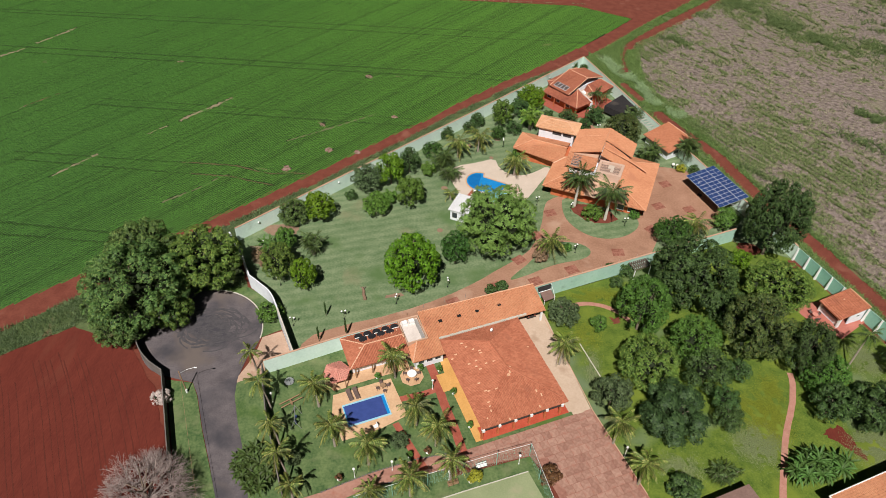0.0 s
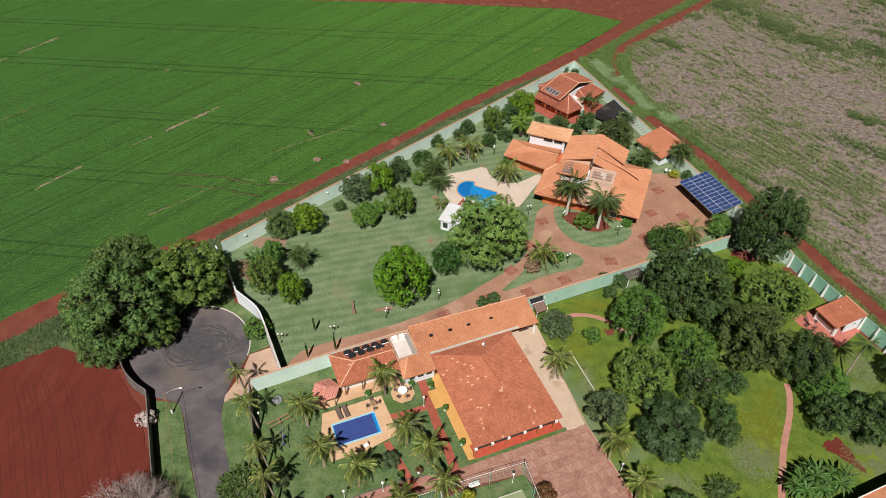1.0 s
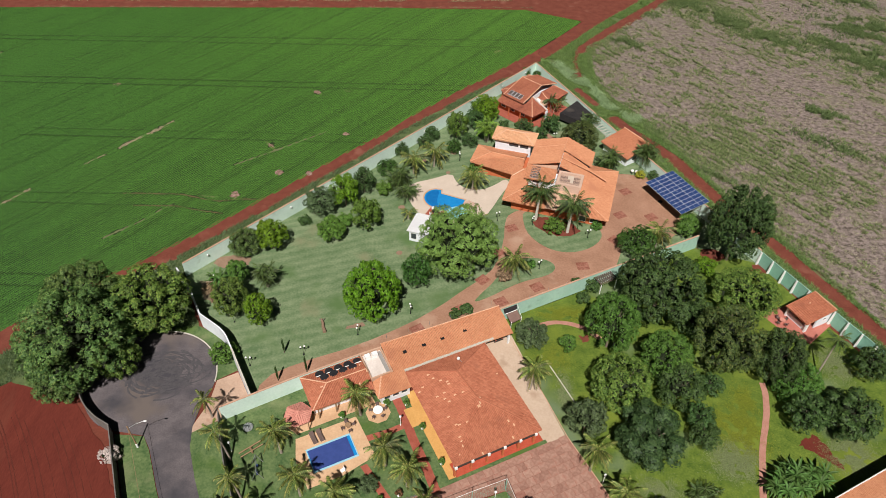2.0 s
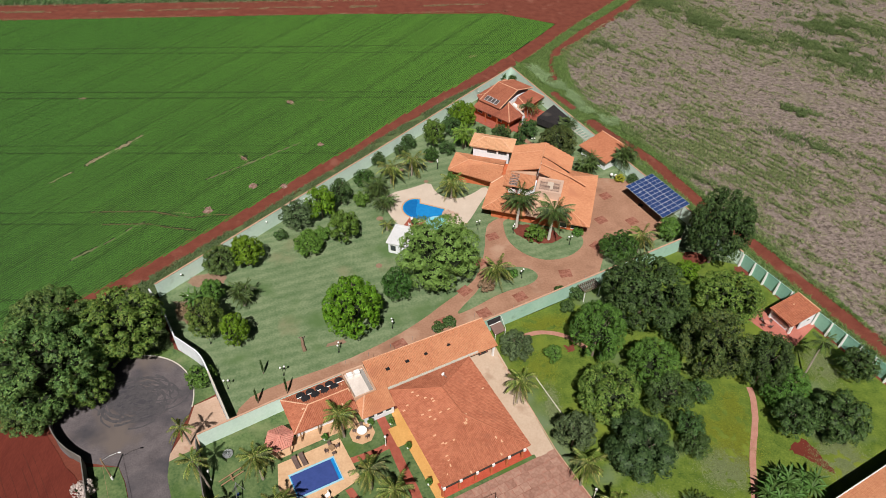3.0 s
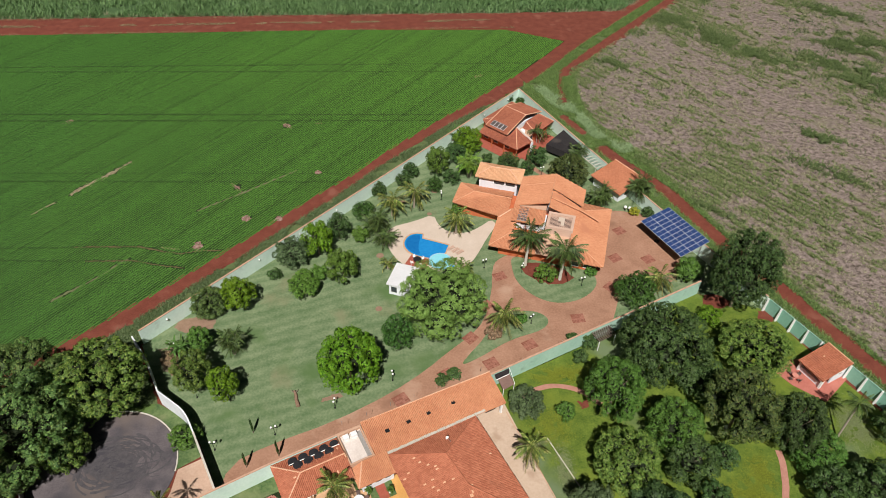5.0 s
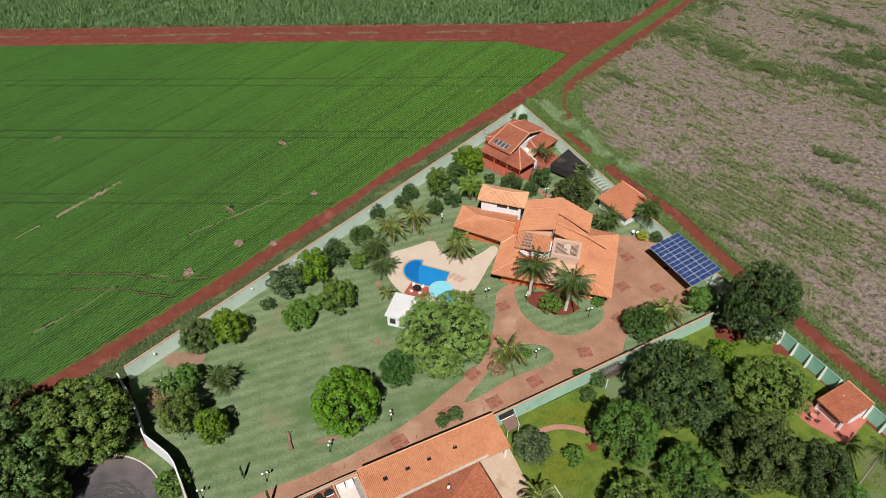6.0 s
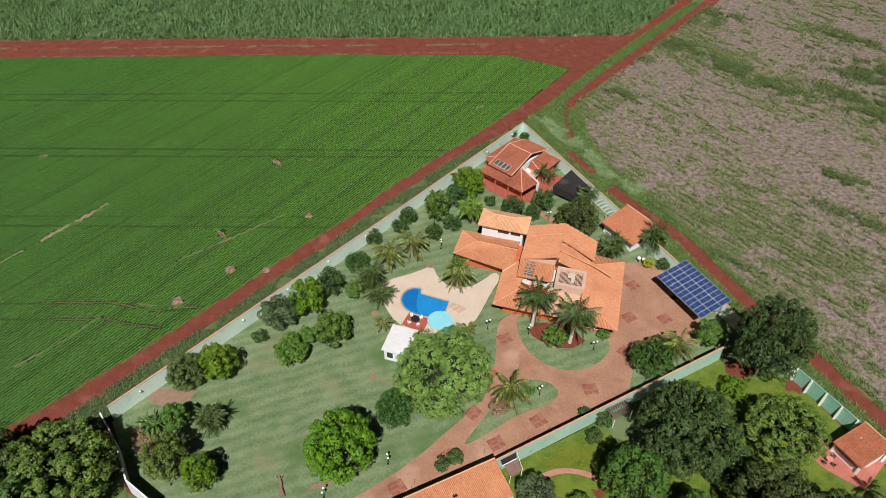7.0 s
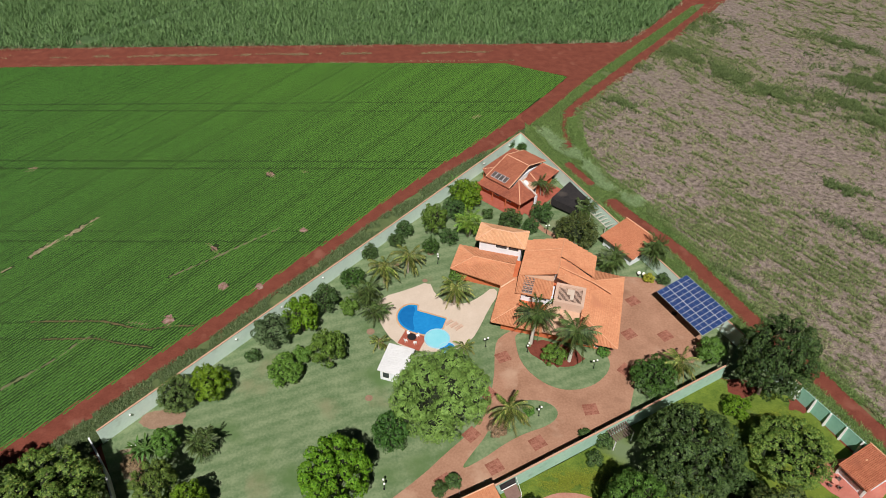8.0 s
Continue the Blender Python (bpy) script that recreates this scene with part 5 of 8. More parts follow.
part("flat_roof", local_box(bmesh.new(), A3, 1.3, 4.8, -2.3, 1.2, 2.72, 2.95), TERRACE, guest, "flat roof between the tiled slopes")
bm = bmesh.new()
wedge = [bm.verts.new(P(u, v, z)) for v in (-2.46, -2.22) for u, z in ((1.9, 2.6), (6.6, 2.6), (6.6, 2.95), (1.9, 4.65))]
for f in ((0, 1, 2, 3), (7, 6, 5, 4), (0, 4, 5, 1), (1, 5, 6, 2), (2, 6, 7, 3), (3, 7, 4, 0)):
    bm.faces.new([wedge[i] for i in f])
bmesh.ops.recalc_face_normals(bm, faces=bm.faces)
part("parapet", bm, TERRACE_FLOOR, guest, "pale sloping parapet")
part("end_pillar", local_box(bmesh.new(), A3, 6.2, 6.6, -2.6, -2.1, -0.1, 2.6), WALL_WHITE, guest)
for i in range(4):
    q = [P(-3.5 + 0.98 * i + a, -5.3 + b, 4.24 + b * 0.286) for a, b in ((0, 0), (0.9, 0), (0.9, 1.5), (0, 1.5))]
    bm = bmesh.new()
    slab_face(bm, [(x, y, z + 0.12) for x, y, z in q], 0.08)
    panel = part("collector", bm, ALUMINIUM, guest, "solar water collector in a pale frame")
    bm = bmesh.new()
    slab_face(bm, [(x, y, z + 0.13) for x, y, z in ([P(-3.5 + 0.98 * i + a, -5.3 + b, 4.24 + b * 0.286) for a, b in ((0.06, 0.06), (0.84, 0.06), (0.84, 1.44), (0.06, 1.44))])], 0.008)
    part("glass", bm, COLLECTOR, panel)
bm = ball(bmesh.new(), *A3(2.5, -0.9), 3.35, 0.48, 0.85)
part("water_tank", bm, WHITE_PAINT, guest, "round white water tank", True)
bm = bmesh.new()
rod(bm, P(3.3, -1.5, 2.9), P(3.3, -1.5, 3.7), 0.035)
bmesh.ops.create_cone(bm, cap_ends=True, segments=18, radius1=0.06, radius2=0.4, depth=0.12, matrix=pose(*P(3.3, -1.6, 3.75), 55, 0, 20))
part("dish", bm, WHITE_PAINT, guest, "white satellite dish")
part("porch_floor", local_box(bmesh.new(), A3, -7.4, 6.4, -8.6, -5.9, -0.1, 0.12), BRICK_RED, guest, "red tiled porch")
part("porch_floor", local_box(bmesh.new(), A3, 4.4, 7.6, -5.9, 6.2, -0.1, 0.12), BRICK_RED, guest, "red tiled porch")
part("porch_floor", local_box(bmesh.new(), A3, -7.4, -5.4, -5.9, 6.6, -0.1, 0.12), BRICK_RED, guest, "red tiled porch")
for u, v in ((-4.6, -7.2), (-1.2, -7.2), (2.2, -7.1), (5.6, -7.0), (-7.2, -2.5), (-7.2, 2.6), (-7.2, 7.6)):
    part("porch_post", local_box(bmesh.new(), A3, u - 0.1, u + 0.1, v - 0.1, v + 0.1, 0.12, 2.62), BRICK_WALL, guest)
for a0, a1 in ((-4.6, -3.2), (-1.6, -0.4), (1.4, 2.8)):
    window(guest, A3, "v-", a0, a1, -5.9, 0.8, 2.2)
window(guest, A3, "u+", -0.6, 0.6, 4.4, 0.9, 2.2)

# ---- sheds, carport, kiosk ----
shed = thing("garden_shed", "small shed with a sloping orange tiled roof", "shed")
A4 = frame_at(49.03, 136.57, 31.0)
P4 = lambda u, v, z: (*A4(u, v), z)
part("wall", local_box(bmesh.new(), A4, -2.6, 2.9, -3.6, 3.6, -0.1, 2.5), WALL_WHITE, shed)
roof(shed, [[P4(-3.4, 4.0, 2.6), P4(-3.4, -4.4, 2.6), P4(3.7, -4.2, 3.8), P4(3.7, 4.0, 3.8)]], [(P4(3.7, -4.3, 3.8), P4(3.7, 4.1, 3.8))], TILE_SHED, 0.0, 70, RIDGE_TILE)
window(shed, A4, "v-", -1.0, 0.6, -3.6, 0.9, 2.0)

net = thing("shade_house", "black shade net stretched over posts", "shade house")
corners = [(42.3, 156.4), (45.0, 150.1), (41.8, 145.9), (36.8, 150.4)]
bm = bmesh.new()
N = 12
grid = [[None] * (N + 1) for _ in range(N + 1)]
for i in range(N + 1):
    for j in range(N + 1):
        a, b = i / N, j / N
        x = (1 - a) * ((1 - b) * corners[0][0] + b * corners[3][0]) + a * ((1 - b) * corners[1][0] + b * corners[2][0])
        y = (1 - a) * ((1 - b) * corners[0][1] + b * corners[3][1]) + a * ((1 - b) * corners[1][1] + b * corners[2][1])
        grid[i][j] = bm.verts.new((x, y, 2.55 - 0.35 * math.sin(math.pi * a) * math.sin(math.pi * b) + 0.05 * noise.noise(Vector((x, y, 0)))))
for i in range(N):
    for j in range(N):
        bm.faces.new((grid[i][j], grid[i + 1][j], grid[i + 1][j + 1], grid[i][j + 1]))
for line in ([grid[i][0] for i in range(N + 1)], [grid[N][j] for j in range(N + 1)], [grid[i][N] for i in range(N + 1)], [grid[0][j] for j in range(N + 1)]):
    low = [bm.verts.new((v.co.x, v.co.y, 0.9)) for v in line]
    for k in range(N):
        bm.faces.new((line[k], line[k + 1], low[k + 1], low[k]))
part("netting", bm, SHADE_NET, net)
for x, y in corners:
    part("post", cyl(bmesh.new(), x, y, -0.1, 2.6, 0.07), WOOD, net)

perg = thing("pergola", "weathered white pergola frame over a seed bed", "pergola")
A5 = frame_at(46.51, 144.28, 23.2)
for i in range(6):
    part("beam", local_box(bmesh.new(), A5, -1.7, 1.7, -2.6 + i * 1.0, -2.48 + i * 1.0, 2.1, 2.22), KERB, perg)
for u in (-1.6, 1.5):
    part("rail", local_box(bmesh.new(), A5, u, u + 0.12, -2.7, 2.7, 1.98, 2.098), KERB, perg)
    for v in (-2.5, 2.4):
        part("post", local_box(bmesh.new(), A5, u, u + 0.12, v, v + 0.12, -0.1, 1.978), KERB, perg)

car_port = thing("solar_carport", "steel carport roofed with blue solar panels", "carport")
CA, CB, CD = Vector((54.6, 111.8, 3.0)), Vector((61.2, 115.2, 3.5)), Vector((50.1, 122.3, 3.0))
ex, ey = (CB - CA) / 3, (CD - CA) / 11
nz = ex.cross(ey).normalized()
for i in range(3):
    for j in range(11):
        o = CA + ex * i + ey * j
        m = ex.normalized(), ey.normalized()
        bm = bmesh.new()
        q = [o + m[0] * a + m[1] * b for a, b in ((0.02, 0.015), (ex.length - 0.02, 0.015), (ex.length - 0.02, ey.length - 0.015), (0.02, ey.length - 0.015))]
        slab_face(bm, q, 0.05)
        panel = part("solar_panel", bm, ALUMINIUM, car_port, "blue solar panel in a pale frame")
        bm = bmesh.new()
        for a0, a1 in ((0.06, ex.length / 2 - 0.02), (ex.length / 2 + 0.02, ex.length - 0.06)):
            q = [o + m[0] * a + m[1] * b + nz * 0.006 for a, b in ((a0, 0.045), (a1, 0.045), (a1, ey.length - 0.045), (a0, ey.length - 0.045))]
            slab_face(bm, q, 0.004)
        part("glass", bm, PANEL_BLUE, panel)
for k in range(4):
    o = CA + ey * (0.4 + 3.4 * k)
    bm = bmesh.new()
    rod(bm, o - nz * 0.2, o + ex * 3 - nz * 0.2, 0.07)
    part("beam", bm, STEEL, car_port)
    bm = bmesh.new()
    foot = o + ex * 2.4
    rod(bm, (foot.x, foot.y, -0.1), foot - nz * 0.2, 0.09)
    rod(bm, (foot.x, foot.y, 1.4), o + ex * 1.0 - nz * 0.2, 0.06)
    part("post", bm, STEEL, car_port)
for s in (0.15, 1.05, 1.95, 2.85):
    bm = bmesh.new()
    rod(bm, CA + ex * s - nz * 0.09, CA + ex * s + ey * 11 - nz * 0.09, 0.04)
    part("purlin", bm, STEEL, car_port)

A6 = frame_at(3.57, 110.05, -20.7)
bath = thing("pool_house", "small white pool house with a corrugated white roof", "pool house")
part("wall", local_box(bmesh.new(), A6, -1.85, 1.85, -2.5, 2.4, -0.1, 2.6), WALL_WHITE, bath)
bm = bmesh.new()
for i in range(34):
    local_box(bm, A6, -2.15 + i * 0.127, -2.06 + i * 0.127, -2.85, 2.75, 2.73, 2.76)
local_box(bm, A6, -2.2, 2.2, -2.9, 2.8, 2.6, 2.732)
for i in range(6):
    local_box(bm, A6, -2.2, 2.2, -2.3 + i * 0.9, -2.22 + i * 0.9, 2.76, 2.79)
part("roof", bm, ROOF_WHITE, bath)
window(bath, A6, "v-", -1.5, -0.3, -2.5, 0.6, 2.1)
window(bath, A6, "v-", 0.4, 1.0, -2.5, 1.6, 2.0)

A7 = frame_at(69.79, 86.81, 23.0)
P7 = lambda u, v, z: (*A7(u, v), z)
kiosk = thing("barbecue_kiosk", "white garden kiosk with a red tiled roof", "kiosk")
part("wall", local_box(bmesh.new(), A7, -0.6, 2.6, -2.15, -1.95, -0.1, 2.5), WALL_WHITE, kiosk)
part("wall", local_box(bmesh.new(), A7, -0.6, 2.6, 1.95, 2.15, -0.1, 2.5), WALL_WHITE, kiosk)
part("wall", local_box(bmesh.new(), A7, 2.4, 2.6, -1.95, 1.95, -0.1, 3.1), WALL_WHITE, kiosk)
part("counter", local_box(bmesh.new(), A7, -2.6, -2.2, -2.0, 2.0, -0.1, 1.0), WALL_WHITE, kiosk)
for v in (-2.05, 2.05):
    part("post", local_box(bmesh.new(), A7, -2.9, -2.4, v - 0.15, v + 0.15, -0.1, 2.5), WHITE_PAINT, kiosk)
roof(kiosk, [[P7(-3.4, 2.4, 2.5), P7(-3.4, -2.4, 2.5), P7(3.0, -2.4, 3.35), P7(3.0, 2.4, 3.35)]], [(P7(3.0, -2.4, 3.35), P7(3.0, 2.4, 3.35))], TILE_RED, 0.005, 75, RIDGE_TILE)
window(kiosk, A7, "v-", 0.8, 1.6, -2.15, 1.4, 2.0)
sheet("kiosk_patio", [(62.3, 87.8), (66.0, 89.6), (71.3, 90.0), (73.6, 85.3), (68.1, 81.2), (64.2, 84.7)], 0.09, PATIO_PINK, "red tiled patio in front of the kiosk", "patio")

A8 = frame_at(-15.20, 67.80, 23.3)
gaz = thing("gazebo", "open gazebo with a pink hexagonal roof", "gazebo")
ring = [A8(2.1 * math.cos(a), 2.1 * math.sin(a)) for a in np.linspace(0, 2 * math.pi, 6, endpoint=False)]
bm, bt = bmesh.new(), bmesh.new()
top = (*A8(0, 0), 3.3)
for i in range(6):
    f = [(*ring[i], 2.3), (*ring[(i + 1) % 6], 2.3), top]
    slab_face(bm, f, 0.1)
    tiled(bt, f, seed=80 + i, pitch=0.3, course=0.3)
g = part("roof", bm, PINK_ROOF, gaz)
tagged(part("tiles", bt, PINK_ROOF, g), kind="stuff")
for x, y in ring[::1]:
    part("post", cyl(bmesh.new(), 0.9 * x + 0.1 * top[0], 0.9 * y + 0.1 * top[1], 0.0, 2.25, 0.08), WOOD, gaz)
sheet("gazebo_floor", [A8(1.9 * math.cos(a), 1.9 * math.sin(a)) for a in np.linspace(0, 2 * math.pi, 6, endpoint=False)], 0.08, STONE_DECK, "stone floor of the gazebo", "floor")

# neighbour's roofs at the edge of the lawn
A9 = frame_at(61.34, 50.89, 24.0)
P9 = lambda u, v, z: (*A9(u, v), z)
neighbour = thing("neighbour_house", "orange tiled neighbouring house with white verge", "house")
part("wall", local_box(bmesh.new(), A9, -7.2, 14, -9, 2.2, -0.1, 3.3), WALL_WHITE, neighbour)
roof(neighbour, [[P9(14, 2.8, 3.4), P9(-7.6, 2.8, 3.4), P9(-7.6, -4, 5.2), P9(14, -4, 5.2)]], [(P9(-7.6, 2.9, 3.5), P9(-7.6, -4, 5.3)), (P9(-7.6, 2.9, 3.42), P9(14, 2.9, 3.42))], TILE_ORANGE, 0.0, 85, WHITE_PAINT)
A10 = frame_at(41.30, 48.19, 24.1)
porch = thing("lean_to", "low dark roofed lean-to", "shed")
part("roof", local_box(bmesh.new(), A10, -3.2, 3.6, -4, 2.8, 2.45, 2.6), ROOF_BROWN, porch)
part("wall", local_box(bmesh.new(), A10, -2.9, 3.3, -3.7, 2.5, -0.1, 2.448), WALL_WHITE, porch)

# entrance gate in the south wall
gate = thing("low_canopy", "low brown roof with a black net beside the garage", "canopy")
bm = bmesh.new()
slab_face(bm, [Vector(p) for p in ((18.05, 85.3, 1.7), (19.9, 86.35, 1.7), (19.35, 88.3, 1.95), (17.4, 87.35, 1.95))], 0.08)
part("roof", bm, ROOF_BROWN, gate)
bm = bmesh.new()
slab_face(bm, [Vector(p) for p in ((17.15, 87.0, 2.15), (19.3, 87.9, 2.3), (19.25, 88.4, 3.0), (16.85, 87.3, 3.0))], 0.03)
part("shade_net", bm, SHADE_NET, gate, "black shade net hung from the wall")
part("rail", rod(bmesh.new(), Vector((17.13, 86.95, 2.12)), Vector((19.32, 87.87, 2.27)), 0.06), WHITE_PAINT, gate)
part("stay", rod(bmesh.new(), Vector((19.3, 88.42, 3.1)), Vector((19.95, 86.4, 1.85)), 0.035), WHITE_PAINT, gate)
for x, y in ((18.1, 85.4), (19.9, 86.4)):
    part("post", cyl(bmesh.new(), x, y, -0.1, 1.85, 0.06, n=8), WHITE_PAINT, gate)
A12 = frame_at(36.0, 95.0, 24.0)
arbor = thing("garden_arbor", "dark slatted arbour leaning on the wall", "arbour")
for i in range(9):
    part("slat", local_box(bmesh.new(), A12, -1.8 + i * 0.42, -1.6 + i * 0.42, -1.2, 1.3, 2.5, 2.58), CUSHION, arbor)
for u in (-1.7, 1.6):
    part("post", local_box(bmesh.new(), A12, u, u + 0.12, -1.1, -0.98, -0.1, 2.498), WHITE_PAINT, arbor)

# sports court
COURT = [(13.9, 53.9), (5.1, 50.5), (-5.6, 46.2), (-1.9, 36.4), (20.7, 40.1), (17.2, 47.2)]
sheet("court", COURT, 0.055, COURT_GREEN, "worn grass playing court", "court")
sheet("court_surround", [(14.3, 56.3), (5.2, 53.2), (-9.6, 47.6), (-5.9, 34.4), (22.6, 34.1), (18.4, 46.7), (16.1, 53.2)], 0.045, LAWN_GARDEN, "grass margin round the court", "lawn")
bm = bmesh.new()
for a, b in zip(COURT, COURT[1:]):
    seg_wall(bm, a, b, 0.0, 0.12, 0.14)
tagged(obj("court_edge", bm, KERB), "pale kerb round the playing court", "kerb", kind="structure")
cf = thing("court_fence", "tall green wire mesh fence of the court", "fence")
line = [(-9.6, 47.3), (-4.8, 49.2), (-0.1, 51.0), (4.7, 52.9), (9.4, 54.7), (14.2, 56.4), (15.3, 52.8), (16.6, 48.8), (17.9, 44.8)]
for x, y in line:
    part("post", cyl(bmesh.new(), x, y, -0.1, 3.2, 0.05, n=6), WALL_GREEN_DEEP, cf)
for a, b in zip(line, line[1:]):
    bm = bmesh.new()
    rod(bm, (*a, 3.2), (*b, 3.2), 0.03, n=4)
    part("rail", bm, WHITE_PAINT, cf)
    bm = bmesh.new()
    for i in range(1, 16):
        f = i / 16
        x, y = a[0] + f * (b[0] - a[0]), a[1] + f * (b[1] - a[1])
        rod(bm, (x, y, 0.05), (x, y, 3.15), 0.006, n=3)
    for i in range(1, 10):
        rod(bm, (*a, 0.3 * i), (*b, 0.3 * i), 0.006, n=3)
    part("mesh", bm, WALL_GREEN_DEEP, cf)


# ---- plants ----
def crown_data(name, seed, lobes, leaves, leaf, material=None, spiky=0.0, lobe=(0.2, 0.36), open_by=0.1):
    """A crown of radius 1 about its own centre: rounded lobes with gaps between them, each of many small leafy clumps; leaf: the leaf's length."""
    rng = np.random.default_rng(seed)
    heavy = max(9, lobes // 3)
    cs, rs = [(0.0, 0.0, 0.0)], [0.6]
    for i in range(heavy):
        z = -0.62 + 1.6 * ((i + rng.uniform(0.1, 0.9)) / heavy)
        a = i * 2.4 + rng.uniform(-0.5, 0.5)
        size = rng.uniform(*lobe)
        out = 1 - size * rng.uniform(0.85, 1.1) - open_by * rng.uniform(0, 1) ** 2
        r = math.sqrt(max(0.02, 1 - min(abs(z), 0.98) ** 2))
        cs.append((r * math.cos(a) * out, r * math.sin(a) * out, min(z, 0.98) * out))
        rs.append(size)
    cs, rs = np.array(cs), np.array(rs)
    # small clumps over the lobes, none inside another lobe
    many = lobes * 18
    weight = np.where(np.arange(len(rs)) == 0, 0.35, 1.0) * rs ** 2
    which = rng.choice(len(rs), many, p=weight / weight.sum())
    d = rng.normal(size=(many, 3))
    d[:, 2] += 0.35
    d /= np.linalg.norm(d, axis=1)[:, None]
    at = cs[which] + d * (rs[which] * rng.uniform(0.84, 1.0, many))[:, None]
    deep = (np.linalg.norm(at[:, None] - cs[None], axis=2) / rs[None]).min(1)
    ok = deep > 0.78
    at, d, which = at[ok], d[ok], which[ok]
    small = rng.uniform(0.6, 1.25, len(at)) * 0.78 / math.sqrt(lobes)
    pick = rng.choice(len(at), leaves, p=small ** 2 / (small ** 2).sum())
    e = d[pick] * 0.7 + rng.normal(scale=0.6, size=(leaves, 3))
    e[:, 2] += 0.25
    e /= np.linalg.norm(e, axis=1)[:, None]
    pos = at[pick] + e * (small[pick] * rng.uniform(0.45, 1.05 + spiky, leaves))[:, None]
    nrm = e * 0.75 + d[pick] * 0.6 + rng.normal(scale=0.3, size=(leaves, 3))
    nrm[:, 2] += 0.2
    nrm /= np.linalg.norm(nrm, axis=1)[:, None]
    side = np.cross(nrm, rng.normal(size=(leaves, 3)))
    side /= np.linalg.norm(side, axis=1)[:, None]
    up = np.cross(nrm, side)
    shown = pos[:, 2] > -0.52
    pos, nrm, side, up = pos[shown], nrm[shown], side[shown], up[shown]
    leaves = len(pos)
    size = (1.22 * leaf * rng.uniform(0.65, 1.3, leaves))[:, None]
    tips = np.stack([pos - up * size * 0.46 + side * size * 0.36, pos - up * size * 0.46 - side * size * 0.36, pos + up * size * 0.6], 1).reshape(-1, 3)
    verts = [tuple(v) for v in tips]
    faces = [(3 * i, 3 * i + 1, 3 * i + 2) for i in range(leaves)]
    # near-black balls inside, well below the leaves: the crown's inner shade as colour
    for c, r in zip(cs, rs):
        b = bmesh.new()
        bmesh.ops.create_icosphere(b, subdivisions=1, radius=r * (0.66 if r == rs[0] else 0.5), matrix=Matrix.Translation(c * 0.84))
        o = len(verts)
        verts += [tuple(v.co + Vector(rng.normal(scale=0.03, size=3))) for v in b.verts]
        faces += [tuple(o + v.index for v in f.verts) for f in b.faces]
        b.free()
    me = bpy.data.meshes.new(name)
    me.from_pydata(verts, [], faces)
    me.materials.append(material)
    me.materials.append(CROWN_SHADE)
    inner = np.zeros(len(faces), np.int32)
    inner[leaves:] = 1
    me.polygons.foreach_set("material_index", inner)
    return me


def twig_data(name, seed, count, material, spread=1.0):
    """A leafless crown: forking twigs within a radius of 1."""
    rng = np.random.default_rng(seed)
    bm = bmesh.new()

    def grow(p, d, length, r, depth):
        q = p + d * length
        rod(bm, p, q, r, r * 0.65, 4 if depth > 1 else 3)
        if depth:
            for _ in range(4 if depth > 1 else 3):
                e = (d + Vector(rng.normal(scale=0.55, size=3))).normalized()
                grow(q, e, length * rng.uniform(0.6, 0.85), r * 0.6, depth - 1)
    for i in range(count):
        a = 2 * math.pi * i / count + rng.uniform(-0.3, 0.3)
        d = Vector((math.cos(a) * spread, math.sin(a) * spread, rng.uniform(0.4, 1.1))).normalized()
        grow(Vector((0, 0, -0.55)), d, 0.42, 0.02, 4)
    me = bpy.data.meshes.new(name)
    bm.to_mesh(me)
    bm.free()
    me.materials.append(material)
    return me


CROWNS = {}
for kind, material, lobes, leaves, leaf, lobe, loose in (
        ("mango", LEAF_MANGO, 260, 36000, 0.027, (0.09, 0.17), 0.05), ("bigdark", LEAF_DENSE, 300, 33000, 0.028, (0.08, 0.17), 0.05), ("big", LEAF_MID, 220, 28000, 0.03, (0.09, 0.19), 0.08),
        ("spread", LEAF_SOFT, 110, 30000, 0.03, (0.16, 0.3), 0.12), ("olive", LEAF_OLIVE, 200, 25000, 0.031, (0.09, 0.19), 0.1), ("dark", LEAF_DARK, 90, 9400, 0.051, (0.13, 0.27), 0.15),
        ("mid", LEAF_MID, 45, 6800, 0.07, (0.18, 0.36), 0.16), ("mangolight", LEAF_MANGO_LIGHT, 220, 31000, 0.03, (0.09, 0.18), 0.06), ("bright", LEAF_BRIGHT, 80, 8200, 0.062, (0.14, 0.27), 0.12), ("grey", LEAF_GREY, 75, 8200, 0.056, (0.14, 0.28), 0.14),
        ("round", LEAF_DEEP, 70, 8500, 0.056, (0.2, 0.32), 0.02), ("roundbright", LEAF_BRIGHT, 210, 21000, 0.041, (0.1, 0.19), 0.05), ("bush", LEAF_MID, 24, 2600, 0.105, (0.22, 0.42), 0.12),
        ("bushdark", LEAF_DARK, 24, 2600, 0.105, (0.22, 0.42), 0.1), ("lime", LEAF_LIME, 70, 8000, 0.06, (0.14, 0.3), 0.18), ("yellow", LEAF_YELLOW, 20, 1800, 0.13, (0.25, 0.42), 0.1), ("reddish", LEAF_RED, 22, 2200, 0.11, (0.22, 0.4), 0.1),
        ("brown", TWIG_BROWN, 24, 2400, 0.1, (0.22, 0.42), 0.2), ("white", TWIG_WHITE, 20, 2200, 0.11, (0.22, 0.42), 0.2)):
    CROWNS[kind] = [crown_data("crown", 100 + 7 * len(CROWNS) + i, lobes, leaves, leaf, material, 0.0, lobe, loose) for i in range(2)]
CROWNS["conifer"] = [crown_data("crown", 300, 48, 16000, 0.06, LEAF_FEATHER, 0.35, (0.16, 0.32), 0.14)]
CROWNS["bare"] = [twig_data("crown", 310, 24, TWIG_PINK)]


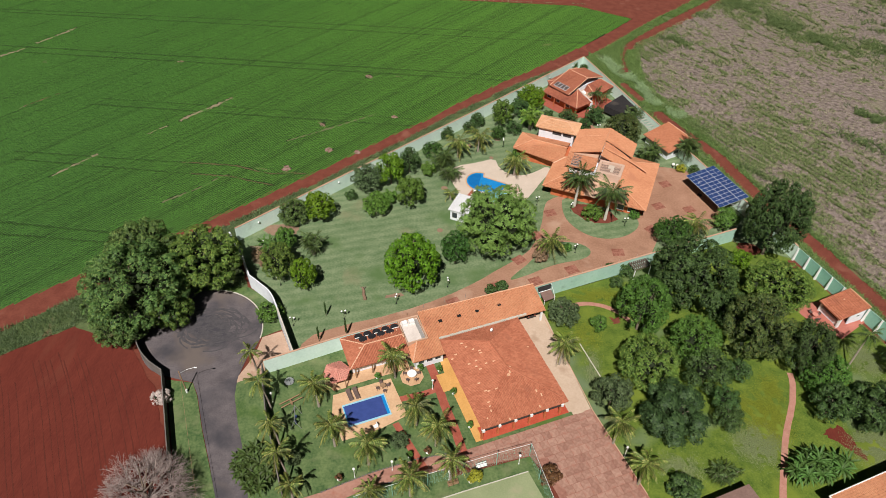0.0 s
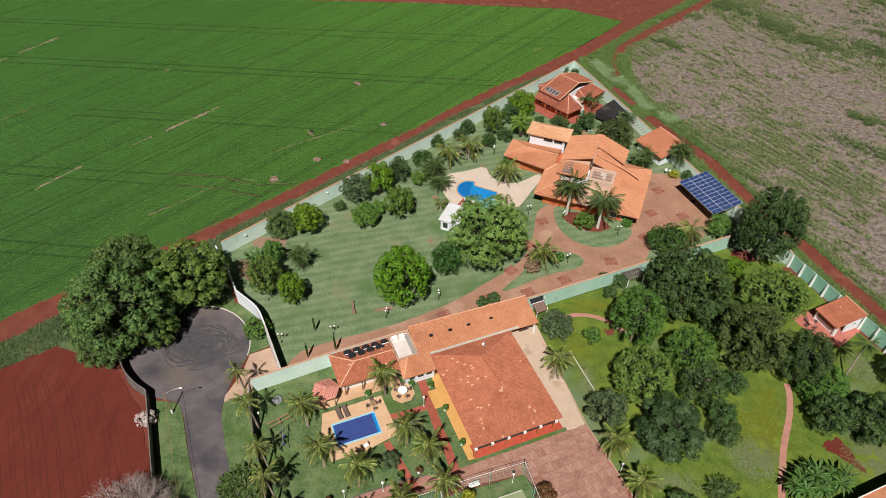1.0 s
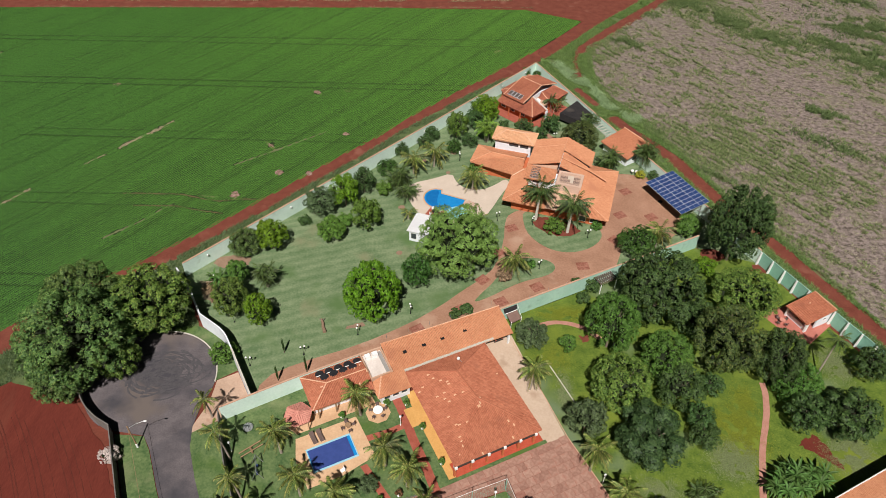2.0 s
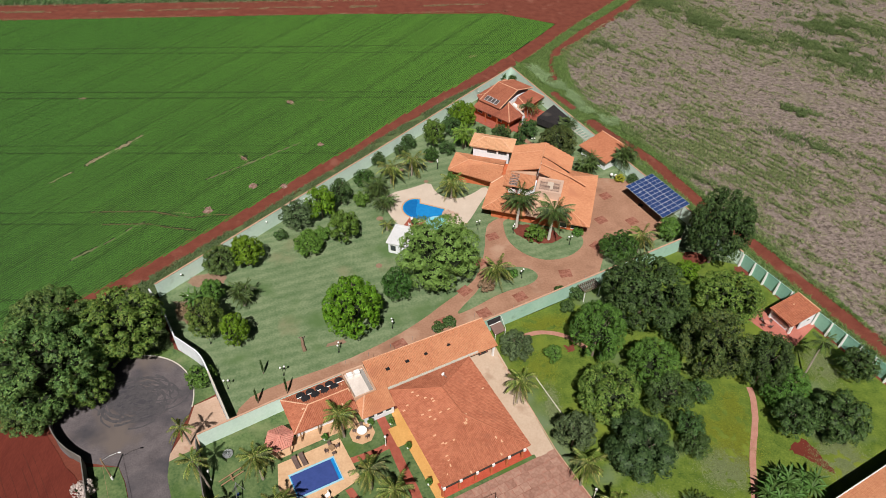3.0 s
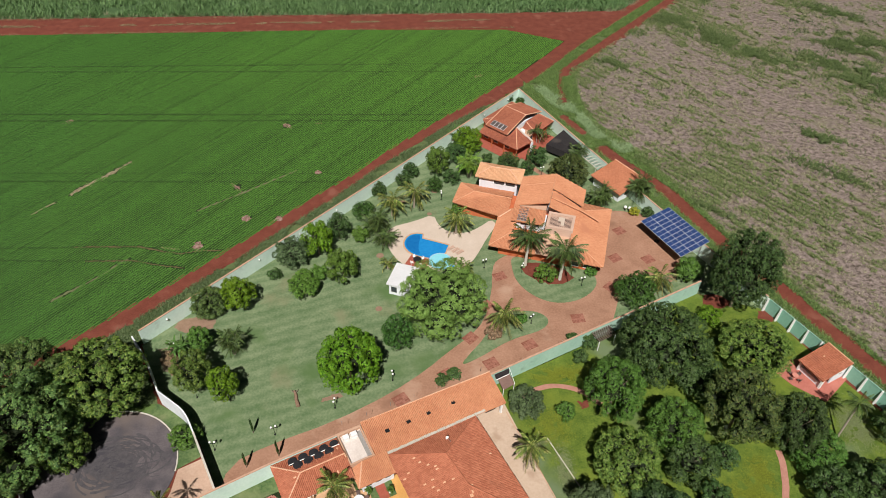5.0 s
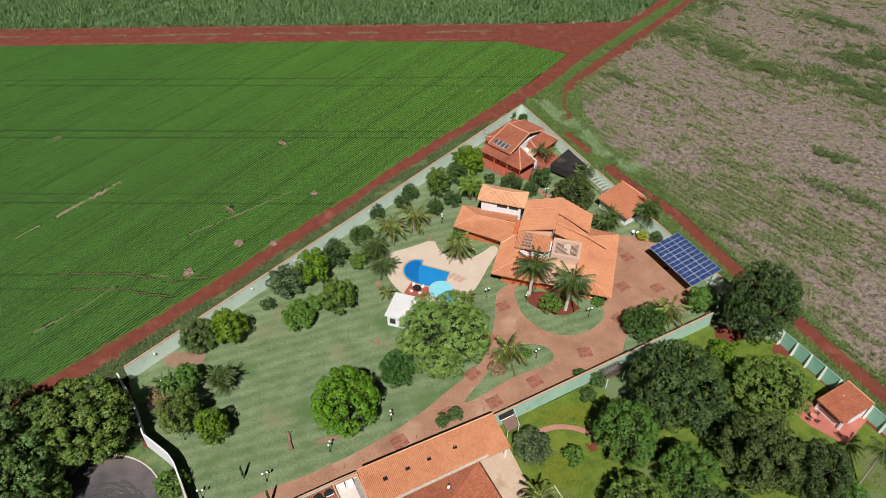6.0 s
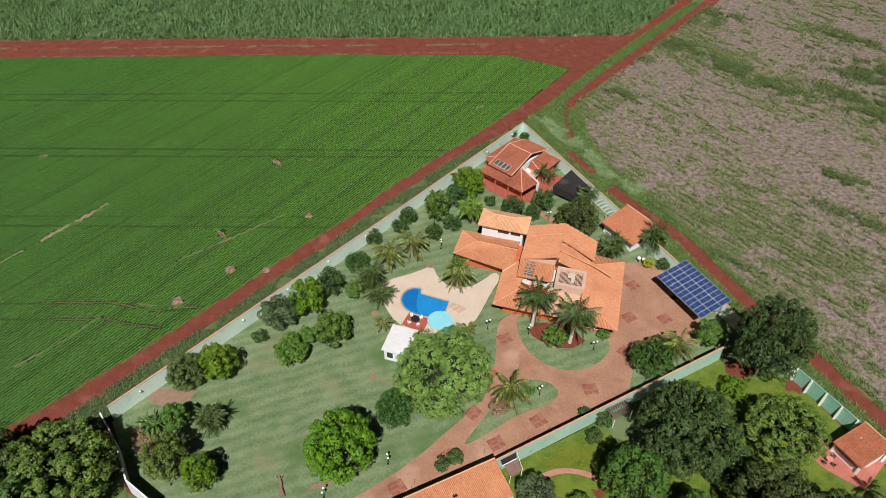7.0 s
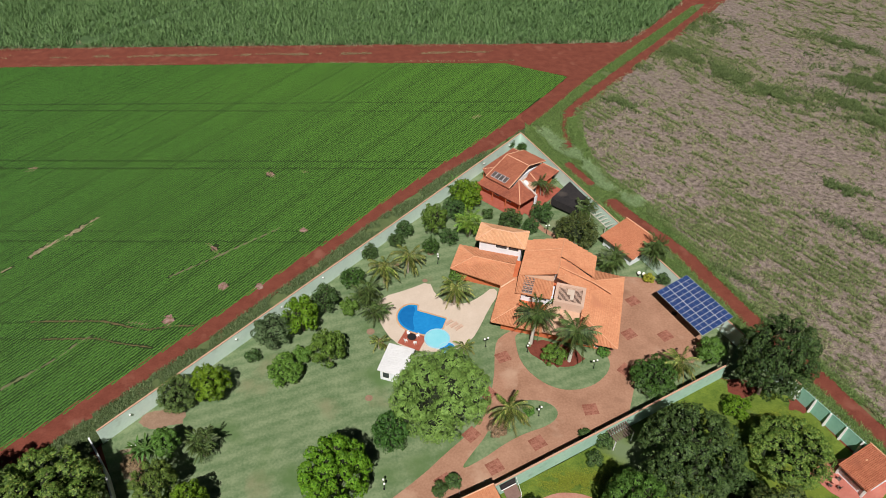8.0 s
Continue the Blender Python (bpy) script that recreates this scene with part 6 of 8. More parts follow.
def trunk_data(seed):
    rnd = random.Random(seed)
    bm = bmesh.new()
    p, r = Vector((0, 0, -0.05)), 0.07
    for i in range(3):
        q = p + Vector((rnd.uniform(-0.03, 0.03), rnd.uniform(-0.03, 0.03), 0.16))
        rod(bm, p, q, r, r * 0.85, 8)
        p, r = q, r * 0.85
    for i in range(6):
        a = 2 * math.pi * i / 6 + rnd.uniform(-0.4, 0.4)
        q = p + Vector((0.4 * math.cos(a), 0.4 * math.sin(a), rnd.uniform(0.25, 0.5)))
        rod(bm, p, q, r * 0.7, r * 0.3, 5)
    me = bpy.data.meshes.new("trunk")
    bm.to_mesh(me)
    bm.free()
    me.materials.append(BARK)
    return me


TRUNKS = [trunk_data(i) for i in range(3)]
SEED = random.Random(42)


def tree(kind, x, y, height, radius, label, category="tree", group="", deep=None):
    """A broadleaved tree or bush: trunk with limbs, and a crown that reaches from its underside to the height."""
    name = "shrub" if category == "shrub" else "tree"
    t = thing(name, label, category, group, at=pose(x, y, 0, 0, 0, SEED.uniform(0, 360)))
    trunk = new("trunk", SEED.choice(TRUNKS))
    trunk.parent = t
    trunk.scale = (radius * 0.75, radius * 0.75, height * 0.95)
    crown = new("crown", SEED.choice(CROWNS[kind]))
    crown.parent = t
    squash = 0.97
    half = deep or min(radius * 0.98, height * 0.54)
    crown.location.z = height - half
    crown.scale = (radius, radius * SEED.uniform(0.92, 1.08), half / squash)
    return t


# palms
def frond_data(name, length, droop, width, leaflets, material, seed, stiff=0.35, fat=0.7):
    """One palm leaf along +x: an arched midrib with drooping leaflets on both sides."""
    rnd = random.Random(seed)
    verts, faces = [], []
    pts = []
    for i in range(leaflets + 1):
        f = i / leaflets
        pts.append(Vector((length * (f - 0.14 * droop * f * f), 0, length * (stiff * f - droop * f * f))))
    for i in range(leaflets):
        f = i / leaflets
        p, q = pts[i], pts[i + 1]
        o = len(verts)
        r = 0.035 * (1 - 0.8 * f) * length / 3
        verts += [p + Vector((0, r, 0)), p - Vector((0, r, 0)), q - Vector((0, r * 0.9, 0)), q + Vector((0, r * 0.9, 0))]
        faces.append((o, o + 1, o + 2, o + 3))
        if f < 0.1:
            continue
        w = width * math.sin(math.pi * (0.12 + 0.85 * f)) ** 0.7 * rnd.uniform(0.8, 1.15)
        for side in (1, -1):
            tip = p + Vector((rnd.uniform(0.5, 0.75) * w, side * w * rnd.uniform(0.55, 0.8), -0.65 * w + rnd.uniform(-0.25, 0.15) * w))
            h = 0.5 * length / leaflets * fat
            o = len(verts)
            verts += [p - Vector((h * 0.6, 0, 0)), p + Vector((h, 0, 0)), tip]
            faces.append((o, o + 1, o + 2))
    me = bpy.data.meshes.new(name)
    me.from_pydata([tuple(v) for v in verts], [], faces)
    me.materials.append(material)
    return me


FRONDS = {
    "coco": [frond_data("frond", 1.0, d, 0.23, 34, LEAF_PALM, 5 + i, s, 1.4) for i, (d, s) in enumerate(((0.6, 0.85), (0.72, 0.6), (0.78, 0.35), (0.75, 0.1)))] + [frond_data("frond", 0.95, 0.75, 0.22, 30, LEAF_PALM_DRY, 9, -0.2, 1.1)],
    "dark": [frond_data("frond", 1.0, d, 0.28, 34, LEAF_PALM_DARK, 15 + i, s, 1.4) for i, (d, s) in enumerate(((0.5, 0.9), (0.75, 0.65), (0.9, 0.4)))] + [frond_data("frond", 1.0, 0.9, 0.27, 30, LEAF_PALM_DARK, 19, 0.1, 1.3)],
    "areca": [frond_data("frond", 1.0, d, 0.28, 34, LEAF_PALM_BRIGHT, 45 + i, s, 1.5) for i, (d, s) in enumerate(((0.5, 0.9), (0.75, 0.65), (0.9, 0.4)))],
    "strelitzia": [frond_data("frond", 1.0, d, 0.0, 8, LEAF_STRELITZIA, 35 + i, s) for i, (d, s) in enumerate(((0.5, 0.9), (0.8, 0.7), (0.9, 0.4)))],
    "banana": [frond_data("frond", 1.0, d, 0.0, 8, LEAF_BANANA, 25 + i, s) for i, (d, s) in enumerate(((0.5, 0.9), (0.8, 0.7), (0.9, 0.4)))],
}
for me in FRONDS["banana"] + FRONDS["strelitzia"]:
    bm = bmesh.new()
    for d, s in (((0.5, 0.9), (0.8, 0.7), (0.9, 0.4))[(FRONDS["banana"] + FRONDS["strelitzia"]).index(me) % 3],):
        rows = []
        wide = 0.09 if me in FRONDS["banana"] else 0.13
        for k in range(9):
            f = k / 8
            p = Vector((f - 0.14 * d * f * f, 0, s * f - d * f * f))
            w = wide * math.sin(math.pi * min(1, 0.1 + 0.88 * f)) if f > 0.15 else 0.02
            rows.append([bm.verts.new(p + Vector((0, w, 0.3 * w))), bm.verts.new(p), bm.verts.new(p + Vector((0, -w, 0.3 * w)))])
        for a, b in zip(rows, rows[1:]):
            for j in (0, 1):
                bm.faces.new((a[j], a[j + 1], b[j + 1], b[j]))
    me.clear_geometry()
    bm.to_mesh(me)
    bm.free()


def palm(x, y, height, reach, label, kind="coco", fronds=20, lean=(0, 0), thick=0.16, bark=PALM_BARK, category="palm", group="", upward=0.0, base=1.35):
    """A palm: a leaning ringed trunk and its leaves, each a part; lean: the crown's shift in metres."""
    t = thing("palm_tree", label, category, group, at=pose(x - lean[0], y - lean[1], 0))
    bm = bmesh.new()
    prev, n = None, max(3, int(height / 0.45))
    for i in range(n + 1):
        f = i / n
        p = Vector((lean[0] * f ** 1.6, lean[1] * f ** 1.6, -0.1 + (height + 0.1) * f))
        if prev is not None:
            r = thick * (base - (base - 0.8) * f)
            rod(bm, prev, p, r * 1.06, r * 0.96, 8)
        prev = p
    part("trunk", bm, bark, t)
    rnd = random.Random(int(x * 13 + y * 7))
    top = Vector((lean[0], lean[1], height))
    for i in range(fronds):
        f = i / fronds
        data = FRONDS[kind][min(len(FRONDS[kind]) - 1, int(f * len(FRONDS[kind]) + rnd.uniform(-0.3, 0.3)))] if f > 0.02 else FRONDS[kind][0]
        ob = new("frond", data)
        ob.parent = t
        size = reach * rnd.uniform(0.88, 1.12)
        ob.matrix_basis = Matrix.Translation(top) @ pose(0, 0, 0, rnd.uniform(-18, 18), rnd.uniform(-12, 12) - upward, i * 137.5 + rnd.uniform(-15, 15)) @ Matrix.Diagonal((size, size, size, 1))
    return t


def clump(x, y, stems, height, reach, label, kind="dark", spread=0.7, category="palm"):
    """A clump of several slender palm stems."""
    rnd = random.Random(int(x * 31 + y))
    t = thing("palm_clump", label, category, at=pose(x, y, 0))
    for s in range(stems):
        a = 2 * math.pi * s / stems + rnd.uniform(-0.4, 0.4)
        h = height * rnd.uniform(0.55, 1.0)
        foot, top = Vector((0.3 * spread * math.cos(a), 0.3 * spread * math.sin(a), -0.1)), Vector((spread * math.cos(a), spread * math.sin(a), h))
        bm = bmesh.new()
        rod(bm, foot, foot.lerp(top, 0.5) + Vector((0, 0, 0.1)), 0.08, 0.07)
        rod(bm, foot.lerp(top, 0.5) + Vector((0, 0, 0.1)), top, 0.07, 0.06)
        part("trunk", bm, PALM_BARK, t)
        for i in range(12):
            ob = new("frond", FRONDS[kind][i % len(FRONDS[kind])])
            ob.parent = t
            size = reach * rnd.uniform(0.8, 1.1)
            ob.matrix_basis = Matrix.Translation(top) @ pose(0, 0, 0, rnd.uniform(-15, 15), rnd.uniform(-15, 10), i * 137.5 + s * 50) @ Matrix.Diagonal((size, size, size, 1))
    return t


# mango trees at the turning circle
tree("mango", -49.0, 78.4, 15.2, 8.5, "very large dense mango tree beside the turning circle", deep=7.4)
tree("mango", -50.4, 86.4, 13.6, 6.6, "tall mango tree standing behind the largest one", deep=6.2)
tree("mangolight", -41.6, 87.4, 11.5, 7.3, "large mango tree behind the turning circle", deep=5.3)
tree("mango", -51.5, 75.0, 7.5, 4.8, "lower mango tree at the ploughed field")
tree("mangolight", -44.1, 78.2, 7.0, 3.6, "young mango tree over the kerb")
tree("bush", -28.6, 80.2, 3.0, 2.2, "dark shrub in the bed by the curved wall", "shrub")
# trees of the upper garden
tree("roundbright", -5.1, 88.8, 11.8, 4.6, "round bright green tree on the lawn", deep=5.7)
tree("round", 2.3, 95.9, 7.1, 2.8, "compact dark green round tree", deep=3.4)
tree("spread", 9.7, 99.3, 14.4, 7.1, "broad spreading soft green shade tree", deep=6.7)
tree("bright", -24.7, 106.5, 6.6, 3.0, "light green tree near the wall", deep=3.1)
tree("mango", -29.6, 105.8, 4.6, 3.1, "dark olive tree near the wall")
tree("bushdark", -19.5, 113.5, 2.1, 1.3, "small dark clipped bush on the lawn", "shrub")
tree("lime", -13.9, 109.2, 4.5, 3.0, "low spreading orange tree", deep=2.1)
tree("lime", -11.5, 112.9, 2.9, 1.8, "low orange tree on the lawn", deep=1.4)
tree("lime", -7.2, 112.3, 6.8, 3.1, "leafy orange tree on the lawn", deep=3.3)
tree("grey", -16.7, 116.7, 6.0, 3.3, "dull green tree along the wall", deep=2.9)
tree("bright", -11.9, 119.2, 7.4, 3.4, "bright green broad tree along the wall", deep=3.5)
tree("dark", -8.3, 123.5, 6.1, 2.4, "dark green tree along the wall", deep=2.9)
tree("round", -3.7, 129.9, 3.6, 2.2, "clipped round tree along the wall")
tree("lime", -4.2, 123.0, 3.0, 1.9, "small leafy tree near the deck")
tree("dark", -0.7, 137.1, 3.0, 1.8, "dark shrub along the wall", "shrub")
tree("dark", 6.1, 143.0, 3.4, 2.0, "dark green tree along the wall")
tree("dark", 4.4, 140.3, 2.6, 1.7, "dark shrub near the wall", "shrub")
tree("lime", 11.9, 143.8, 6.9, 2.9, "round two-toned green tree", deep=3.3)
tree("round", 10.9, 137.9, 3.2, 1.8, "clipped round tree on a thin trunk")
tree("bright", 19.2, 151.2, 6.5, 3.4, "yellow-green tree near the wall", deep=3.1)
tree("dark", 16.4, 148.6, 4.6, 2.6, "dark tree near the wall")
tree("dark", 14.7, 140.6, 3.0, 1.9, "dark rounded shrub by the wing", "shrub")
tree("bushdark", 23.2, 147.9, 2.0, 1.4, "round dark bush near the wall", "shrub")
tree("dark", 27.3, 144.1, 4.5, 2.6, "dark tree behind the annex", deep=2.1)
tree("dark", 31.3, 143.2, 2.8, 1.8, "dark shrub behind the annex", "shrub")
tree("dark", 33.9, 145.8, 5.0, 2.4, "dark round tree by the guest house", deep=2.4)
tree("olive", 39.2, 138.5, 6.9, 4.3, "broad dark olive tree behind the villa", deep=3.3)
tree("yellow", 50.9, 127.8, 1.7, 1.1, "yellow-green bush by the shed", "shrub")
tree("bushdark", 53.8, 127.2, 2.1, 1.5, "dark rounded bush by the wall", "shrub")
for x, y, r in ((31.6, 172.2, 1.2), (27.7, 168.7, 1.05), (24.3, 165.2, 1.05), (34.2, 170.5, 1.2)):
    tree("round", x, y, 2.4 * r, r, "clipped dark green topiary ball along the wall", "shrub", "topiary balls")
tree("bush", 15.1, 130.4, 2.2, 1.5, "leafy bush beside the pool deck", "shrub")
tree("round", 44.1, 104.5, 5.2, 3.7, "large dark clipped hedge bush", "shrub", deep=2.6)
tree("mid", 55.1, 109.0, 4.7, 2.6, "leafy tree beside the carport", deep=2.3)
tree("bigdark", 61.0, 101.9, 16.4, 5.8, "large dense dark tree by the fence", deep=7.8)
tree("lime", 29.4, 110.4, 3.1, 2.2, "leafy bush on the round island", "shrub")
tree("bush", 38.0, 111.2, 1.8, 1.2, "small bush at the villa", "shrub")
tree("brown", 18.1, 97.4, 2.6, 1.7, "dry brownish shrub on the island", "shrub")
tree("bush", 23.5, 100.4, 1.6, 1.0, "small green bush on the island", "shrub")
tree("mangolight", -28.9, 89.7, 8.2, 3.1, "light green tree at the side wall", deep=3.8)
tree("bright", -24.0, 87.5, 6.8, 2.5, "light green tree at the side wall", deep=3.1)
tree("mid", -29.0, 96.6, 5.9, 2.2, "green tree at the side wall", deep=2.7)
tree("brown", -34.0, 95.4, 1.3, 1.7, "heap of dry brown branches under the trees", "shrub")
tree("brown", -31.9, 92.9, 2.0, 1.8, "dry brownish hedge shrub", "shrub")
tree("bushdark", 8.9, 88.6, 1.5, 1.3, "clipped hedge behind the roof", "shrub")
tree("bushdark", 10.8, 89.6, 1.5, 1.3, "clipped hedge behind the roof", "shrub")
tree("bushdark", 31.2, 95.8, 1.2, 1.2, "low dark shrub at the wall", "shrub")
# trees of the lower garden
tree("bigdark", 42.7, 87.8, 13.7, 7.1, "huge dense dark tree in the lower garden", deep=6.3)
tree("big", 33.6, 81.4, 11.4, 4.4, "large mid-green tree in the lower garden", deep=5.3)
tree("mangolight", 58.7, 89.2, 7.6, 5.8, "broad leafy tree near the kiosk", deep=3.4)
tree("olive", 50.6, 77.1, 12.5, 5.8, "large olive tree with yellowing leaves", deep=5.7)
tree("mangolight", 32.9, 70.8, 8.1, 4.8, "round light-topped tree in the lower garden", deep=3.7)
tree("grey", 26.7, 65.3, 6.8, 3.1, "greyish sparse tree beside the drive", deep=3.1)
tree("conifer", 34.9, 61.9, 7.9, 5.3, "feathery dark tree in the lower garden", deep=3.7)
tree("dark", 42.1, 70.7, 7.0, 3.8, "dark tree in the lower garden")
tree("dark", 43.9, 65.9, 5.1, 2.3, "slim dark tree on the lawn", deep=2.5)
tree("dark", 43.7, 62.9, 4.3, 2.3, "dark shrub on the lawn", "shrub", deep=2.1)
tree("dark", 47.7, 71.9, 3.8, 2.1, "dark tree beside a garden lamp", deep=1.7)
tree("bigdark", 58.0, 74.2, 10.6, 4.2, "dense dark tree beside the path", deep=4.9)
tree("big", 60.5, 71.2, 6.6, 3.8, "mid-green tree beside the path")
tree("dark", 59.5, 65.7, 6.2, 3.3, "dark tree beside bare soil", deep=3.0)
tree("dark", 65.4, 65.2, 7.6, 4.8, "dark tree in the lower garden")
tree("dark", 74.2, 74.6, 6.0, 3.2, "dark tree near the fence")
tree("bush", 27.0, 81.2, 2.6, 1.6, "small leafy tree on the lawn", "shrub")
tree("grey", 21.2, 82.8, 4.2, 3.0, "grey-green round tree beside the garage")
tree("bushdark", 33.5, 94.7, 2.6, 1.6, "dark shrub at the arbour", "shrub")
tree("bushdark", 31.6, 91.5, 2.2, 1.4, "dark shrub on the lawn", "shrub")
tree("bright", 55.5, 98.5, 3.4, 2.2, "yellow-green shrub at the wall", "shrub")
tree("big", 41.2, 75.9, 8.2, 4.3, "glossy mid-green tree under the canopy")
tree("dark", 48.9, 83.8, 7.0, 3.6, "dark tree under the canopy")
tree("bushdark", 35.0, 51.7, 3.0, 2.3, "dark round shrub at the lean-to", "shrub")
# palm garden shrubs
tree("grey", -4.6, 57.3, 2.2, 1.5, "round grey-green bush in the palm garden", "shrub")
tree("reddish", 16.8, 52.8, 2.4, 1.6, "reddish clipped bush beside the court", "shrub")
tree("white", -41.1, 62.5, 2.0, 1.5, "pale dry shrub on the cement wall", "shrub")
tree("bare", -37.1, 46.6, 7.6, 6.2, "leafless pinkish tree beside the road")
tree("yellow", 6.4, 51.9, 2.6, 1.0, "pale yellow shrub beside the court", "shrub")

# coconut palms
for x, y, h, lean, n in ((-17.7, 63.5, 5.0, (-0.4, 0.5), 20), (-14.1, 56.8, 4.8, (-0.3, 0.4), 18),
                         (-8.6, 54.1, 5.0, (0, 0.3), 22), (-2.5, 60.8, 4.6, (-0.2, 0.2), 20), (0.9, 57.6, 4.8, (0.2, 0.3), 22), (-2.4, 49.6, 5.0, (0, 0.2), 20), (3.1, 52.2, 5.0, (0.1, 0.2), 18),
                         (-6.8, 69.4, 5.0, (-0.5, 0.4), 20), (20.1, 73.4, 5.0, (0.3, 0.3), 20), (26.8, 59.4, 5.0, (0.3, 0.3), 22), (29.4, 53.0, 5.0, (0.3, 0.2), 20), (-18.0, 47.7, 4.6, (0, 0), 16), (-7.6, 48.1, 3.6, (0, 0), 16)):
    palm(x, y, h, 2.75 if n > 16 else 2.2, "coconut palm with arching green and yellowing fronds", fronds=n + 4, lean=lean, group="coconut palms")
for x, y, h, lean, reach in ((-27.9, 67.6, 6.8, (0.4, -1.6), 2.0), (-25.4, 62.5, 6.6, (-1.1, 0.5), 2.4), (-22.4, 56.2, 5.6, (-0.7, 0.1), 2.3), (-20.2, 51.0, 6.9, (-0.9, 0.2), 2.4)):
    palm(x, y, h, reach, "slender palm with green fronds beside the road wall", "coco", 18, lean, 0.12, group="road palms")
for x, y in ((2.1, 130.2), (6.6, 132.7), (14.4, 124.1), (48.4, 105.7), (20.0, 98.8)):
    palm(x, y, 4.0, 3.4, "coconut palm with yellowing lower fronds", fronds=24, lean=(0.2, 0.2), group="coconut palms")
for x, y in ((0.8, 114.7), (14.8, 112.9)):
    palm(x, y, 1.7, 2.0, "short young palm beside the pool", fronds=14)
for x, y in ((26.6, 114.4), (32.3, 110.3)):
    palm(x, y, 7.0, 3.8, "tall royal palm with a pale trunk", "dark", 28, (0.3, 0.2), 0.24, KERB)
palm(67.6, 76.2, 7.0, 2.3, "tall slender palm near the kiosk", "dark", 16, (1.1, 1.2), 0.12)
for x, y, s, h in ((-1.3, 124.8, 7, 4.4), (44.3, 130.7, 10, 4.4), (52.7, 131.9, 9, 5.4), (43.2, 146.8, 4, 3.6), (35.9, 154.6, 2, 4.6), (-24.2, 96.4, 9, 4.4), (0.3, 121.5, 4, 3.4)):
    clump(x, y, s, h, 1.8 if x < -20 else 2.4, "clump of slender dark green palms", spread=0.9)
clump(18.7, 142.3, 9, 5.6, 2.4, "dense bright green palm clump beside the annex", "areca", 0.9)
clump(17.0, 156.0, 6, 2.6, 1.8, "banana plants beside the garden wall", "banana", 1.1, "plant")
clump(-32.8, 96.8, 5, 2.2, 2.0, "clump of broad leaved strelitzia at the wall", "banana", 0.7, "plant")
for x, y, s in ((-26.0, 52.4, 7), (-24.5, 53.6, 7), (-24.2, 51.4, 8), (-22.6, 52.7, 7), (-22.7, 50.2, 7), (-23.4, 48.9, 6), (-25.2, 50.7, 7)):
    clump(x, y, s, 2.3, 1.35, "dense clump of dark strelitzia leaves", "strelitzia", 0.9, "plant")
tree("grey", -19.2, 53.6, 2.4, 1.3, "greyish sparse shrub at the road wall", "shrub")
for x, y, s in ((51.8, 54.8, 6), (54.7, 55.4, 7), (57.4, 56.2, 5), (53.9, 57.0, 5)):
    clump(x, y, s + 4, 2.6, 1.8, "banana plants with broad green leaves", "banana", 1.0, "plant")
clump(40.7, 54.4, 8, 1.7, 1.3, "spiky yucca clump on the lawn", "dark", 0.9, "plant")
clump(43.1, 55.3, 3, 0.8, 0.8, "small spiky yucca on the lawn", "dark", 0.5, "plant")


# ---- small things ----
def once_made(key, make, cache={}):
    if key not in cache:
        cache[key] = make()
    return cache[key]


def lib(name, material, fill, smooth=False):
    """A shared mesh for pieces that are repeated."""
    def make():
        bm = bmesh.new()
        fill(bm)
        me = bpy.data.meshes.new(name)
        bm.to_mesh(me)
        bm.free()
        me.materials.append(material)
        if smooth:
            me.shade_smooth()
        return me
    return once_made(name + material.name, make)


def child(name, data, parent, m=None):
    ob = new(name, data)
    ob.parent = parent
    if m is not None:
        ob.matrix_basis = m
    return ob


def garden_lamp(x, y, turn=0.0, tall=2.1):
    t = thing("garden_lamp", "black garden lamp with two white globes", "lamp", "garden lamps", at=pose(x, y, 0.03, 0, 0, turn))
    child("pole", lib("lamp_pole", DARK_METAL, lambda bm: (cyl(bm, 0, 0, 0, 0.12, 0.14), cyl(bm, 0, 0, 0.1, tall - 0.35, 0.035), cyl(bm, 0, 0, tall - 0.4, tall - 0.3, 0.06))), t)
    for s in (-1, 1):
        m = pose(0, 0, 0, 0, 0, 0 if s > 0 else 180)
        child("arm", lib("lamp_arm", DARK_METAL, lambda bm: (rod(bm, (0, 0, tall - 0.4), (0.32, 0, tall - 0.35), 0.03), cyl(bm, 0.32, 0, tall - 0.36, tall - 0.2, 0.09, 0.12))), t, m)
        child("globe", lib("lamp_globe", WHITE_PAINT, lambda bm: ball(bm, 0.32, 0, tall - 0.04, 0.17), True), t, m)
    return t


for x, y, a in ((18.6, 114.0, 20), (25.4, 112.4, 60), (35.7, 108.4, 10), (25.0, 99.9, 40), (1.2, 89.4, 100), (12.1, 134.7, 90), (34.5, 142.3, 10), (-7.6, 84.8, 80), (-16.1, 80.7, 20), (-24.4, 78.7, 0), (-28.6, 88.0, 10), (48.2, 72.2, 0), (-33.9, 97.3, 0)):
    garden_lamp(x, y, a)


def post_lamp(x, y, tall=2.3):
    t = thing("post_lamp", "white garden post lamp with a single globe", "lamp", "post lamps", at=pose(x, y, 0.03))
    child("pole", lib("post_lamp_pole", WHITE_PAINT, lambda bm: (cyl(bm, 0, 0, 0, 0.2, 0.09), cyl(bm, 0, 0, 0.18, tall - 0.15, 0.045))), t)
    child("globe", lib("post_lamp_globe", WHITE_PAINT, lambda bm: ball(bm, 0, 0, tall, 0.2), True), t)
    return t


for x, y in ((-24.4, 63.4), (-5.2, 53.1), (-0.3, 67.1), (-10.3, 51.7), (2.8, 52.0), (27.9, 57.1), (12.6, 55.0)):
    post_lamp(x, y)


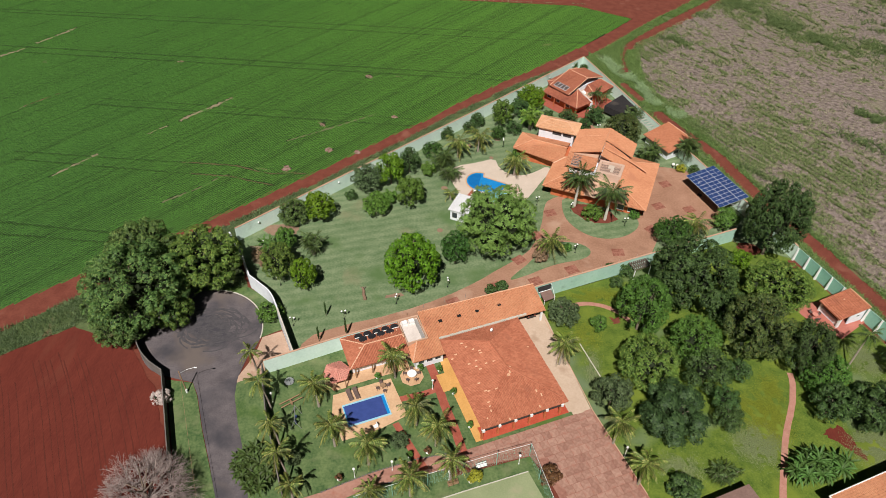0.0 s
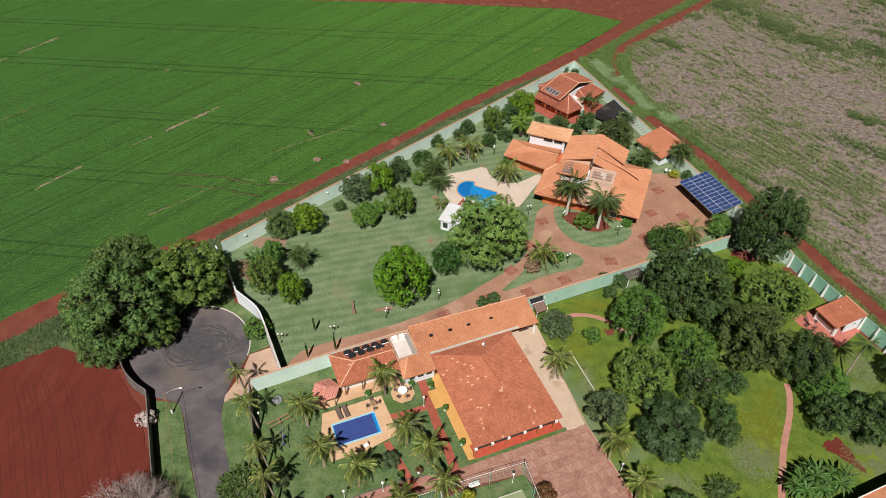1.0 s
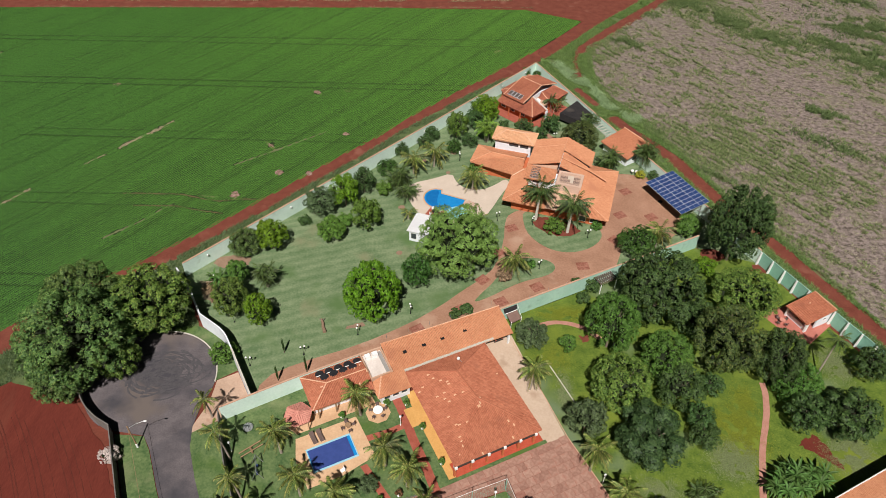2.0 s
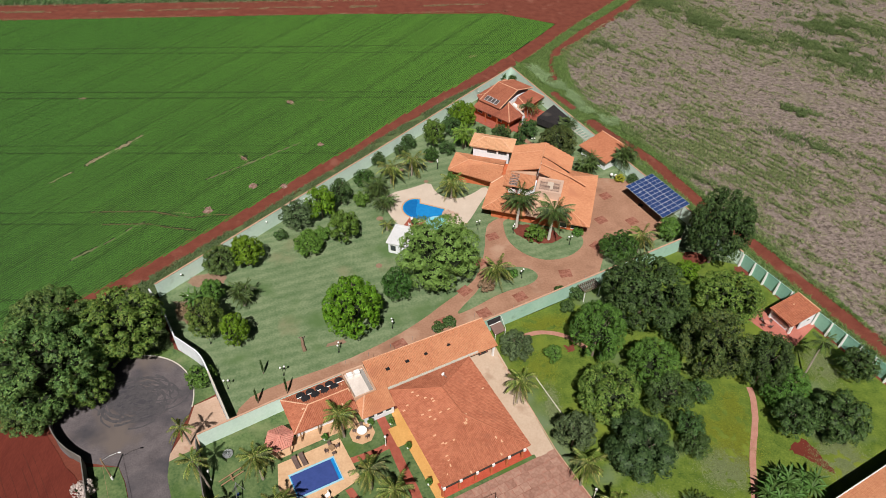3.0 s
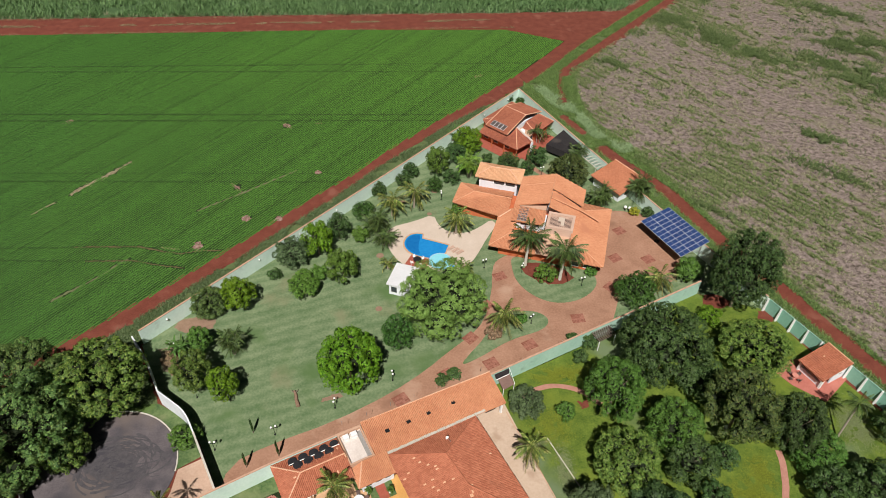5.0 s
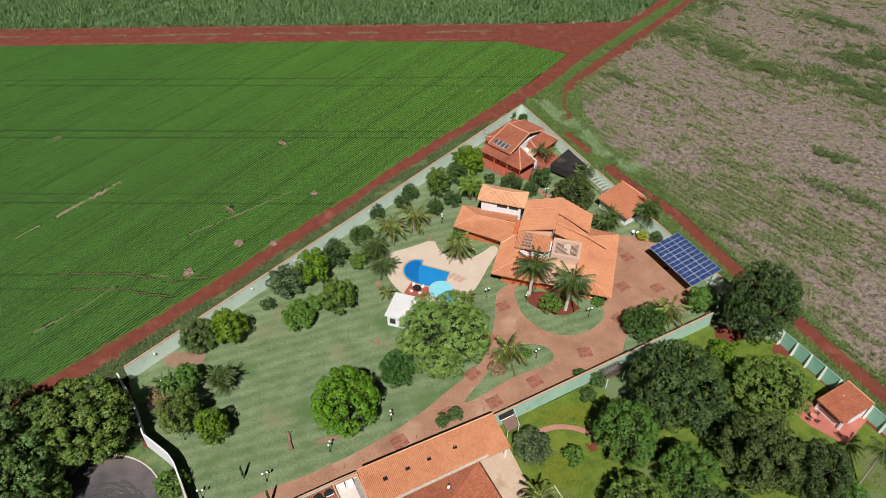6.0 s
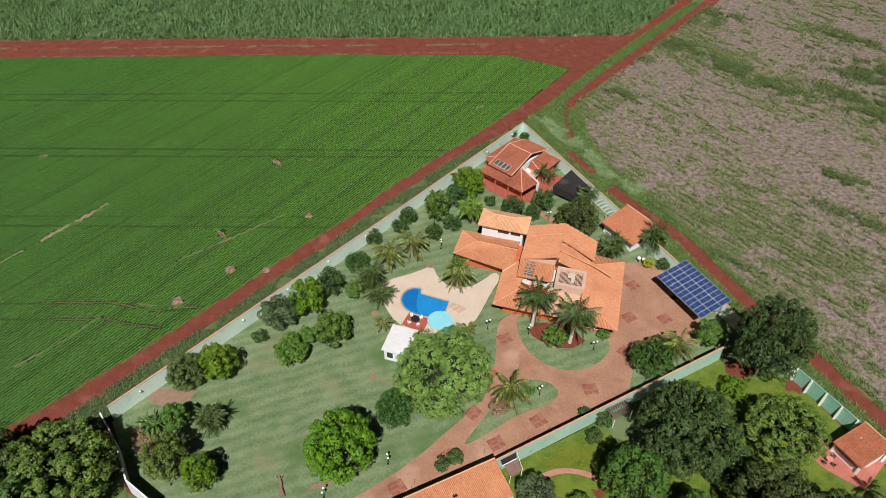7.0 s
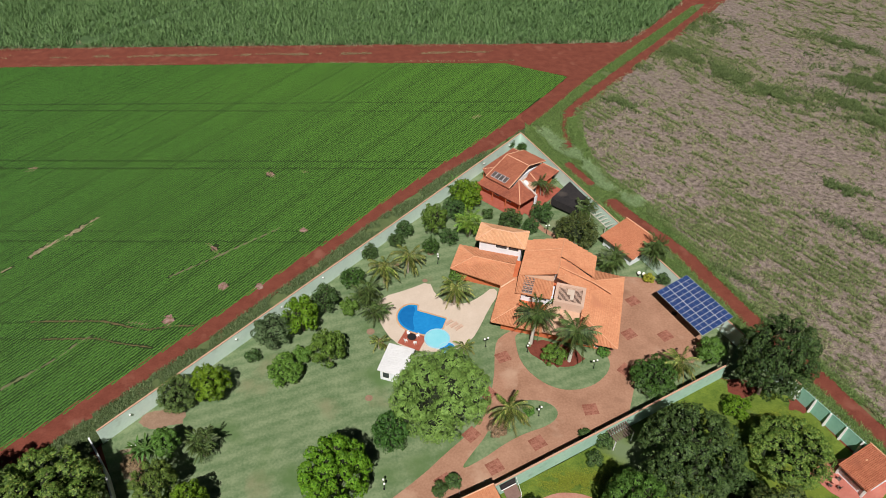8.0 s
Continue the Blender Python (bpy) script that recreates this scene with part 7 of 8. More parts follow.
def pot(x, y, plant="bush", r=0.32):
    t = thing("plant_pot", "white round pot with a small plant", "plant pot", at=pose(x, y, 0.05))
    child("pot", lib("pot_body", WHITE_PAINT, lambda bm: (cyl(bm, 0, 0, 0, 0.2, 0.16, 0.3, 14), cyl(bm, 0, 0, 0.2, 0.42, 0.3, 0.24, 14))), t)
    leaf = child("plant", CROWNS[plant][0], t, Matrix.Translation((0, 0, 0.75)) @ Matrix.Diagonal((0.55, 0.55, 0.6, 1)))
    return t


for x, y, k in ((-0.4, 56.0, "reddish"), (-2.9, 55.2, "bush"), (-2.4, 70.7, "bush"), (-18.1, 65.0, "bushdark"), (-12.4, 51.2, "reddish"), (5.8, 51.8, "yellow"), (-9.0, 68.6, "bush"), (0.6, 70.6, "bush"), (3.0, 66.4, "bush"), (5.6, 60.6, "bush")):
    pot(x, y, k)


def urn(x, y):
    t = thing("garden_urn", "white garden urn on a dark foot", "urn", at=pose(x, y, 0.05))
    child("foot", lib("urn_foot", DARK_METAL, lambda bm: cyl(bm, 0, 0, 0, 0.4, 0.2, 0.12)), t)
    child("bowl", lib("urn_bowl", WHITE_PAINT, lambda bm: (cyl(bm, 0, 0, 0.4, 0.75, 0.14, 0.36, 14), cyl(bm, 0, 0, 0.75, 1.0, 0.36, 0.26, 14))), t)
    return t


for x, y in ((49.5, 129.4), (50.3, 129.0)):
    urn(x, y)

# columnar cypresses
for x, y, h in ((-19.3, 81.2, 2.6), (-19.5, 75.6, 2.8), (-15.2, 77.1, 3.0), (11.0, 137.9, 3.2), (-29.6, 84.6, 2.0), (-28.6, 83.0, 2.0)):
    t = thing("columnar_shrub", "slender columnar dark green shrub", "shrub", at=pose(x, y, 0))
    child("crown", CROWNS["bushdark"][0], t, Matrix.Translation((0, 0, h * 0.66)) @ Matrix.Diagonal((0.21, 0.21, h * 0.78, 1)))
    part("trunk", cyl(bmesh.new(), 0, 0, -0.1, h * 0.5, 0.06), BARK, t)

# street light and its wire
pole = thing("street_light", "leaning wooden street light pole with an arm", "street light", at=pose(-37.9, 64.4, 0))
bm = bmesh.new()
rod(bm, (0, 0, -0.1), (-0.25, 0.3, 4.9), 0.11, 0.08, 10)
part("pole", bm, WOOD, pole)
bm = bmesh.new()
rod(bm, (-0.22, 0.27, 4.4), (0.9, 0.6, 5.0), 0.03)
rod(bm, (0.9, 0.6, 5.0), (2.0, 0.9, 5.2), 0.028)
part("arm", bm, STEEL, pole)
bm = bmesh.new()
box(bm, 1.95, 2.4, 0.8, 1.0, 5.13, 5.26, 0.04)
part("lamp_head", bm, WHITE_PAINT, pole)
part("foot", cyl(bmesh.new(), 0, 0, -0.1, 0.8, 0.15), WHITE_PAINT, pole, "white painted foot")
wire = thing("overhead_wire", "sagging electric wire beside the road", "wire")
bm = bmesh.new()
a, b = Vector((-38.1, 64.7, 4.7)), Vector((-20.0, 24.0, 6.0))
prev = None
for i in range(25):
    f = i / 24
    q = a.lerp(b, f) - Vector((0, 0, 1.6 * f * (1 - f)))
    if prev:
        rod(bm, prev, q, 0.022, n=4)
    prev = q
part("cable", bm, WOOD, wire)

# pool furniture
for i in range(2):
    t = thing("sun_lounger", "brown cushioned sun lounger beside the pool", "sun lounger", "pool loungers", at=pose(-12.9 + 0.95 * i, 65.0 + 0.42 * i, 0.07, 0, 0, 118))
    bm = box(bmesh.new(), -1.0, 0.45, -0.34, 0.34, 0.28, 0.38, 0.03)
    part("mattress", bm, CUSHION, t)
    bm = bmesh.new()
    slab_face(bm, [(0.45, -0.34, 0.36), (0.45, 0.34, 0.36), (1.0, 0.34, 0.72), (1.0, -0.34, 0.72)], 0.09)
    part("backrest", bm, CUSHION, t)
    for u in (-0.85, 0.4):
        for v in (-0.28, 0.24):
            part("leg", box(bmesh.new(), u, u + 0.05, v, v + 0.05, 0, 0.28), STEEL, t)


def table_set(x, y, z, r, top, seats, seat_material, label, height=0.74):
    t = thing("round_table", label, "table", at=pose(x, y, z))
    bm = cyl(bmesh.new(), 0, 0, height - 0.04, height, r, n=24)
    part("tabletop", bm, top, t)
    part("pedestal", cyl(bmesh.new(), 0, 0, 0, height - 0.04, 0.2, 0.07), top, t)
    for i in range(seats):
        a = 360 * i / seats + 25
        c = thing("garden_chair", "garden chair beside a round table", "chair", "garden chairs", at=pose(x, y, z, 0, 0, a) @ pose(r + 0.38, 0, 0))
        child("seat", lib("chair_seat", seat_material, lambda bm: box(bm, -0.24, 0.24, -0.24, 0.24, 0.4, 0.45, 0.01)), c)
        child("backrest", lib("chair_back", seat_material, lambda bm: box(bm, 0.2, 0.25, -0.24, 0.24, 0.46, 0.85, 0.01)), c)
        for u in (-0.22, 0.18):
            for v in (-0.22, 0.18):
                child("leg", lib("chair_leg", seat_material, lambda bm: box(bm, 0, 0.04, 0, 0.04, 0, 0.4)), c, pose(u, v, 0))
    return t


table_set(-3.7, 69.4, 0.07, 0.75, WHITE_PAINT, 5, CUSHION, "round white garden table")
table_set(-8.0, 66.9, 0.07, 0.45, WOOD, 4, CUSHION, "small round wooden table")
table_set(6.3, 116.2, 0.1, 0.75, BLACK_PLASTIC, 4, WHITE_PAINT, "round black table on the pool deck")
table_set(65.1, 86.0, 0.09, 0.5, PINK_ROOF, 4, CUSHION, "small pinkish table on the kiosk patio")
for i in range(3):
    t = thing("deck_chair", "folded pinkish deck chair on the pool deck", "deck chair", "deck chairs", at=pose(12.9 + 0.8 * i, 119.5 - 0.6 * i, 0.09, 0, 0, 35))
    for k in range(5):
        part("slat", box(bmesh.new(), -0.8 + 0.32 * k, -0.55 + 0.32 * k, -0.3, 0.3, 0.26, 0.3), TERRACE_PINK, t)
    for v in (-0.32, 0.28):
        part("rail", box(bmesh.new(), -0.85, 0.85, v, v + 0.04, 0.2, 0.26), TERRACE_PINK, t)
        for u in (-0.7, 0.66):
            part("leg", box(bmesh.new(), u, u + 0.04, v, v + 0.04, 0, 0.2), TERRACE_PINK, t)
t = thing("pool_chair", "white plastic chair at the covered pool", "chair", at=pose(-8.3, 59.8, 0.07, 0, 0, 40))
part("seat", box(bmesh.new(), -0.3, 0.3, -0.28, 0.28, 0.34, 0.42, 0.02), WHITE_PAINT, t)
part("backrest", box(bmesh.new(), 0.25, 0.32, -0.28, 0.28, 0.42, 0.9, 0.02), WHITE_PAINT, t)
for u in (-0.28, 0.22):
    for v in (-0.26, 0.2):
        part("leg", box(bmesh.new(), u, u + 0.06, v, v + 0.06, 0, 0.34), WHITE_PAINT, t)

# playground
t = thing("swing_set", "pale metal swing frame with blue seats", "swing", at=pose(-20.2, 60.2, 0.03, 0, 0, 100))
for u in (-1.3, 1.3):
    for v in (-0.8, 0.8):
        bm = bmesh.new()
        rod(bm, (u, v, -0.05), (u, 0, 2.1), 0.05)
        part("leg", bm, STEEL, t)
bm = bmesh.new()
rod(bm, (-1.4, 0, 2.1), (1.4, 0, 2.1), 0.05)
part("beam", bm, STEEL, t)
for u in (-0.6, 0.5):
    bm = box(bmesh.new(), u - 0.22, u + 0.22, -0.12, 0.12, 0.5, 0.54)
    for w in (-0.2, 0.2):
        rod(bm, (u + w, 0, 0.5), (u + w, 0, 2.1), 0.012, n=4)
    part("seat", bm, POOL_COVER, t, "blue swing seat")
t = thing("seesaw", "wooden seesaw with two beams", "seesaw", at=pose(-21.6, 63.4, 0.03, 0, 0, 32))
for v in (-0.35, 0.35):
    bm = bmesh.new()
    rod(bm, (-1.7, v, 0.35), (1.7, v, 0.75), 0.09)
    part("plank", bm, WOOD, t)
part("stand", box(bmesh.new(), -0.1, 0.1, -0.5, 0.5, -0.05, 0.5), WOOD, t)
t = thing("roundabout", "grey metal playground roundabout on grass", "roundabout", at=pose(-22.7, 67.2, 0.03))
part("disc", cyl(bmesh.new(), 0, 0, 0.15, 0.25, 0.75, n=20), STEEL, t)
part("hub", cyl(bmesh.new(), 0, 0, -0.05, 0.7, 0.08), STEEL, t)
for a in range(0, 360, 60):
    c, s2 = math.cos(radians(a)), math.sin(radians(a))
    bm = bmesh.new()
    rod(bm, (0.7 * c, 0.7 * s2, 0.2), (0.7 * c, 0.7 * s2, 0.8), 0.02)
    rod(bm, (0.7 * c, 0.7 * s2, 0.8), (0, 0, 0.7), 0.02)
    part("handrail", bm, DARK_METAL, t)

# log on the lawn, hoop in the yard, bench
t = thing("log", "weathered reddish log lying on the lawn", "log", at=pose(-13.5, 86.7, 0.03, 0, 0, 104))
bm = bmesh.new()
p = Vector((-1.5, 0, 0.25))
for i in range(6):
    q = p + Vector((0.5, 0.08 * math.sin(i * 1.7), 0.03 * math.cos(i * 2.0)))
    rod(bm, p, q, 0.3 - 0.02 * i, 0.29 - 0.02 * i, 9)
    p = q
part("trunk", bm, SOIL_BED, t)
for v, z in ((0.5, 0.5), (-0.5, 0.35)):
    bm = bmesh.new()
    rod(bm, (1.0, 0, 0.3), (1.5, v, z), 0.1, 0.05)
    part("branch", bm, BARK, t)
t = thing("basketball_hoop", "basketball stand with a white backboard", "basketball hoop", at=pose(53.0, 119.6, 0.06, 0, 0, 150))
bm = bmesh.new()
rod(bm, (0, 0, 0), (0, 0, 2.4), 0.05)
rod(bm, (0, 0, 2.4), (0.7, 0, 2.7), 0.04)
part("stand", bm, DARK_METAL, t)
part("backboard", box(bmesh.new(), 0.7, 0.74, -0.6, 0.6, 2.3, 3.1), WHITE_PAINT, t)
bm = bmesh.new()
for i in range(12):
    a, b = (2 * math.pi * k / 12 for k in (i, i + 1))
    rod(bm, (1.0 + 0.23 * math.cos(a), 0.23 * math.sin(a), 2.45), (1.0 + 0.23 * math.cos(b), 0.23 * math.sin(b), 2.45), 0.015, n=4)
part("rim", bm, COPING, t)
part("base", box(bmesh.new(), -0.6, 0.3, -0.4, 0.4, 0, 0.12, 0.02), DARK_METAL, t)
for x, y, a, m in ((3.4, 51.3, 22, WOOD), (7.3, 54.2, 22, WHITE_PAINT)):
    t = thing("garden_bench", "slatted bench beside the playing court", "bench", at=pose(x, y, 0.05, 0, 0, a))
    for k in range(3):
        part("slat", box(bmesh.new(), -0.8, 0.8, -0.22 + 0.16 * k, -0.1 + 0.16 * k, 0.42, 0.46), m, t)
    part("backrest", box(bmesh.new(), -0.8, 0.8, 0.26, 0.3, 0.5, 0.85), m, t)
    for u in (-0.7, 0.64):
        part("leg", box(bmesh.new(), u, u + 0.06, -0.2, 0.28, 0, 0.42), DARK_METAL, t)


def car(x, y, turn, paint, label):
    t = thing("car", label, "car", at=pose(x, y, 0.07, 0, 0, turn))
    outline = [(-2.0, 0.35), (-2.05, 0.75), (-1.9, 0.95), (-1.2, 1.0), (-0.75, 1.42), (0.9, 1.47), (1.6, 1.05), (2.0, 0.9), (2.05, 0.4)]
    bm = bmesh.new()
    rings = []
    for v, k in ((-0.85, 0.93), (-0.78, 1.0), (0.78, 1.0), (0.85, 0.93)):
        rings.append([bm.verts.new((u * (0.99 if k < 1 else 1), v if z < 1.0 else v * 0.82, 0.3 + (z - 0.3) * k)) for u, z in outline])
    for a, b in zip(rings, rings[1:]):
        for i in range(len(outline)):
            j = (i + 1) % len(outline)
            bm.faces.new((a[i], a[j], b[j], b[i]))
    bm.faces.new(rings[0][::-1])
    bm.faces.new(rings[-1])
    bmesh.ops.recalc_face_normals(bm, faces=bm.faces)
    body = part("body", bm, paint, t)
    for pts in ([(-1.16, -0.6, 1.06), (-1.16, 0.6, 1.06), (-0.8, 0.55, 1.42), (-0.8, -0.55, 1.42)], [(0.98, -0.58, 1.47), (0.98, 0.58, 1.47), (1.56, 0.62, 1.1), (1.56, -0.62, 1.1)]):
        bm = bmesh.new()
        slab_face(bm, [(u, v, z + 0.03) for u, v, z in pts], 0.02)
        part("windscreen", bm, GLASS_DARK, body)
    for v in (-0.6, 0.6):
        part("headlight", box(bmesh.new(), -2.08, -2.0, v - 0.18, v + 0.18, 0.62, 0.78), WHITE_PAINT, body)
        part("tail_light", box(bmesh.new(), 2.0, 2.07, v - 0.12, v + 0.12, 0.7, 0.9), BRICK_RED, body)
    for u in (-1.3, 1.3):
        for v in (-0.78, 0.62):
            bm = bmesh.new()
            bmesh.ops.create_cone(bm, cap_ends=True, segments=16, radius1=0.31, radius2=0.31, depth=0.18, matrix=pose(u, v + 0.08, 0.31, 90, 0, 0))
            wheel = part("wheel", bm, BLACK_PLASTIC, t)
            bm = bmesh.new()
            bmesh.ops.create_cone(bm, cap_ends=True, segments=12, radius1=0.18, radius2=0.18, depth=0.2, matrix=pose(u, v + 0.08, 0.31, 90, 0, 0))
            part("rim", bm, STEEL, wheel)
    return t


car(15.0, 84.4, -66, CAR_BLACK, "dark car parked under the garage roof")

# lower garden paths, beds and edging
sheet("brick_path", band(rounded([(31.6, 150.6), (32.2, 148.4), (33.5, 143.8), (36.5, 141.0), (38.6, 138.6)], 2, False), 1.2, 5, 0.05, 0.8), 0.06, PAVING, "reddish path between guest house and villa", "path")
sheet("brick_path", band(rounded([(56.9, 73.5), (56.7, 71.6), (55.4, 67.6), (52.4, 61.9), (50.7, 57.2), (48.9, 52.3), (46.5, 44)], 2, False), 0.95, 1, 0.03, 0.8), 0.06, PATH_BRICK, "winding narrow red brick path", "path")
sheet("brick_path", band(rounded([(21.6, 85.4), (23.4, 86.4), (26.5, 87.0), (30.3, 85.9), (33, 83)], 2, False), 0.85, 2, 0.03, 0.8), 0.06, PATH_BRICK, "curved narrow red brick path", "path")
for n, (x, y, r) in enumerate(((58.6, 103.0, 2.4), (30.4, 83.2, 0.9), (66.4, 99.4, 1.6))):
    sheet("soil_bed", ragged([(x + r * math.cos(a), y + 0.8 * r * math.sin(a)) for a in np.linspace(0, 2 * math.pi, 18, endpoint=False)], 0.45, 0.4, n), 0.045, TRACK, "bare red soil under a tree", "bare patch")
sheet("soil_bed", ragged([(58.2, 62.5), (59.4, 63.4), (61.0, 63.9), (62.0, 62.2), (62.6, 60.0), (63.0, 58.2), (61.2, 59.9), (59.6, 61.3)], 0.4, 0.3, 4), 0.045, PLOUGHED, "dug-over dark red soil beside the banana plants", "bare patch")
sheet("soil_bed", ragged([(25.6, 113.2), (26.4, 111.4), (28.2, 109.8), (30.4, 108.8), (32.6, 108.9), (34.6, 110.4), (33.4, 112.6), (30.2, 114.2), (27.2, 115.0)], 0.6, 0.25, 8), 0.13, TRACK, "red soil bed round the palm trunks", "bare patch")
sheet("soil_bed", ragged([(-9.8, 85.9), (-7.6, 86.4), (-6.4, 86.9), (-7.0, 87.5), (-9.6, 86.8)], 0.5, 0.12, 5), 0.04, SOIL_BED, "worn bare patch in the lawn", "bare patch")
sheet("soil_bed", ragged([(-36.6, 98.1), (-34.3, 98.3), (-32.5, 95.8), (-32.9, 92.9), (-34.8, 93.3)], 0.6, 0.2, 7), 0.04, FIELD_BARE, "dry litter under the trees", "bare patch")
sheet("soil_bed", ragged([(-35.3, 102.4), (-34.2, 104.0), (-31.8, 104.6), (-28.4, 103.8), (-28.6, 102.0), (-32.5, 101.0)], 0.6, 0.2, 6), 0.04, SOIL_BED, "bare soil under the trees", "bare patch")
for x, y, r in ((1.0, 116.2, 0.6), (-0.6, 118.4, 0.7), (11.0, 137.8, 0.8), (9.4, 130.2, 0.5), (14.5, 124.0, 0.9), (-0.9, 104.8, 0.6), (4.2, 134.6, 0.6)):
    sheet("soil_bed", [(x + r * math.cos(a), y + r * math.sin(a)) for a in np.linspace(0, 2 * math.pi, 14, endpoint=False)], 0.045, SOIL_BED, "round planting hole in the lawn", "bare patch")
bm = bmesh.new()
for a, b in (((23.6, 77.6), (26.0, 71.5)), ((26.0, 71.5), (27.6, 67.4))):
    seg_wall(bm, a, b, -0.1, 0.13, 0.14)
tagged(obj("edging", bm, KERB), "pale edging stones beside the drive", "kerb", kind="structure")

bm = bmesh.new()
for a, b in (((18.2, 82.5), (22.0, 71.4)), ((22.0, 71.4), (24.2, 64.6)), ((24.2, 64.6), (30.2, 51.2))):
    seg_wall(bm, a, b, -0.1, 0.11, 0.12)
tagged(obj("edging", bm, COPING), "low terracotta edging beside drive and yard", "kerb", kind="structure")

stone = bmesh.new()
box(stone, -0.17, 0.17, -0.07, 0.07, -0.05, 0.16, 0.02)
stone_data = bpy.data.meshes.new("edging_stone")
stone.to_mesh(stone_data)
stone.free()
stone_data.materials.append(WALL_DARK)
path_bed = bpy.data.objects["garden_path"]
for row in ([(-14.5, 49.3), (-7.9, 52.6), (-1.7, 55.0), (4.6, 56.6)], [(-8.3, 50.2), (-0.7, 52.7), (5.2, 54.3)]):
    for (ax, ay), (bx, by) in zip(row, row[1:]):
        n = int(math.hypot(bx - ax, by - ay) / 0.48)
        for i in range(n):
            ob = new("edging_stone", stone_data)
            ob.parent = path_bed
            ob.matrix_basis = pose(ax + (bx - ax) * i / n, ay + (by - ay) * i / n, 0.05, 0, 0, math.degrees(math.atan2(by - ay, bx - ax)) + (i * 37) % 14 - 7)

# electric fence on the south wall, wall lamps on the long wall
ef = thing("electric_fence", "thin electric fence posts on the garden wall", "fence")
for i in range(19):
    f = i / 18
    x, y = -6 + 62 * f, 78.4 + 26.9 * f
    x, y = (16.2 + (x - 16.2) * 1.0, 87.2 + (x - 16.2) * 0.4548) if x > 16.2 else (x, 78.4 + (x + 6) * 0.3964)
    z = 3.3 if x > 16.2 else 4.4
    part("post", cyl(bmesh.new(), x, y + (0.0 if x > 16.2 else 0.6), z - 0.2, z + 0.7, 0.025, n=5), STEEL, ef)
for i in range(11):
    f = (i + 0.5) / 11
    x, y = -39.3 + 73.6 * f, 99.2 + 75.1 * f
    t = thing("wall_lamp", "small white bulkhead lamp on the garden wall", "wall lamp", "wall lamps", at=pose(x + 0.12, y - 0.12, 2.1, 0, 0, -45))
    child("bracket", lib("bulkhead_bracket", DARK_METAL, lambda bm: box(bm, -0.02, 0.14, -0.12, 0.12, -0.12, 0.0)), t)
    child("shade", lib("bulkhead_shade", WHITE_PAINT, lambda bm: ball(bm, 0.16, 0, 0.12, 0.17), True), t)
# slabs of the yard, piece by piece
yard = bpy.data.objects["yard_base"]
YARD = [A1(-10.2, -11.4), A1(-10.2, -9.35), A1(10.9, -9.35), (30.2, 50.8), (35, 38), (20.6, 38), (18.3, 50.2), (16.2, 54.6), (14.3, 56.5), (5.6, 54.3)]


def in_poly(x, y, poly):
    r = False
    for (ax, ay), (bx, by) in zip(poly, [*poly[1:], poly[0]]):
        if (ay > y) != (by > y) and x < (bx - ax) * (y - ay) / (by - ay) + ax:
            r = not r
    return r


slabs = []
rnd = random.Random(12)
for k in range(5):
    bm = bmesh.new()
    prism(bm, [(-0.59 + rnd.uniform(-0.03, 0.03), -0.59 + rnd.uniform(-0.03, 0.03)), (0.59, -0.59), (0.59 + rnd.uniform(-0.03, 0.02), 0.59), (-0.59, 0.59 + rnd.uniform(-0.03, 0.02))], -0.05, 0.0)
    me = bpy.data.meshes.new("slab")
    bm.to_mesh(me)
    bm.free()
    me.materials.append(SLAB)
    slabs.append(me)
for i in range(-9, 28):
    for j in range(-18, 0):
        u, v = i * 1.25 + 0.3 * (j % 2), -9.4 - 0.62 + (j + 1) * 1.25
        x, y = A1(u, v)
        if all(in_poly(*A1(u + a, v + b), YARD) for a in (-0.6, 0.6) for b in (-0.6, 0.6)):
            ob = new("slab", slabs[(i * 7 + j * 3) % 5])
            ob.parent = yard
            ob.matrix_basis = pose(x, y, 0.068 + rnd.uniform(0, 0.006), 0, 0, 23.3 + 90 * rnd.randrange(4))


# ---- crops and grass: uncountable ----
def inside(x, y, poly):
    """Which of the points lie within an outline."""
    r = np.zeros(len(x), bool)
    for (ax, ay), (bx, by) in zip(poly, [*poly[1:], poly[0]]):
        if ay != by:
            c = (ay > y) != (by > y)
            r ^= c & (x < (bx - ax) * (y - ay) / (by - ay) + ax)
    return r


def far_from(x, y, line):
    """Distance of the points from a line of stretches."""
    r = np.full(len(x), 1e9)
    for (ax, ay), (bx, by) in zip(line, line[1:]):
        q = np.clip(((x - ax) * (bx - ax) + (y - ay) * (by - ay)) / ((bx - ax) ** 2 + (by - ay) ** 2), 0, 1)
        r = np.minimum(r, np.hypot(x - ax - q * (bx - ax), y - ay - q * (by - ay)))
    return r


def patchy(x, y, scale, seed=0.0):
    return np.array([noise.fractal(Vector((a * scale, b * scale, seed)), 1.0, 2.0, 3) for a, b in zip(x, y)])


def stuff(name, verts, faces, material, label, category):
    me = bpy.data.meshes.new(name)
    me.vertices.add(len(verts))
    me.vertices.foreach_set("co", verts.astype(np.float32).ravel())
    k = faces.shape[1]
    me.loops.add(faces.size)
    me.loops.foreach_set("vertex_index", faces.astype(np.int32).ravel())
    me.polygons.add(len(faces))
    me.polygons.foreach_set("loop_start", np.arange(0, faces.size, k, dtype=np.int32))
    me.update(calc_edges=True)
    me.materials.append(material)
    return tagged(new(name, me), label, category, kind="stuff")


rng = np.random.default_rng(8)
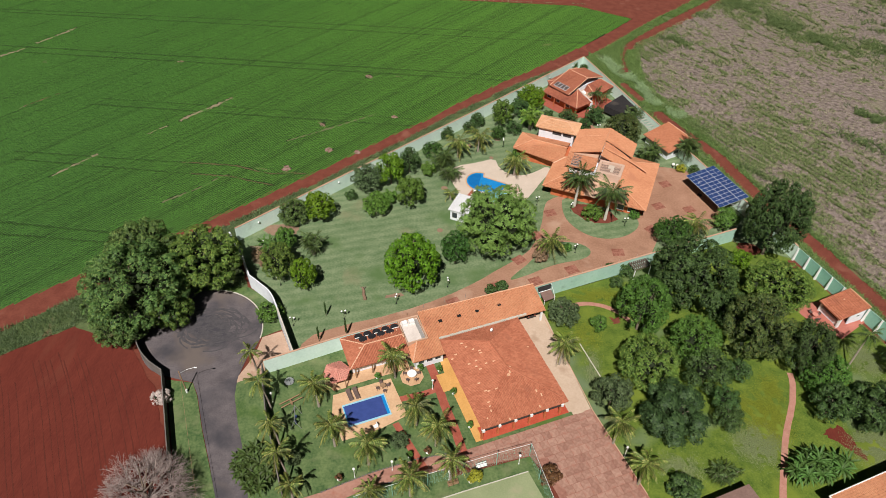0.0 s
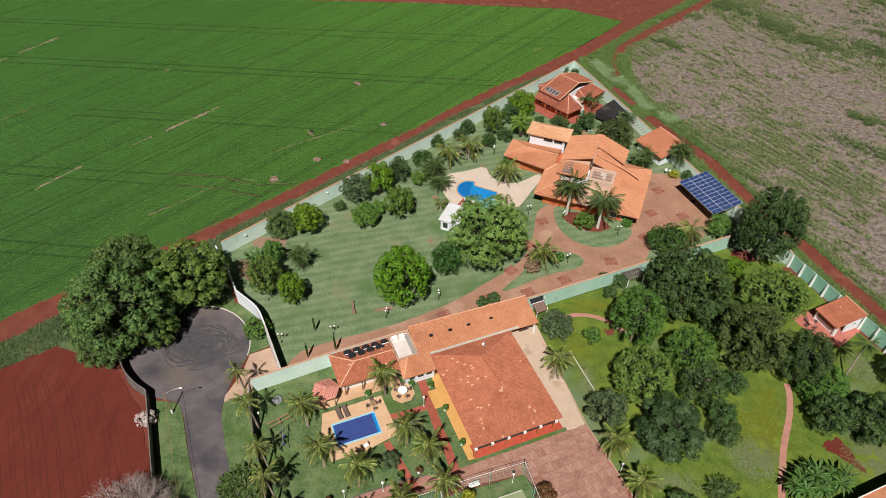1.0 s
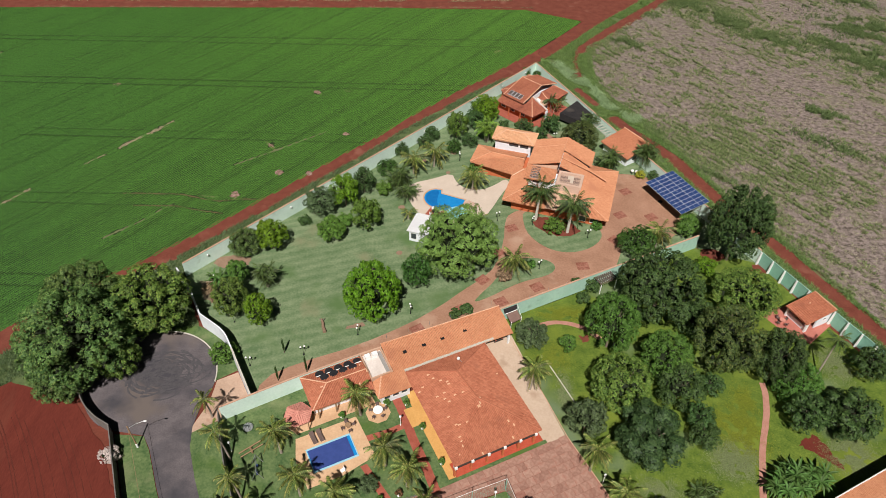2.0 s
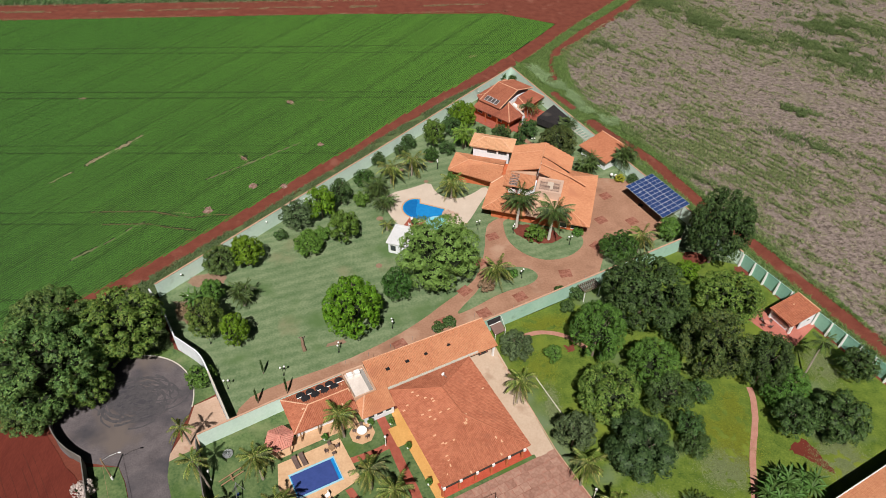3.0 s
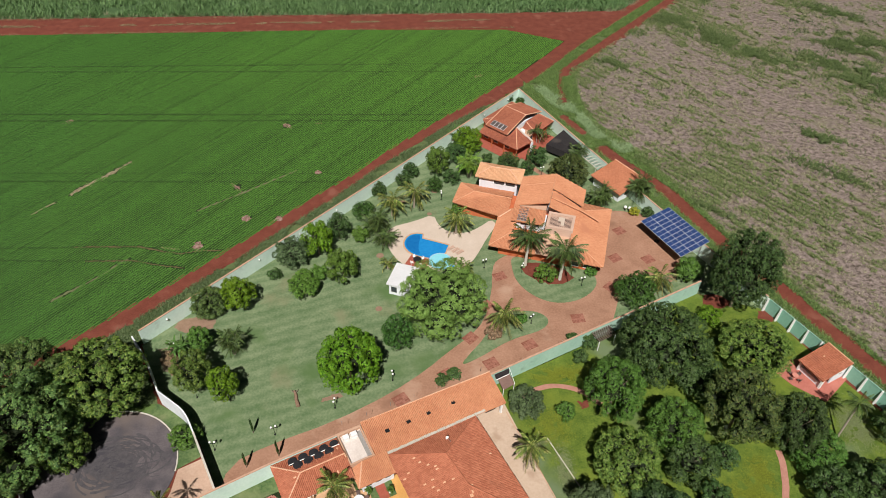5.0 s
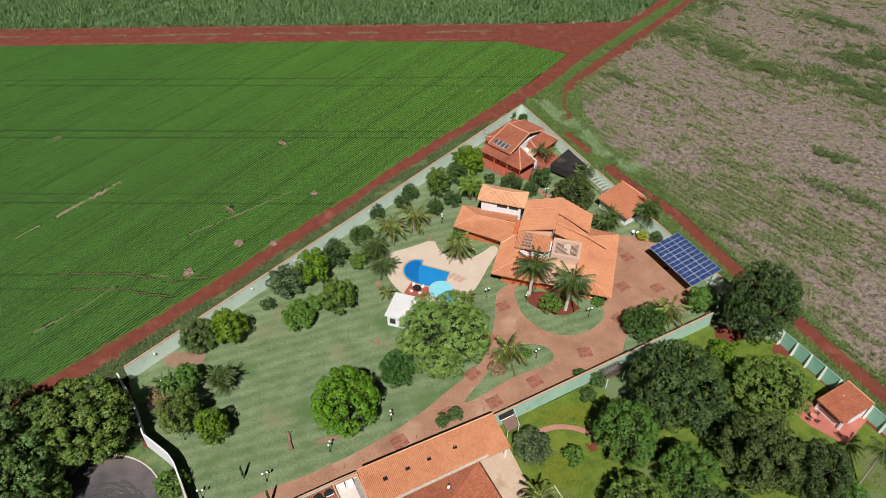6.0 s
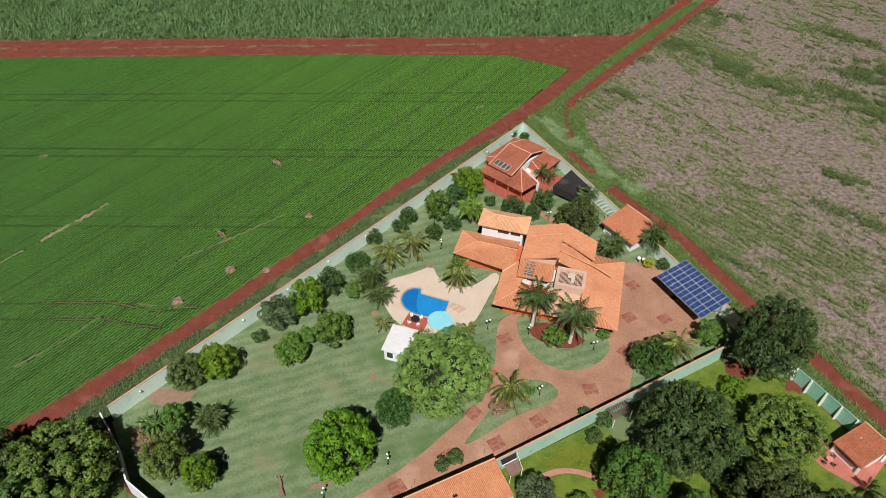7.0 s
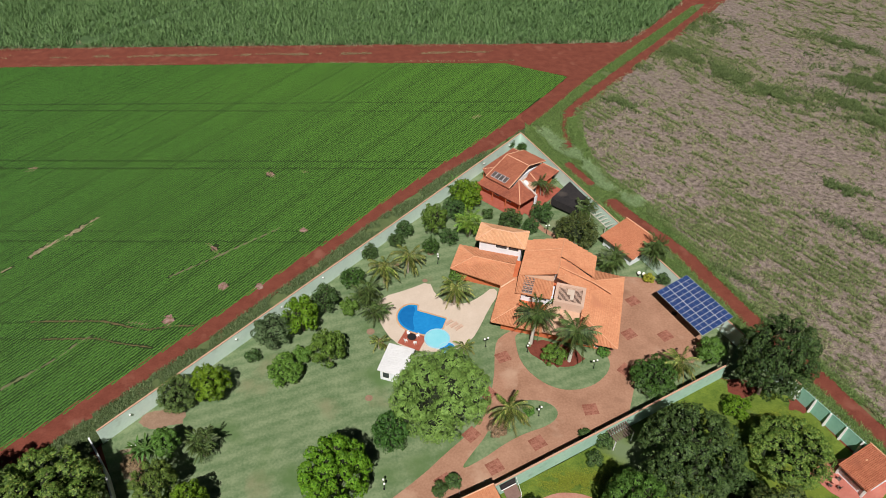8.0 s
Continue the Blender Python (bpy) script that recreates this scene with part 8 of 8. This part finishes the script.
# rows of the green crop: uneven leafy ridges, cut where wheels crossed them and thin along the drill lines
ang, gap, step = radians(50.5), 0.53, 0.3
dx, dy = math.cos(ang), math.sin(ang)
uu, vv = np.meshgrid(np.arange(-30, 250, step), np.arange(-30, 260, gap))
shape = uu.shape
px = (-130 + uu * dx + (vv - 110) * dy).ravel()
py = (110 + uu * dy - (vv - 110) * dx).ravel()
keep = (px > -150) & (px < 60) & (py > 76) & (py < 218) & inside(px, py, SOY)
pinch = np.ones(len(px))
for (ax, ay), (bx, by), wide in (((-82.2, 172.4), (15.0, 168.0), 0.34), ((-81.1, 169.4), (14.8, 165.4), 0.34), ((-91.4, 196.4), (17.0, 194.2), 0.3), ((-90.4, 193.7), (16.7, 189.8), 0.3), ((-71.8, 145.2), (-7.0, 141.8), 0.3),
                                 ((-73, 148.2), (-20, 145.6), 0.2), ((-95.1, 125.3), (-62.9, 123.9), 0.24), ((-93.7, 122.4), (-61.5, 120.2), 0.24), ((-62.9, 123.9), (-46, 123.3), 0.24), ((-46, 123.3), (-38, 120.9), 0.24), ((-38, 120.9), (-30.5, 121.4), 0.24), ((-61.5, 120.2), (-46, 119.4), 0.22), ((-46, 119.4), (-36.5, 117.0), 0.22),
                                 ((-95.0, 102.4), (-54.0, 99.3), 0.3), ((-95.0, 98.8), (-56.0, 96.9), 0.3)):
    t = (px - ax) / (bx - ax)
    off_line = np.abs(py - ay - t * (by - ay))
    long = 0.02 if by < 130 else 0.25 if by < 150 else 0.5
    pinch[(off_line < wide * rng.uniform(0.6, 1.05, len(px))) & (t > -long) & (t < 1.0 + (0.02 if by < 130 else 0.6))] = 0.2
for (x, y), r in (((-27.1, 130.8), 1.1), ((-35.1, 123.1), 1.4), ((-20.7, 130.3), 0.9), ((-22.4, 164.9), 1.2), ((-30.4, 141.3), 1.2), ((-13.8, 145.6), 0.7)):
    keep &= np.hypot(px - x, py - y) > r * rng.uniform(0.3, 0.9, len(px))
for line, wide in STRIPS:
    near_line = far_from(px, py, line)
    at = np.flatnonzero(near_line < 3)
    ragged_by = np.clip(0.5 + 0.9 * patchy(px[at], py[at], 0.5, wide), 0.0, 1.1) * rng.uniform(0.6, 1.0, len(at))
    keep[at] &= near_line[at] > wide * ragged_by
lane_rows = np.zeros(shape[0])
at_row = 3
while at_row < shape[0]:
    lane_rows[at_row] = rng.choice((0.3, 0.55, 0.95))
    at_row += int(rng.choice((13, 15, 16, 19)))
lane = (lane_rows[:, None] * np.ones(shape)).ravel()
stretch = np.repeat(rng.random((shape[0], shape[1] // 12 + 1)), 12, axis=1)[:, :shape[1]].ravel()
n = len(px)
vigour = np.repeat(rng.choice((0.68, 0.9, 1.0, 1.08), shape[0]), shape[1])
thin = np.where(stretch < lane, 0.42, vigour) * pinch
h = rng.uniform(0.15, 0.26, n) * thin
wl, wr = rng.uniform(0.14, 0.25, n) * np.sqrt(thin), rng.uniform(0.14, 0.25, n) * np.sqrt(thin)
off = rng.normal(scale=0.035, size=n)
rowv = np.stack([np.stack([px + (off - wl) * dy, py - (off - wl) * dx, np.full(n, 0.02)], 1), np.stack([px + off * dy, py - off * dx, h], 1), np.stack([px + (off + wr) * dy, py - (off + wr) * dx, np.full(n, 0.02)], 1)], 1)
idx = np.arange(n).reshape(shape)
a, b = idx[:, :-1].ravel(), idx[:, 1:].ravel()
ok = keep[a] & keep[b]
a, b = a[ok], b[ok]
used = np.zeros(n, bool)
used[a] = used[b] = True
new_index = np.cumsum(used) - 1
a, b = new_index[a], new_index[b]
faces = np.concatenate([np.stack([3 * a, 3 * b, 3 * b + 1, 3 * a + 1], 1), np.stack([3 * a + 1, 3 * b + 1, 3 * b + 2, 3 * a + 2], 1)])
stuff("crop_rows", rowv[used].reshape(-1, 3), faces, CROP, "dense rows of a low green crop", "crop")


def blades(name, x, y, length, width, lean, material, label, category, z=0.0, flat=0.75):
    """Leaning grass blades, one per point: each a tapering tip from a narrow foot."""
    n = len(x)
    a = rng.uniform(0, 2 * math.pi, n)
    c, s2 = np.cos(a), np.sin(a)
    l = length * rng.uniform(0.6, 1.25, n)
    w2 = width * rng.uniform(0.7, 1.3, n)
    tip = l * lean * rng.uniform(0.5, 1.4, n)
    at = lambda f, g, side: np.stack([x + c * tip * f - s2 * w2 * side, y + s2 * tip * f + c * w2 * side, z + l * g], 1)
    verts = np.stack([at(0, 0.02, 0.5), at(0, 0.02, -0.5), at(1.0, flat, 0)], 1).reshape(-1, 3)
    faces = 3 * np.arange(n)[:, None] + np.array([0, 1, 2])
    return stuff(name, verts, faces, material, label, category)


def scatter(poly, count, x0, x1, y0, y1):
    x, y = rng.uniform(x0, x1, count), rng.uniform(y0, y1, count)
    k = inside(x, y, poly)
    return x[k], y[k]


x, y = scatter(CANE_F, 190000, -150, 125, 226.5, 300)
k = rng.random(len(x)) < np.clip(0.75 + 0.9 * patchy(x, y, 0.1, 21.0), 0.35, 1)
for (ax, ay), (bx, by), wide in (((-81.8, 228), (-20, 290), 1.0), ((-82.5, 224), (-81, 232), 2.2)):
    t = np.clip(((x - ax) * (bx - ax) + (y - ay) * (by - ay)) / ((bx - ax) ** 2 + (by - ay) ** 2), 0, 1)
    k &= np.hypot(x - ax - t * (bx - ax), y - ay - t * (by - ay)) > wide * rng.uniform(0.7, 1.2, len(x))
x, y = x[k], y[k]
blades("sugar_cane", x, y, 1.3, 0.34, 0.9, CANE, "tall dense sugar cane", "crop", flat=0.9)
x, y = scatter([(-150, 226.0), (-86, 226.0), (-82, 231), (-78, 226.2), (76, 226.2), (102, 254), (102, 256.5), (74, 228.2), (-150, 228.2)], 60000, -150, 105, 225, 258)
k = patchy(x, y, 0.3, 22.0) > -0.1
blades("dry_cane_leaves", x[k][:7000], y[k][:7000], 0.9, 0.12, 0.9, TUFT_DRY, "dry straw leaves at the edge of the cane", "crop")


def tufts(x, y, each, spread):
    """Several blades round every point."""
    n = len(x)
    return np.repeat(x, each) + rng.normal(scale=spread, size=n * each), np.repeat(y, each) + rng.normal(scale=spread, size=n * each)


# stubble: straw and regrowth in rows, thick in some stretches and bare in others
x, y = scatter(DRY, 470000, 50, 175, 60, 290)
d = x * math.sin(radians(-52)) - y * math.cos(radians(-52))
e = x * math.cos(radians(-52)) + y * math.sin(radians(-52))
row = np.abs((d / 1.4 + 0.35 * np.sin(e * 0.21 + d * 0.7)) % 1.0 - 0.5)
wide_p = patchy(e * 0.4, d, 0.05, 2.0)
p = 0.55 * wide_p + 0.85 * patchy(x, y, 0.022, 3.0) + 1.0 * patchy(e * 0.22, d * 0.5, 1.0, 6.0)
edge = np.clip(1 - far_from(x, y, VERGE_E[9:19]) / 10, 0, 1)
k = (row < 0.3) & (rng.random(len(x)) < np.clip(0.36 + 1.0 * p + 0.5 * edge, 0.05, 1))
x, y, p, edge = x[k], y[k], p[k], edge[k]
lush = rng.random(len(x)) < np.clip(0.16 + 1.0 * p + 0.45 * edge, 0.04, 0.9)
blades("field_weeds", *tufts(x[lush], y[lush], 6, 0.13), 0.75, 0.15, 0.7, TUFT_GREEN, "green regrowth in rows on the stubble", "weeds", flat=0.6)
blades("stubble_straw", *tufts(x[~lush], y[~lush], 4, 0.18), 0.6, 0.11, 1.0, TUFT_DRY, "dry straw in rows on the stubble", "weeds", flat=0.4)
TRACKS = (([(130.6, 273.4), (109.9, 251.5), (88.7, 229.3), (75.7, 215.8), (62.9, 202.9), (55.6, 195.0), (49.2, 187.4)], 1.9), ([(44.2, 165.6), (46.2, 161.0), (47.6, 158.2)], 1.1), ([(50.6, 151.3), (54.1, 144.6), (60.0, 135.5), (66.4, 117.4), (72.0, 105.2), (76.8, 93.2), (86, 72)], 1.7))
x, y = scatter(VERGE_E, 900000, 34, 105, 72, 254)
p = patchy(x, y, 0.16, 4.0)
k = p > -0.5
for line, wide in TRACKS:
    k &= far_from(x, y, line) > wide * rng.uniform(0.75, 1.2, len(x))
k &= (far_from(x, y, [(50.2, 189.4), (47.6, 185.4), (46.2, 180.5), (46.0, 172.0)]) > 0.8 * rng.uniform(0.0, 1.3, len(x))) & ~inside(x, y, ROAD)
x, y, p = x[k], y[k], p[k]
pale = far_from(x, y, [(41.5, 178.5), (43.5, 173.0), (48.6, 165.5), (50.4, 158.5), (55.6, 151.0)]) + 2.2 * p < 1.7
blades("verge_grass", x[~pale], y[~pale], 0.7, 0.11, 0.8, TUFT_VERGE, "tall rough grass along the wall", "grass", flat=0.6)
blades("pale_grass", x[pale], y[pale], 0.9, 0.1, 0.9, TUFT_PALE, "pale seeding grass standing along the track", "grass", flat=0.7)
x, y = scatter(VERGE_W, 800000, -74, 37, 69, 181)
p = patchy(x, y, 0.15, 7.0)
k = p > -0.2
blades("verge_grass", x[k], y[k], 0.6, 0.1, 0.8, TUFT_DULL, "rough grass between track and wall", "grass", flat=0.7)
x, y = scatter([(-120, 36), (-74, 74), (-61, 83.5), (-50, 93.5), (-43, 95.5), (-37, 93.6), (-35, 87.2), (-44, 85), (-49, 77.5), (-54, 76.4), (-60.5, 78), (-70, 70.2), (-118, 30)], 150000, -120, -34, 30, 98)
blades("rough_grass", x, y, 0.75, 0.11, 0.8, TUFT_DEEP, "tall dark grass between track and ploughed earth", "grass", flat=0.7)
x, y = rng.uniform(-150, 40, 12000), np.concatenate([rng.normal(221.4, 0.4, 8000), rng.normal(216.3, 0.25, 2000), rng.normal(226.0, 0.3, 2000)])
k = patchy(x * 0.5, y, 0.14, 9.0) > 0.0
blades("road_grass", x[k], y[k], 0.45, 0.12, 0.9, TUFT_STRAW_GREEN, "thin grass between the wheel lines of the dirt road", "grass", flat=0.6)
# taller weeds standing together in the stubble
xs, ys = [], []
for cx, cy, long, wide, count in ((72, 214.5, 5, 1.6, 1300), (88, 221, 7, 3.2, 4200), (99.5, 238.5, 7, 3, 2600), (109, 241, 6, 3, 2600), (99, 204, 8, 2.2, 3000), (106, 193, 8, 2.0, 3000), (142, 224, 8, 3, 3400), (135, 200, 10, 3.4, 5600), (128, 188, 10, 3.6, 7600), (128, 177, 9, 3.2, 5200), (142, 202, 9, 3.4, 5200), (94, 213, 12, 2.4, 3400), (103, 201, 12, 2.4, 3400), (99, 140, 9, 1.6, 1500), (103, 154, 5, 1.4, 1600), (129, 218, 3, 1.2, 500), (63, 193, 5, 1.6, 1500), (56, 148.6, 6, 1.0, 900), (64.4, 131.5, 9, 0.8, 1100)):
    e, d = rng.normal(scale=long / 1.5, size=count), rng.normal(scale=wide / 1.3, size=count)
    xs.append(cx + e * math.cos(radians(-42)) - d * math.sin(radians(-42)))
    ys.append(cy + e * math.sin(radians(-42)) + d * math.cos(radians(-42)))
x, y = np.concatenate(xs), np.concatenate(ys)
k = (patchy(x, y, 0.22, 12.0) > -0.1) & inside(x, y, DRY) & (rng.random(len(x)) < 0.62)
blades("weed_clumps", *tufts(x[k], y[k], 2, 0.2), 0.9, 0.18, 0.8, TUFT_DARK, "dark green weeds in clumps on the stubble", "weeds", flat=0.7)
# worn pale and yellowing places in the lower lawn
for name, tint, label, places in (("pale_lawn_grass", TUFT_WORN, "pale worn grass on the lower lawn", ((48.0, 60.1, 1.7, 1.5, 5200), (65.0, 60.6, 1.8, 1.6, 3800), (70.3, 76.8, 1.3, 1.8, 2600), (25.2, 72.6, 0.6, 1.8, 1400), (35.6, 55.6, 1.6, 1.1, 1500))),
                                  ("yellow_lawn_grass", TUFT_YELLOW, "yellowing short grass on the lower lawn", ((50.6, 64.6, 1.7, 2.4, 5200), (46.2, 66.4, 1.6, 1.4, 1600), (28.0, 88.8, 2.6, 0.9, 3000), (62.0, 96.0, 2.0, 1.3, 1600), (24.6, 79.5, 1.6, 2.0, 1500), (53.0, 70.5, 1.0, 1.4, 1200)))):
    x = np.concatenate([rng.normal(cx, rx, 3 * count) for cx, cy, rx, ry, count in places])
    y = np.concatenate([rng.normal(cy, ry, 3 * count) for cx, cy, rx, ry, count in places])
    k = patchy(x, y, 0.7, 31.0) > -0.25
    blades(name, x[k], y[k], 0.14, 0.1, 1.0, tint, label, "grass", z=0.03, flat=0.3)
